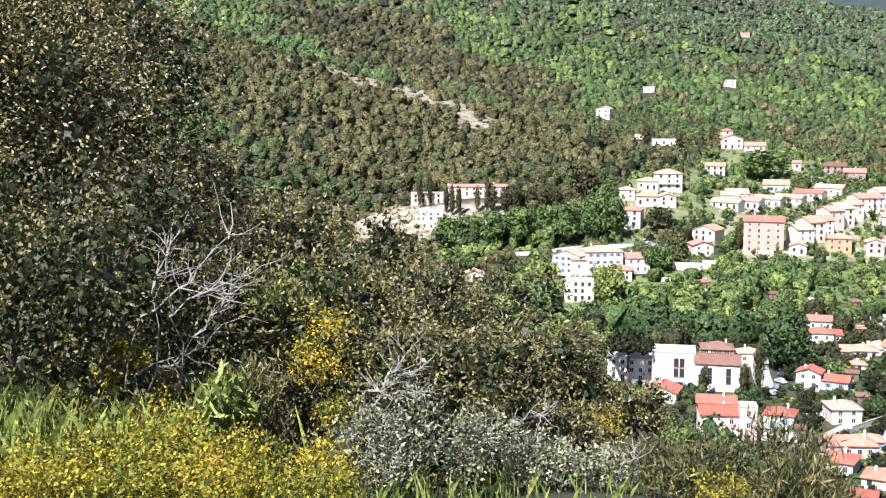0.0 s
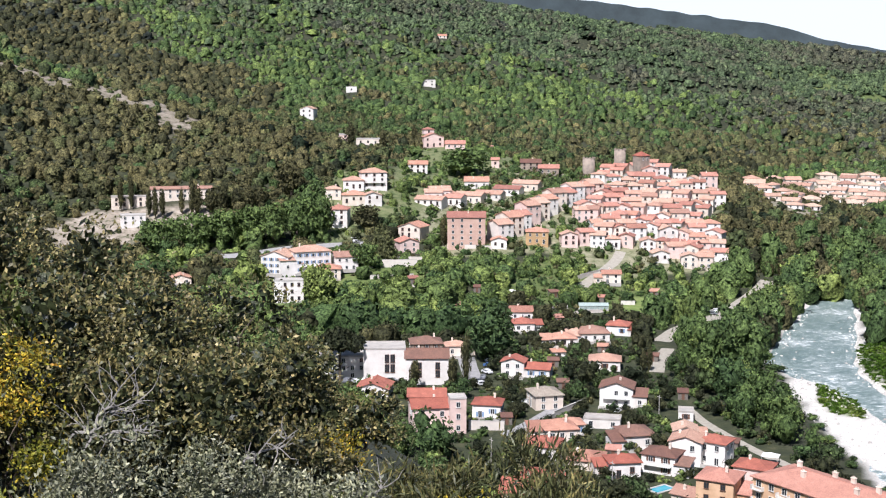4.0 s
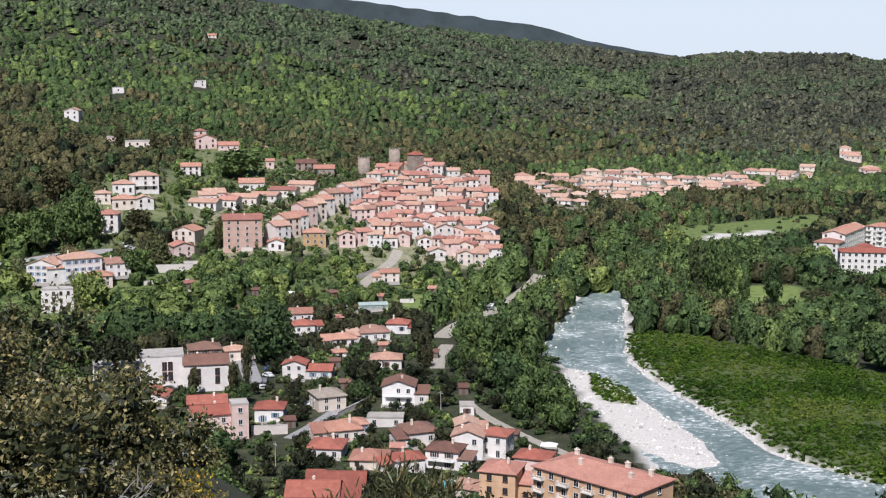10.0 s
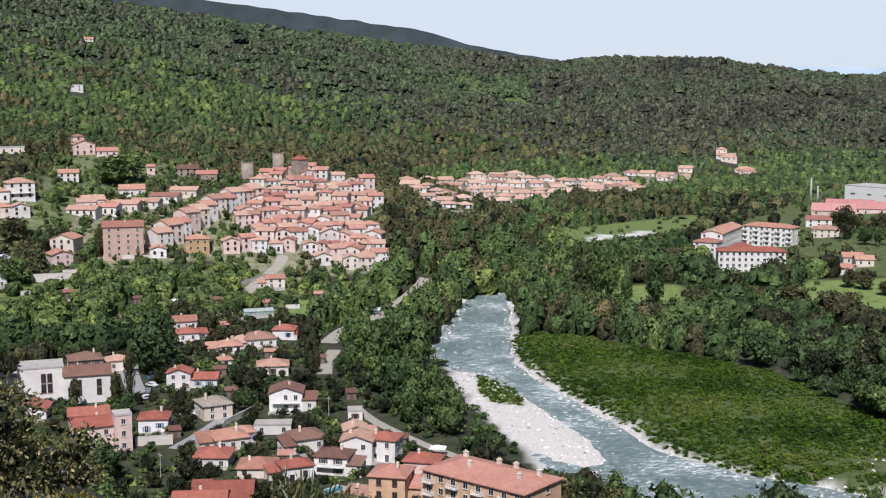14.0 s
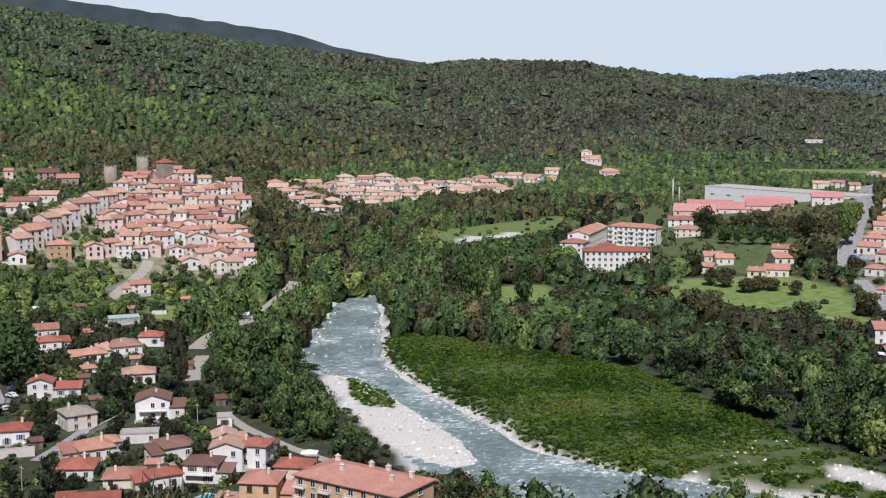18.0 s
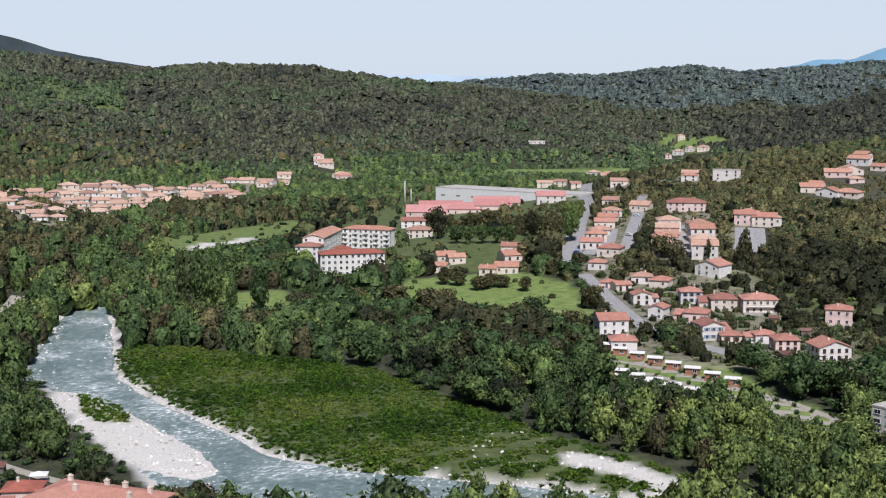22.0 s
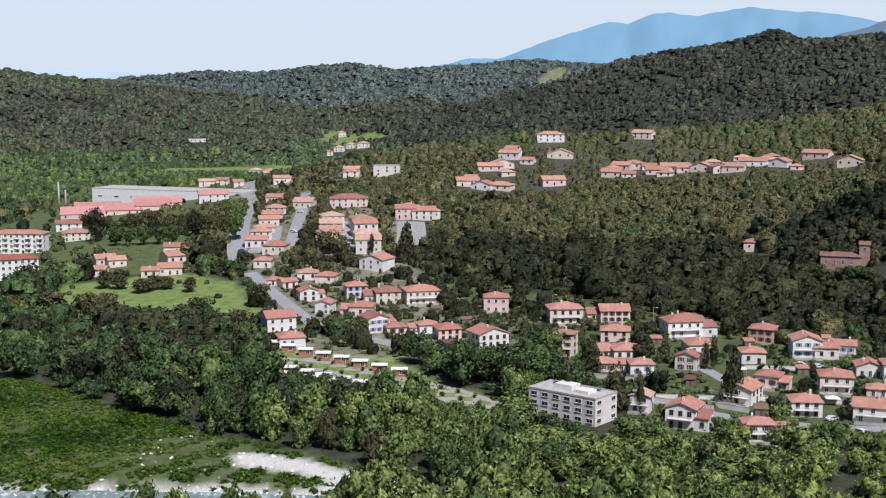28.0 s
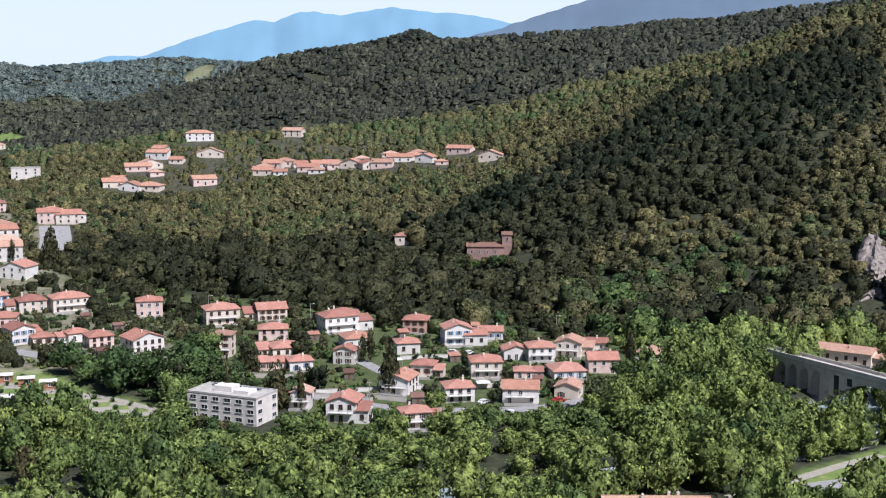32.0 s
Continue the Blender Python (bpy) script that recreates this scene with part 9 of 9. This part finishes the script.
def sprays(seed, lumps, count, leaf, slim=0.42, per=11, spread=0.16, up=0.0):
    """Leaves in sprays over lumps, in metres: corners and quads. lumps: rows of x, y, z, radius."""
    r = np.random.RandomState(seed)
    L = np.array(lumps)
    n = max(1, count // per)
    pick = r.choice(len(L), n, p=L[:, 3] ** 2 / (L[:, 3] ** 2).sum())
    d = r.randn(n, 3)
    d[:, 2] = d[:, 2] * 0.9 + 0.25
    d /= np.linalg.norm(d, axis=1)[:, None]
    mid = L[pick, :3] + d * (L[pick, 3] * r.uniform(0.5, 1.12, n) ** 0.7)[:, None]
    p = np.repeat(mid, per, 0) + r.randn(n * per, 3) * spread * (1, 1, 0.8)
    a = np.repeat(d, per, 0) * 0.7 + r.randn(n * per, 3) * 0.8 + (0, 0, up)
    a /= np.linalg.norm(a, axis=1)[:, None]
    b = np.cross(a, r.randn(n * per, 3))
    b /= np.linalg.norm(b, axis=1)[:, None]
    s = (leaf * r.uniform(0.6, 1.35, n * per))[:, None]
    v = np.stack([p - a * s * 0.5, p + b * s * slim * 0.5, p + a * s * 0.5, p - b * s * slim * 0.5], 1).reshape(-1, 3)
    tone = np.repeat(np.repeat(r.uniform(0, 1, n), per) * 0.55 + r.uniform(0, 0.45, n * per), 4)
    return v, np.arange(n * per * 4).reshape(-1, 4), tone


def limbs(seed, base, tips, r0):
    """Crooked limbs from a foot to several tips, as one mesh of tapering tubes."""
    rng = random.Random(seed)
    s = Shape()
    for tip in tips:
        pts = [Vector(base).lerp(Vector(tip), k / 6) + Vector((rng.uniform(-1, 1), rng.uniform(-1, 1), rng.uniform(-0.5, 0.5))) * 0.09 * (Vector(tip) - Vector(base)).length * (0 < k < 6) for k in range(7)]
        n = len(s.v)
        for k, p in enumerate(pts):
            rad = r0 * (1 - 0.85 * k / 6)
            s.v += [(p.x + rad * math.cos(b), p.y + rad * math.sin(b), p.z) for b in (0, 1.257, 2.513, 3.77, 5.027)]
        for k in range(6):
            s.f += [(n + k * 5 + i, n + k * 5 + (i + 1) % 5, n + k * 5 + 5 + (i + 1) % 5, n + k * 5 + 5 + i) for i in range(5)]
    return s


def oak(x, y, high, wide, count, leaf, seed, tall=False):
    """A holm oak, bushy to the ground."""
    rng = random.Random(seed)
    z = float(ground_height(x, y))
    ob = thing("holm_oak", x, y, z, 0, "tall bushy holm oak with brown-green leaves" if tall else "bushy olive-brown holm oak on the slope", "tree", "holm oaks on the slope")
    R = wide / 2
    lumps = [(rng.uniform(-0.62, 0.62) * R, rng.uniform(-0.62, 0.62) * R, high * rng.uniform(0.22, 0.8), R * rng.uniform(0.34, 0.52)) for _ in range(9 if not tall else 20)] + [(0, 0, high * 0.5, R * 0.6)]
    tips = [(l[0], l[1], l[2]) for l in lumps[:7]]
    for k, tip in enumerate(tips[:4 if count > 1000 else 1]):
        part("branch" if k else "trunk", limbs(seed + k, (0, 0, -0.3), [tip], 0.05 * high ** 0.7).mesh("branch", bark, True), ob)
    v, q, tone = sprays(seed, lumps, count, leaf, 0.5, spread=0.05 * wide ** 0.7)
    part("crown", set_tone(mesh_np("crown", v, q, oak_leaves), tone * (0.85 if tall else 0.68) + rng.uniform(0, 0.22)), ob)
    # inner leaves toned almost black, so the crown's inner shade is in the colour
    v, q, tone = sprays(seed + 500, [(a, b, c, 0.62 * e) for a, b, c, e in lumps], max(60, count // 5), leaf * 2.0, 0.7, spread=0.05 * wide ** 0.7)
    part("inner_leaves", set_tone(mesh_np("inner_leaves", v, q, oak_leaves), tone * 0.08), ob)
    return ob


def shrub(kind, x, y, top, wide, high):
    """A low shrub whose top is given relative to the first eye."""
    g = float(ground_height(x, y))
    rise = max(0.35, EYE + top - g)
    seed = int(abs(x * 91 + y * 37)) % 9999
    rng = random.Random(seed)
    words = {"yellow": "low shrub with bright yellow and orange spring leaves", "silver": "silver-grey leaved shrub on the slope", "broom": "wiry olive-green broom shrub", "green": "bright green long-leaved shrub"}
    ob = thing("shrub", x, y, g, 0, words[kind], "shrub", kind + " shrubs on the slope")
    R = wide / 2
    low = max(0.1, rise - high)
    lumps = [(rng.uniform(-0.6, 0.6) * R, rng.uniform(-0.6, 0.6) * R, low + (rise - low) * rng.uniform(0.2, 0.82), R * rng.uniform(0.28, 0.46)) for _ in range(8)]
    mat, count, leaf, slim, up, t0, t1 = {"yellow": (yellow_leaves, 2000, 0.04, 0.5, 0.2, -0.05, 0.9), "silver": (silver_leaves, 2400, 0.05, 0.42, 0.35, 0.0, 1.0),
                                          "broom": (oak_leaves, 1900, 0.13, 0.14, 0.9, 0.1, 0.7), "green": (green_leaves, 420, 0.2, 0.22, 0.7, 0.1, 0.9)}[kind]
    tips = [(l[0], l[1], l[2]) for l in lumps] + [(l[0] * 1.2, l[1] * 1.2, l[2] + 0.1) for l in lumps[:3]]
    for k, tip in enumerate(tips[:3]):
        part("stem", limbs(seed + k, (0, 0, -0.15), [tip], 0.014).mesh("stem", bark), ob)
    v, q, tone = sprays(seed, lumps, int(count * max(0.5, min(2.0, wide))), leaf, slim, spread=0.07, up=up)
    part("leaves", set_tone(mesh_np("leaves", v, q, mat), np.clip(t0 + (t1 - t0) * tone + (rng.choice((-0.3, -0.2, -0.1, 0.0, 0.1)) if kind == "yellow" else 0), 0, 1)), ob)
    return ob


def dead_branch(a, b):
    """A bare forked grey branch from a to b, heights relative to the first eye."""
    seed = int(abs(a[0] * 311 + b[2] * 77)) % 9999
    near = min(1.0, 11.3 / a[1])
    a, b = tuple(v * near for v in a), tuple(v * near for v in b)
    rng = random.Random(seed)
    foot, tip = Vector(a), Vector(b)
    ob = thing("dead_branch", a[0], a[1], EYE + a[2], 0, "bare forked dead grey branch among shrubs", "branch", "dead branches")
    d = tip - foot
    main = [d * (k / 7) + Vector((rng.uniform(-1, 1), rng.uniform(-1, 1), rng.uniform(-1, 1))) * 0.07 * d.length * (k > 0) for k in range(8)]

    def rod(points, r0):
        s = Shape()
        for k, p in enumerate(points):
            rad = r0 * (1 - 0.8 * k / (len(points) - 1))
            s.v += [(p.x + rad * math.cos(b), p.y + rad * math.sin(b) * 0.5, p.z + rad * math.sin(b)) for b in (0, 1.57, 3.14, 4.71)]
        for k in range(len(points) - 1):
            s.f += [(k * 4 + i, k * 4 + (i + 1) % 4, k * 4 + 4 + (i + 1) % 4, k * 4 + 4 + i) for i in range(4)]
        return s

    part("limb", rod(main, 0.012).mesh("limb", grey_wood), ob)
    for k in range(16):
        p = main[rng.randint(1, 6)].copy()
        go = d.normalized() * 0.6 + Vector((rng.uniform(-1, 1), rng.uniform(-0.8, 0.8), rng.uniform(-0.7, 0.9)))
        pts, size = [p], d.length * rng.uniform(0.06, 0.13)
        for _ in range(5):
            go = go + Vector((rng.uniform(-1, 1), rng.uniform(-1, 1), rng.uniform(-1, 1))) * 0.5
            pts.append(pts[-1] + go.normalized() * size)
        part("twig", rod(pts, 0.0065).mesh("twig", grey_wood), ob)
    p = limbs(seed + 1, (0, 0, float(ground_height(a[0], a[1])) - EYE - a[2] - 0.1), [(0, 0, 0)], 0.02)
    part("stem", p.mesh("stem", grey_wood, True), ob)


def plant_slope():
    r = random.Random(14)
    # the tall oak and its neighbours
    oak(-5.3, 15.2, 8.6, 5.0, 56000, 0.055, 1, True)
    oak(-7.6, 18.5, 9.8, 6.0, 24000, 0.075, 2, True)
    # a belt of bushes whose tops fall away to the right: degrees clockwise, degrees of the top under the eye
    fall_a = [-26, -14, -11, -7, -5, -1, 3, 5, 7, 9.5, 11, 14]
    fall_e = [2.0, -0.5, -3.0, -3.8, -5.6, -7.6, -10.6, -12.2, -13.6, -15.2, -16.4, -20.0]
    n = 5
    for ring, under, count in ((12.6, 2.6, 11000), (15.5, 1.0, 11500), (19.0, 0.4, 8500), (23.5, 0.3, 6000)):
        az = -19.0
        while az < 13.5:
            d = ring * r.uniform(0.96, 1.04)
            x, y = d * math.sin(radians(az)), d * math.cos(radians(az))
            top = EYE + d * math.tan(radians(np.interp(az, fall_a, fall_e) - under - r.uniform(0, 1.2)))
            h = top - float(ground_height(x, y))
            if h > 0.7:
                w = min(3.4, max(1.7, h * 1.15))
                oak(x, y, h / 0.97, w, int(count * min(1.0, w / 2.8)), 0.03 + 0.0021 * ring, n)
                az += math.degrees(0.6 * w / ring)
            else:
                az += 3.0
            n += 1
    # lower slope, past the edge of the view from the terrace
    for _ in range(46):
        az, d = r.uniform(-6, 30), r.uniform(84, 165)
        oak(d * math.sin(radians(az)), d * math.cos(radians(az)), r.uniform(4, 6), r.uniform(5, 7), 700, 0.32, n)
        n += 1


def grass(x, y, wide, count, seed, high=0.45):
    rr = np.random.RandomState(seed)
    px, py = x + rr.randn(count) * wide / 2.5, y + rr.randn(count) * wide / 2.5
    pz = ground_height(px, py) - 0.03
    a, h, lean, w = rr.uniform(0, 6.28, count), high * rr.uniform(0.5, 1.3, count), rr.uniform(0.1, 0.6, count), 0.007
    dx, dy = np.cos(a), np.sin(a)
    V = np.stack([np.stack([px - dy * w, py + dx * w, pz], -1), np.stack([px + dy * w, py - dx * w, pz], -1),
                  np.stack([px + dx * lean * h * 0.4 + dy * w * 0.7, py + dy * lean * h * 0.4 - dx * w * 0.7, pz + h * 0.6], -1),
                  np.stack([px + dx * lean * h, py + dy * lean * h, pz + h], -1)], 1).reshape(-1, 3)
    me = mesh_np("grass", V, np.arange(count * 4).reshape(-1, 4), green_leaves)
    set_tone(me, np.repeat(rr.uniform(0.2, 1.0, count), 4))
    tagged(new("grass", me), "long pale green grass on the slope", "grass", kind="stuff")


plant_slope()
grass(-4.2, 11.2, 1.9, 5000, 3, 0.75)
grass(-1.5, 11.0, 3.2, 1200, 4, 0.35)
shrub("yellow", -1.47, 11.91, -2.13, 0.83, 0.94)
shrub("yellow", -3.35, 11.52, -2.36, 0.66, 0.77)
shrub("yellow", -3.24, 8.93, -2.75, 0.92, 0.65)
shrub("yellow", -3.07, 8.03, -2.67, 0.79, 0.47)
shrub("yellow", -2.70, 8.17, -2.71, 0.87, 0.47)
shrub("yellow", -2.31, 8.28, -2.75, 0.87, 0.47)
shrub("yellow", -1.90, 8.39, -2.80, 0.87, 0.47)
shrub("yellow", -1.52, 8.46, -2.84, 0.79, 0.47)
shrub("yellow", -1.12, 8.73, -2.93, 0.73, 0.40)
shrub("yellow", -3.51, 10.43, -2.66, 0.61, 0.56)
shrub("yellow", -2.70, 10.87, -2.82, 0.77, 0.67)
shrub("yellow", -2.96, 9.55, -2.66, 0.87, 0.78)
shrub("yellow", -2.48, 9.69, -2.77, 0.92, 0.78)
shrub("yellow", -1.99, 9.29, -2.81, 0.78, 0.65)
shrub("yellow", -1.63, 9.36, -2.87, 0.83, 0.65)
shrub("yellow", -1.24, 9.22, -2.89, 0.77, 0.64)
shrub("yellow", -1.21, 11.44, -2.90, 0.48, 0.48)
shrub("yellow", 1.40, 13.43, -3.62, 0.62, 0.68)
shrub("yellow", 2.27, 10.76, -3.54, 0.61, 0.45)
shrub("yellow", -0.33, 13.00, -3.05, 0.36, 0.42)
shrub("yellow", -4.32, 11.73, -2.83, 0.40, 0.46)
shrub("silver", -0.55, 10.49, -2.66, 1.25, 1.06)
shrub("silver", -0.92, 10.16, -2.92, 0.80, 0.75)
shrub("silver", 0.08, 11.00, -3.05, 0.96, 0.91)
shrub("silver", 0.67, 11.48, -3.50, 0.90, 0.74)
shrub("silver", 1.09, 11.45, -3.68, 0.79, 0.58)
shrub("silver", -0.92, 12.97, -2.86, 0.66, 0.66)
shrub("broom", 2.61, 11.20, -3.27, 1.74, 0.79)
shrub("broom", 2.00, 11.83, -3.63, 1.10, 0.66)
shrub("broom", 3.15, 11.06, -3.44, 1.06, 0.58)
shrub("broom", -2.16, 11.30, -2.60, 1.06, 0.90)
shrub("broom", -2.73, 11.69, -2.81, 0.94, 0.88)
shrub("broom", -3.74, 11.93, -3.04, 1.15, 0.86)
shrub("green", -1.85, 12.87, -2.03, 0.90, 0.66)
shrub("green", -4.20, 12.83, -1.89, 0.81, 1.24)
shrub("green", -2.19, 10.78, -2.59, 0.76, 0.71)
dead_branch((-3.51, 13.04, -2.52), (-2.50, 13.57, -1.62))
dead_branch((-3.10, 12.62, -2.44), (-2.36, 13.09, -1.98))
dead_branch((-3.39, 13.07, -2.28), (-3.09, 13.45, -1.54))
dead_branch((-3.19, 11.57, -2.81), (-2.36, 12.07, -2.49))
dead_branch((-1.07, 11.95, -3.09), (-0.42, 12.29, -2.83))
dead_branch((-0.98, 12.16, -3.26), (-0.66, 12.48, -2.75))
dead_branch((1.25, 11.93, -3.98), (1.72, 12.18, -3.71))
dead_branch((-0.73, 11.78, -3.04), (-0.36, 12.09, -3.07))
dead_branch((-2.89, 12.67, -2.69), (-2.48, 13.07, -2.28))
dead_branch((0.40, 12.99, -3.72), (0.89, 13.27, -3.54))
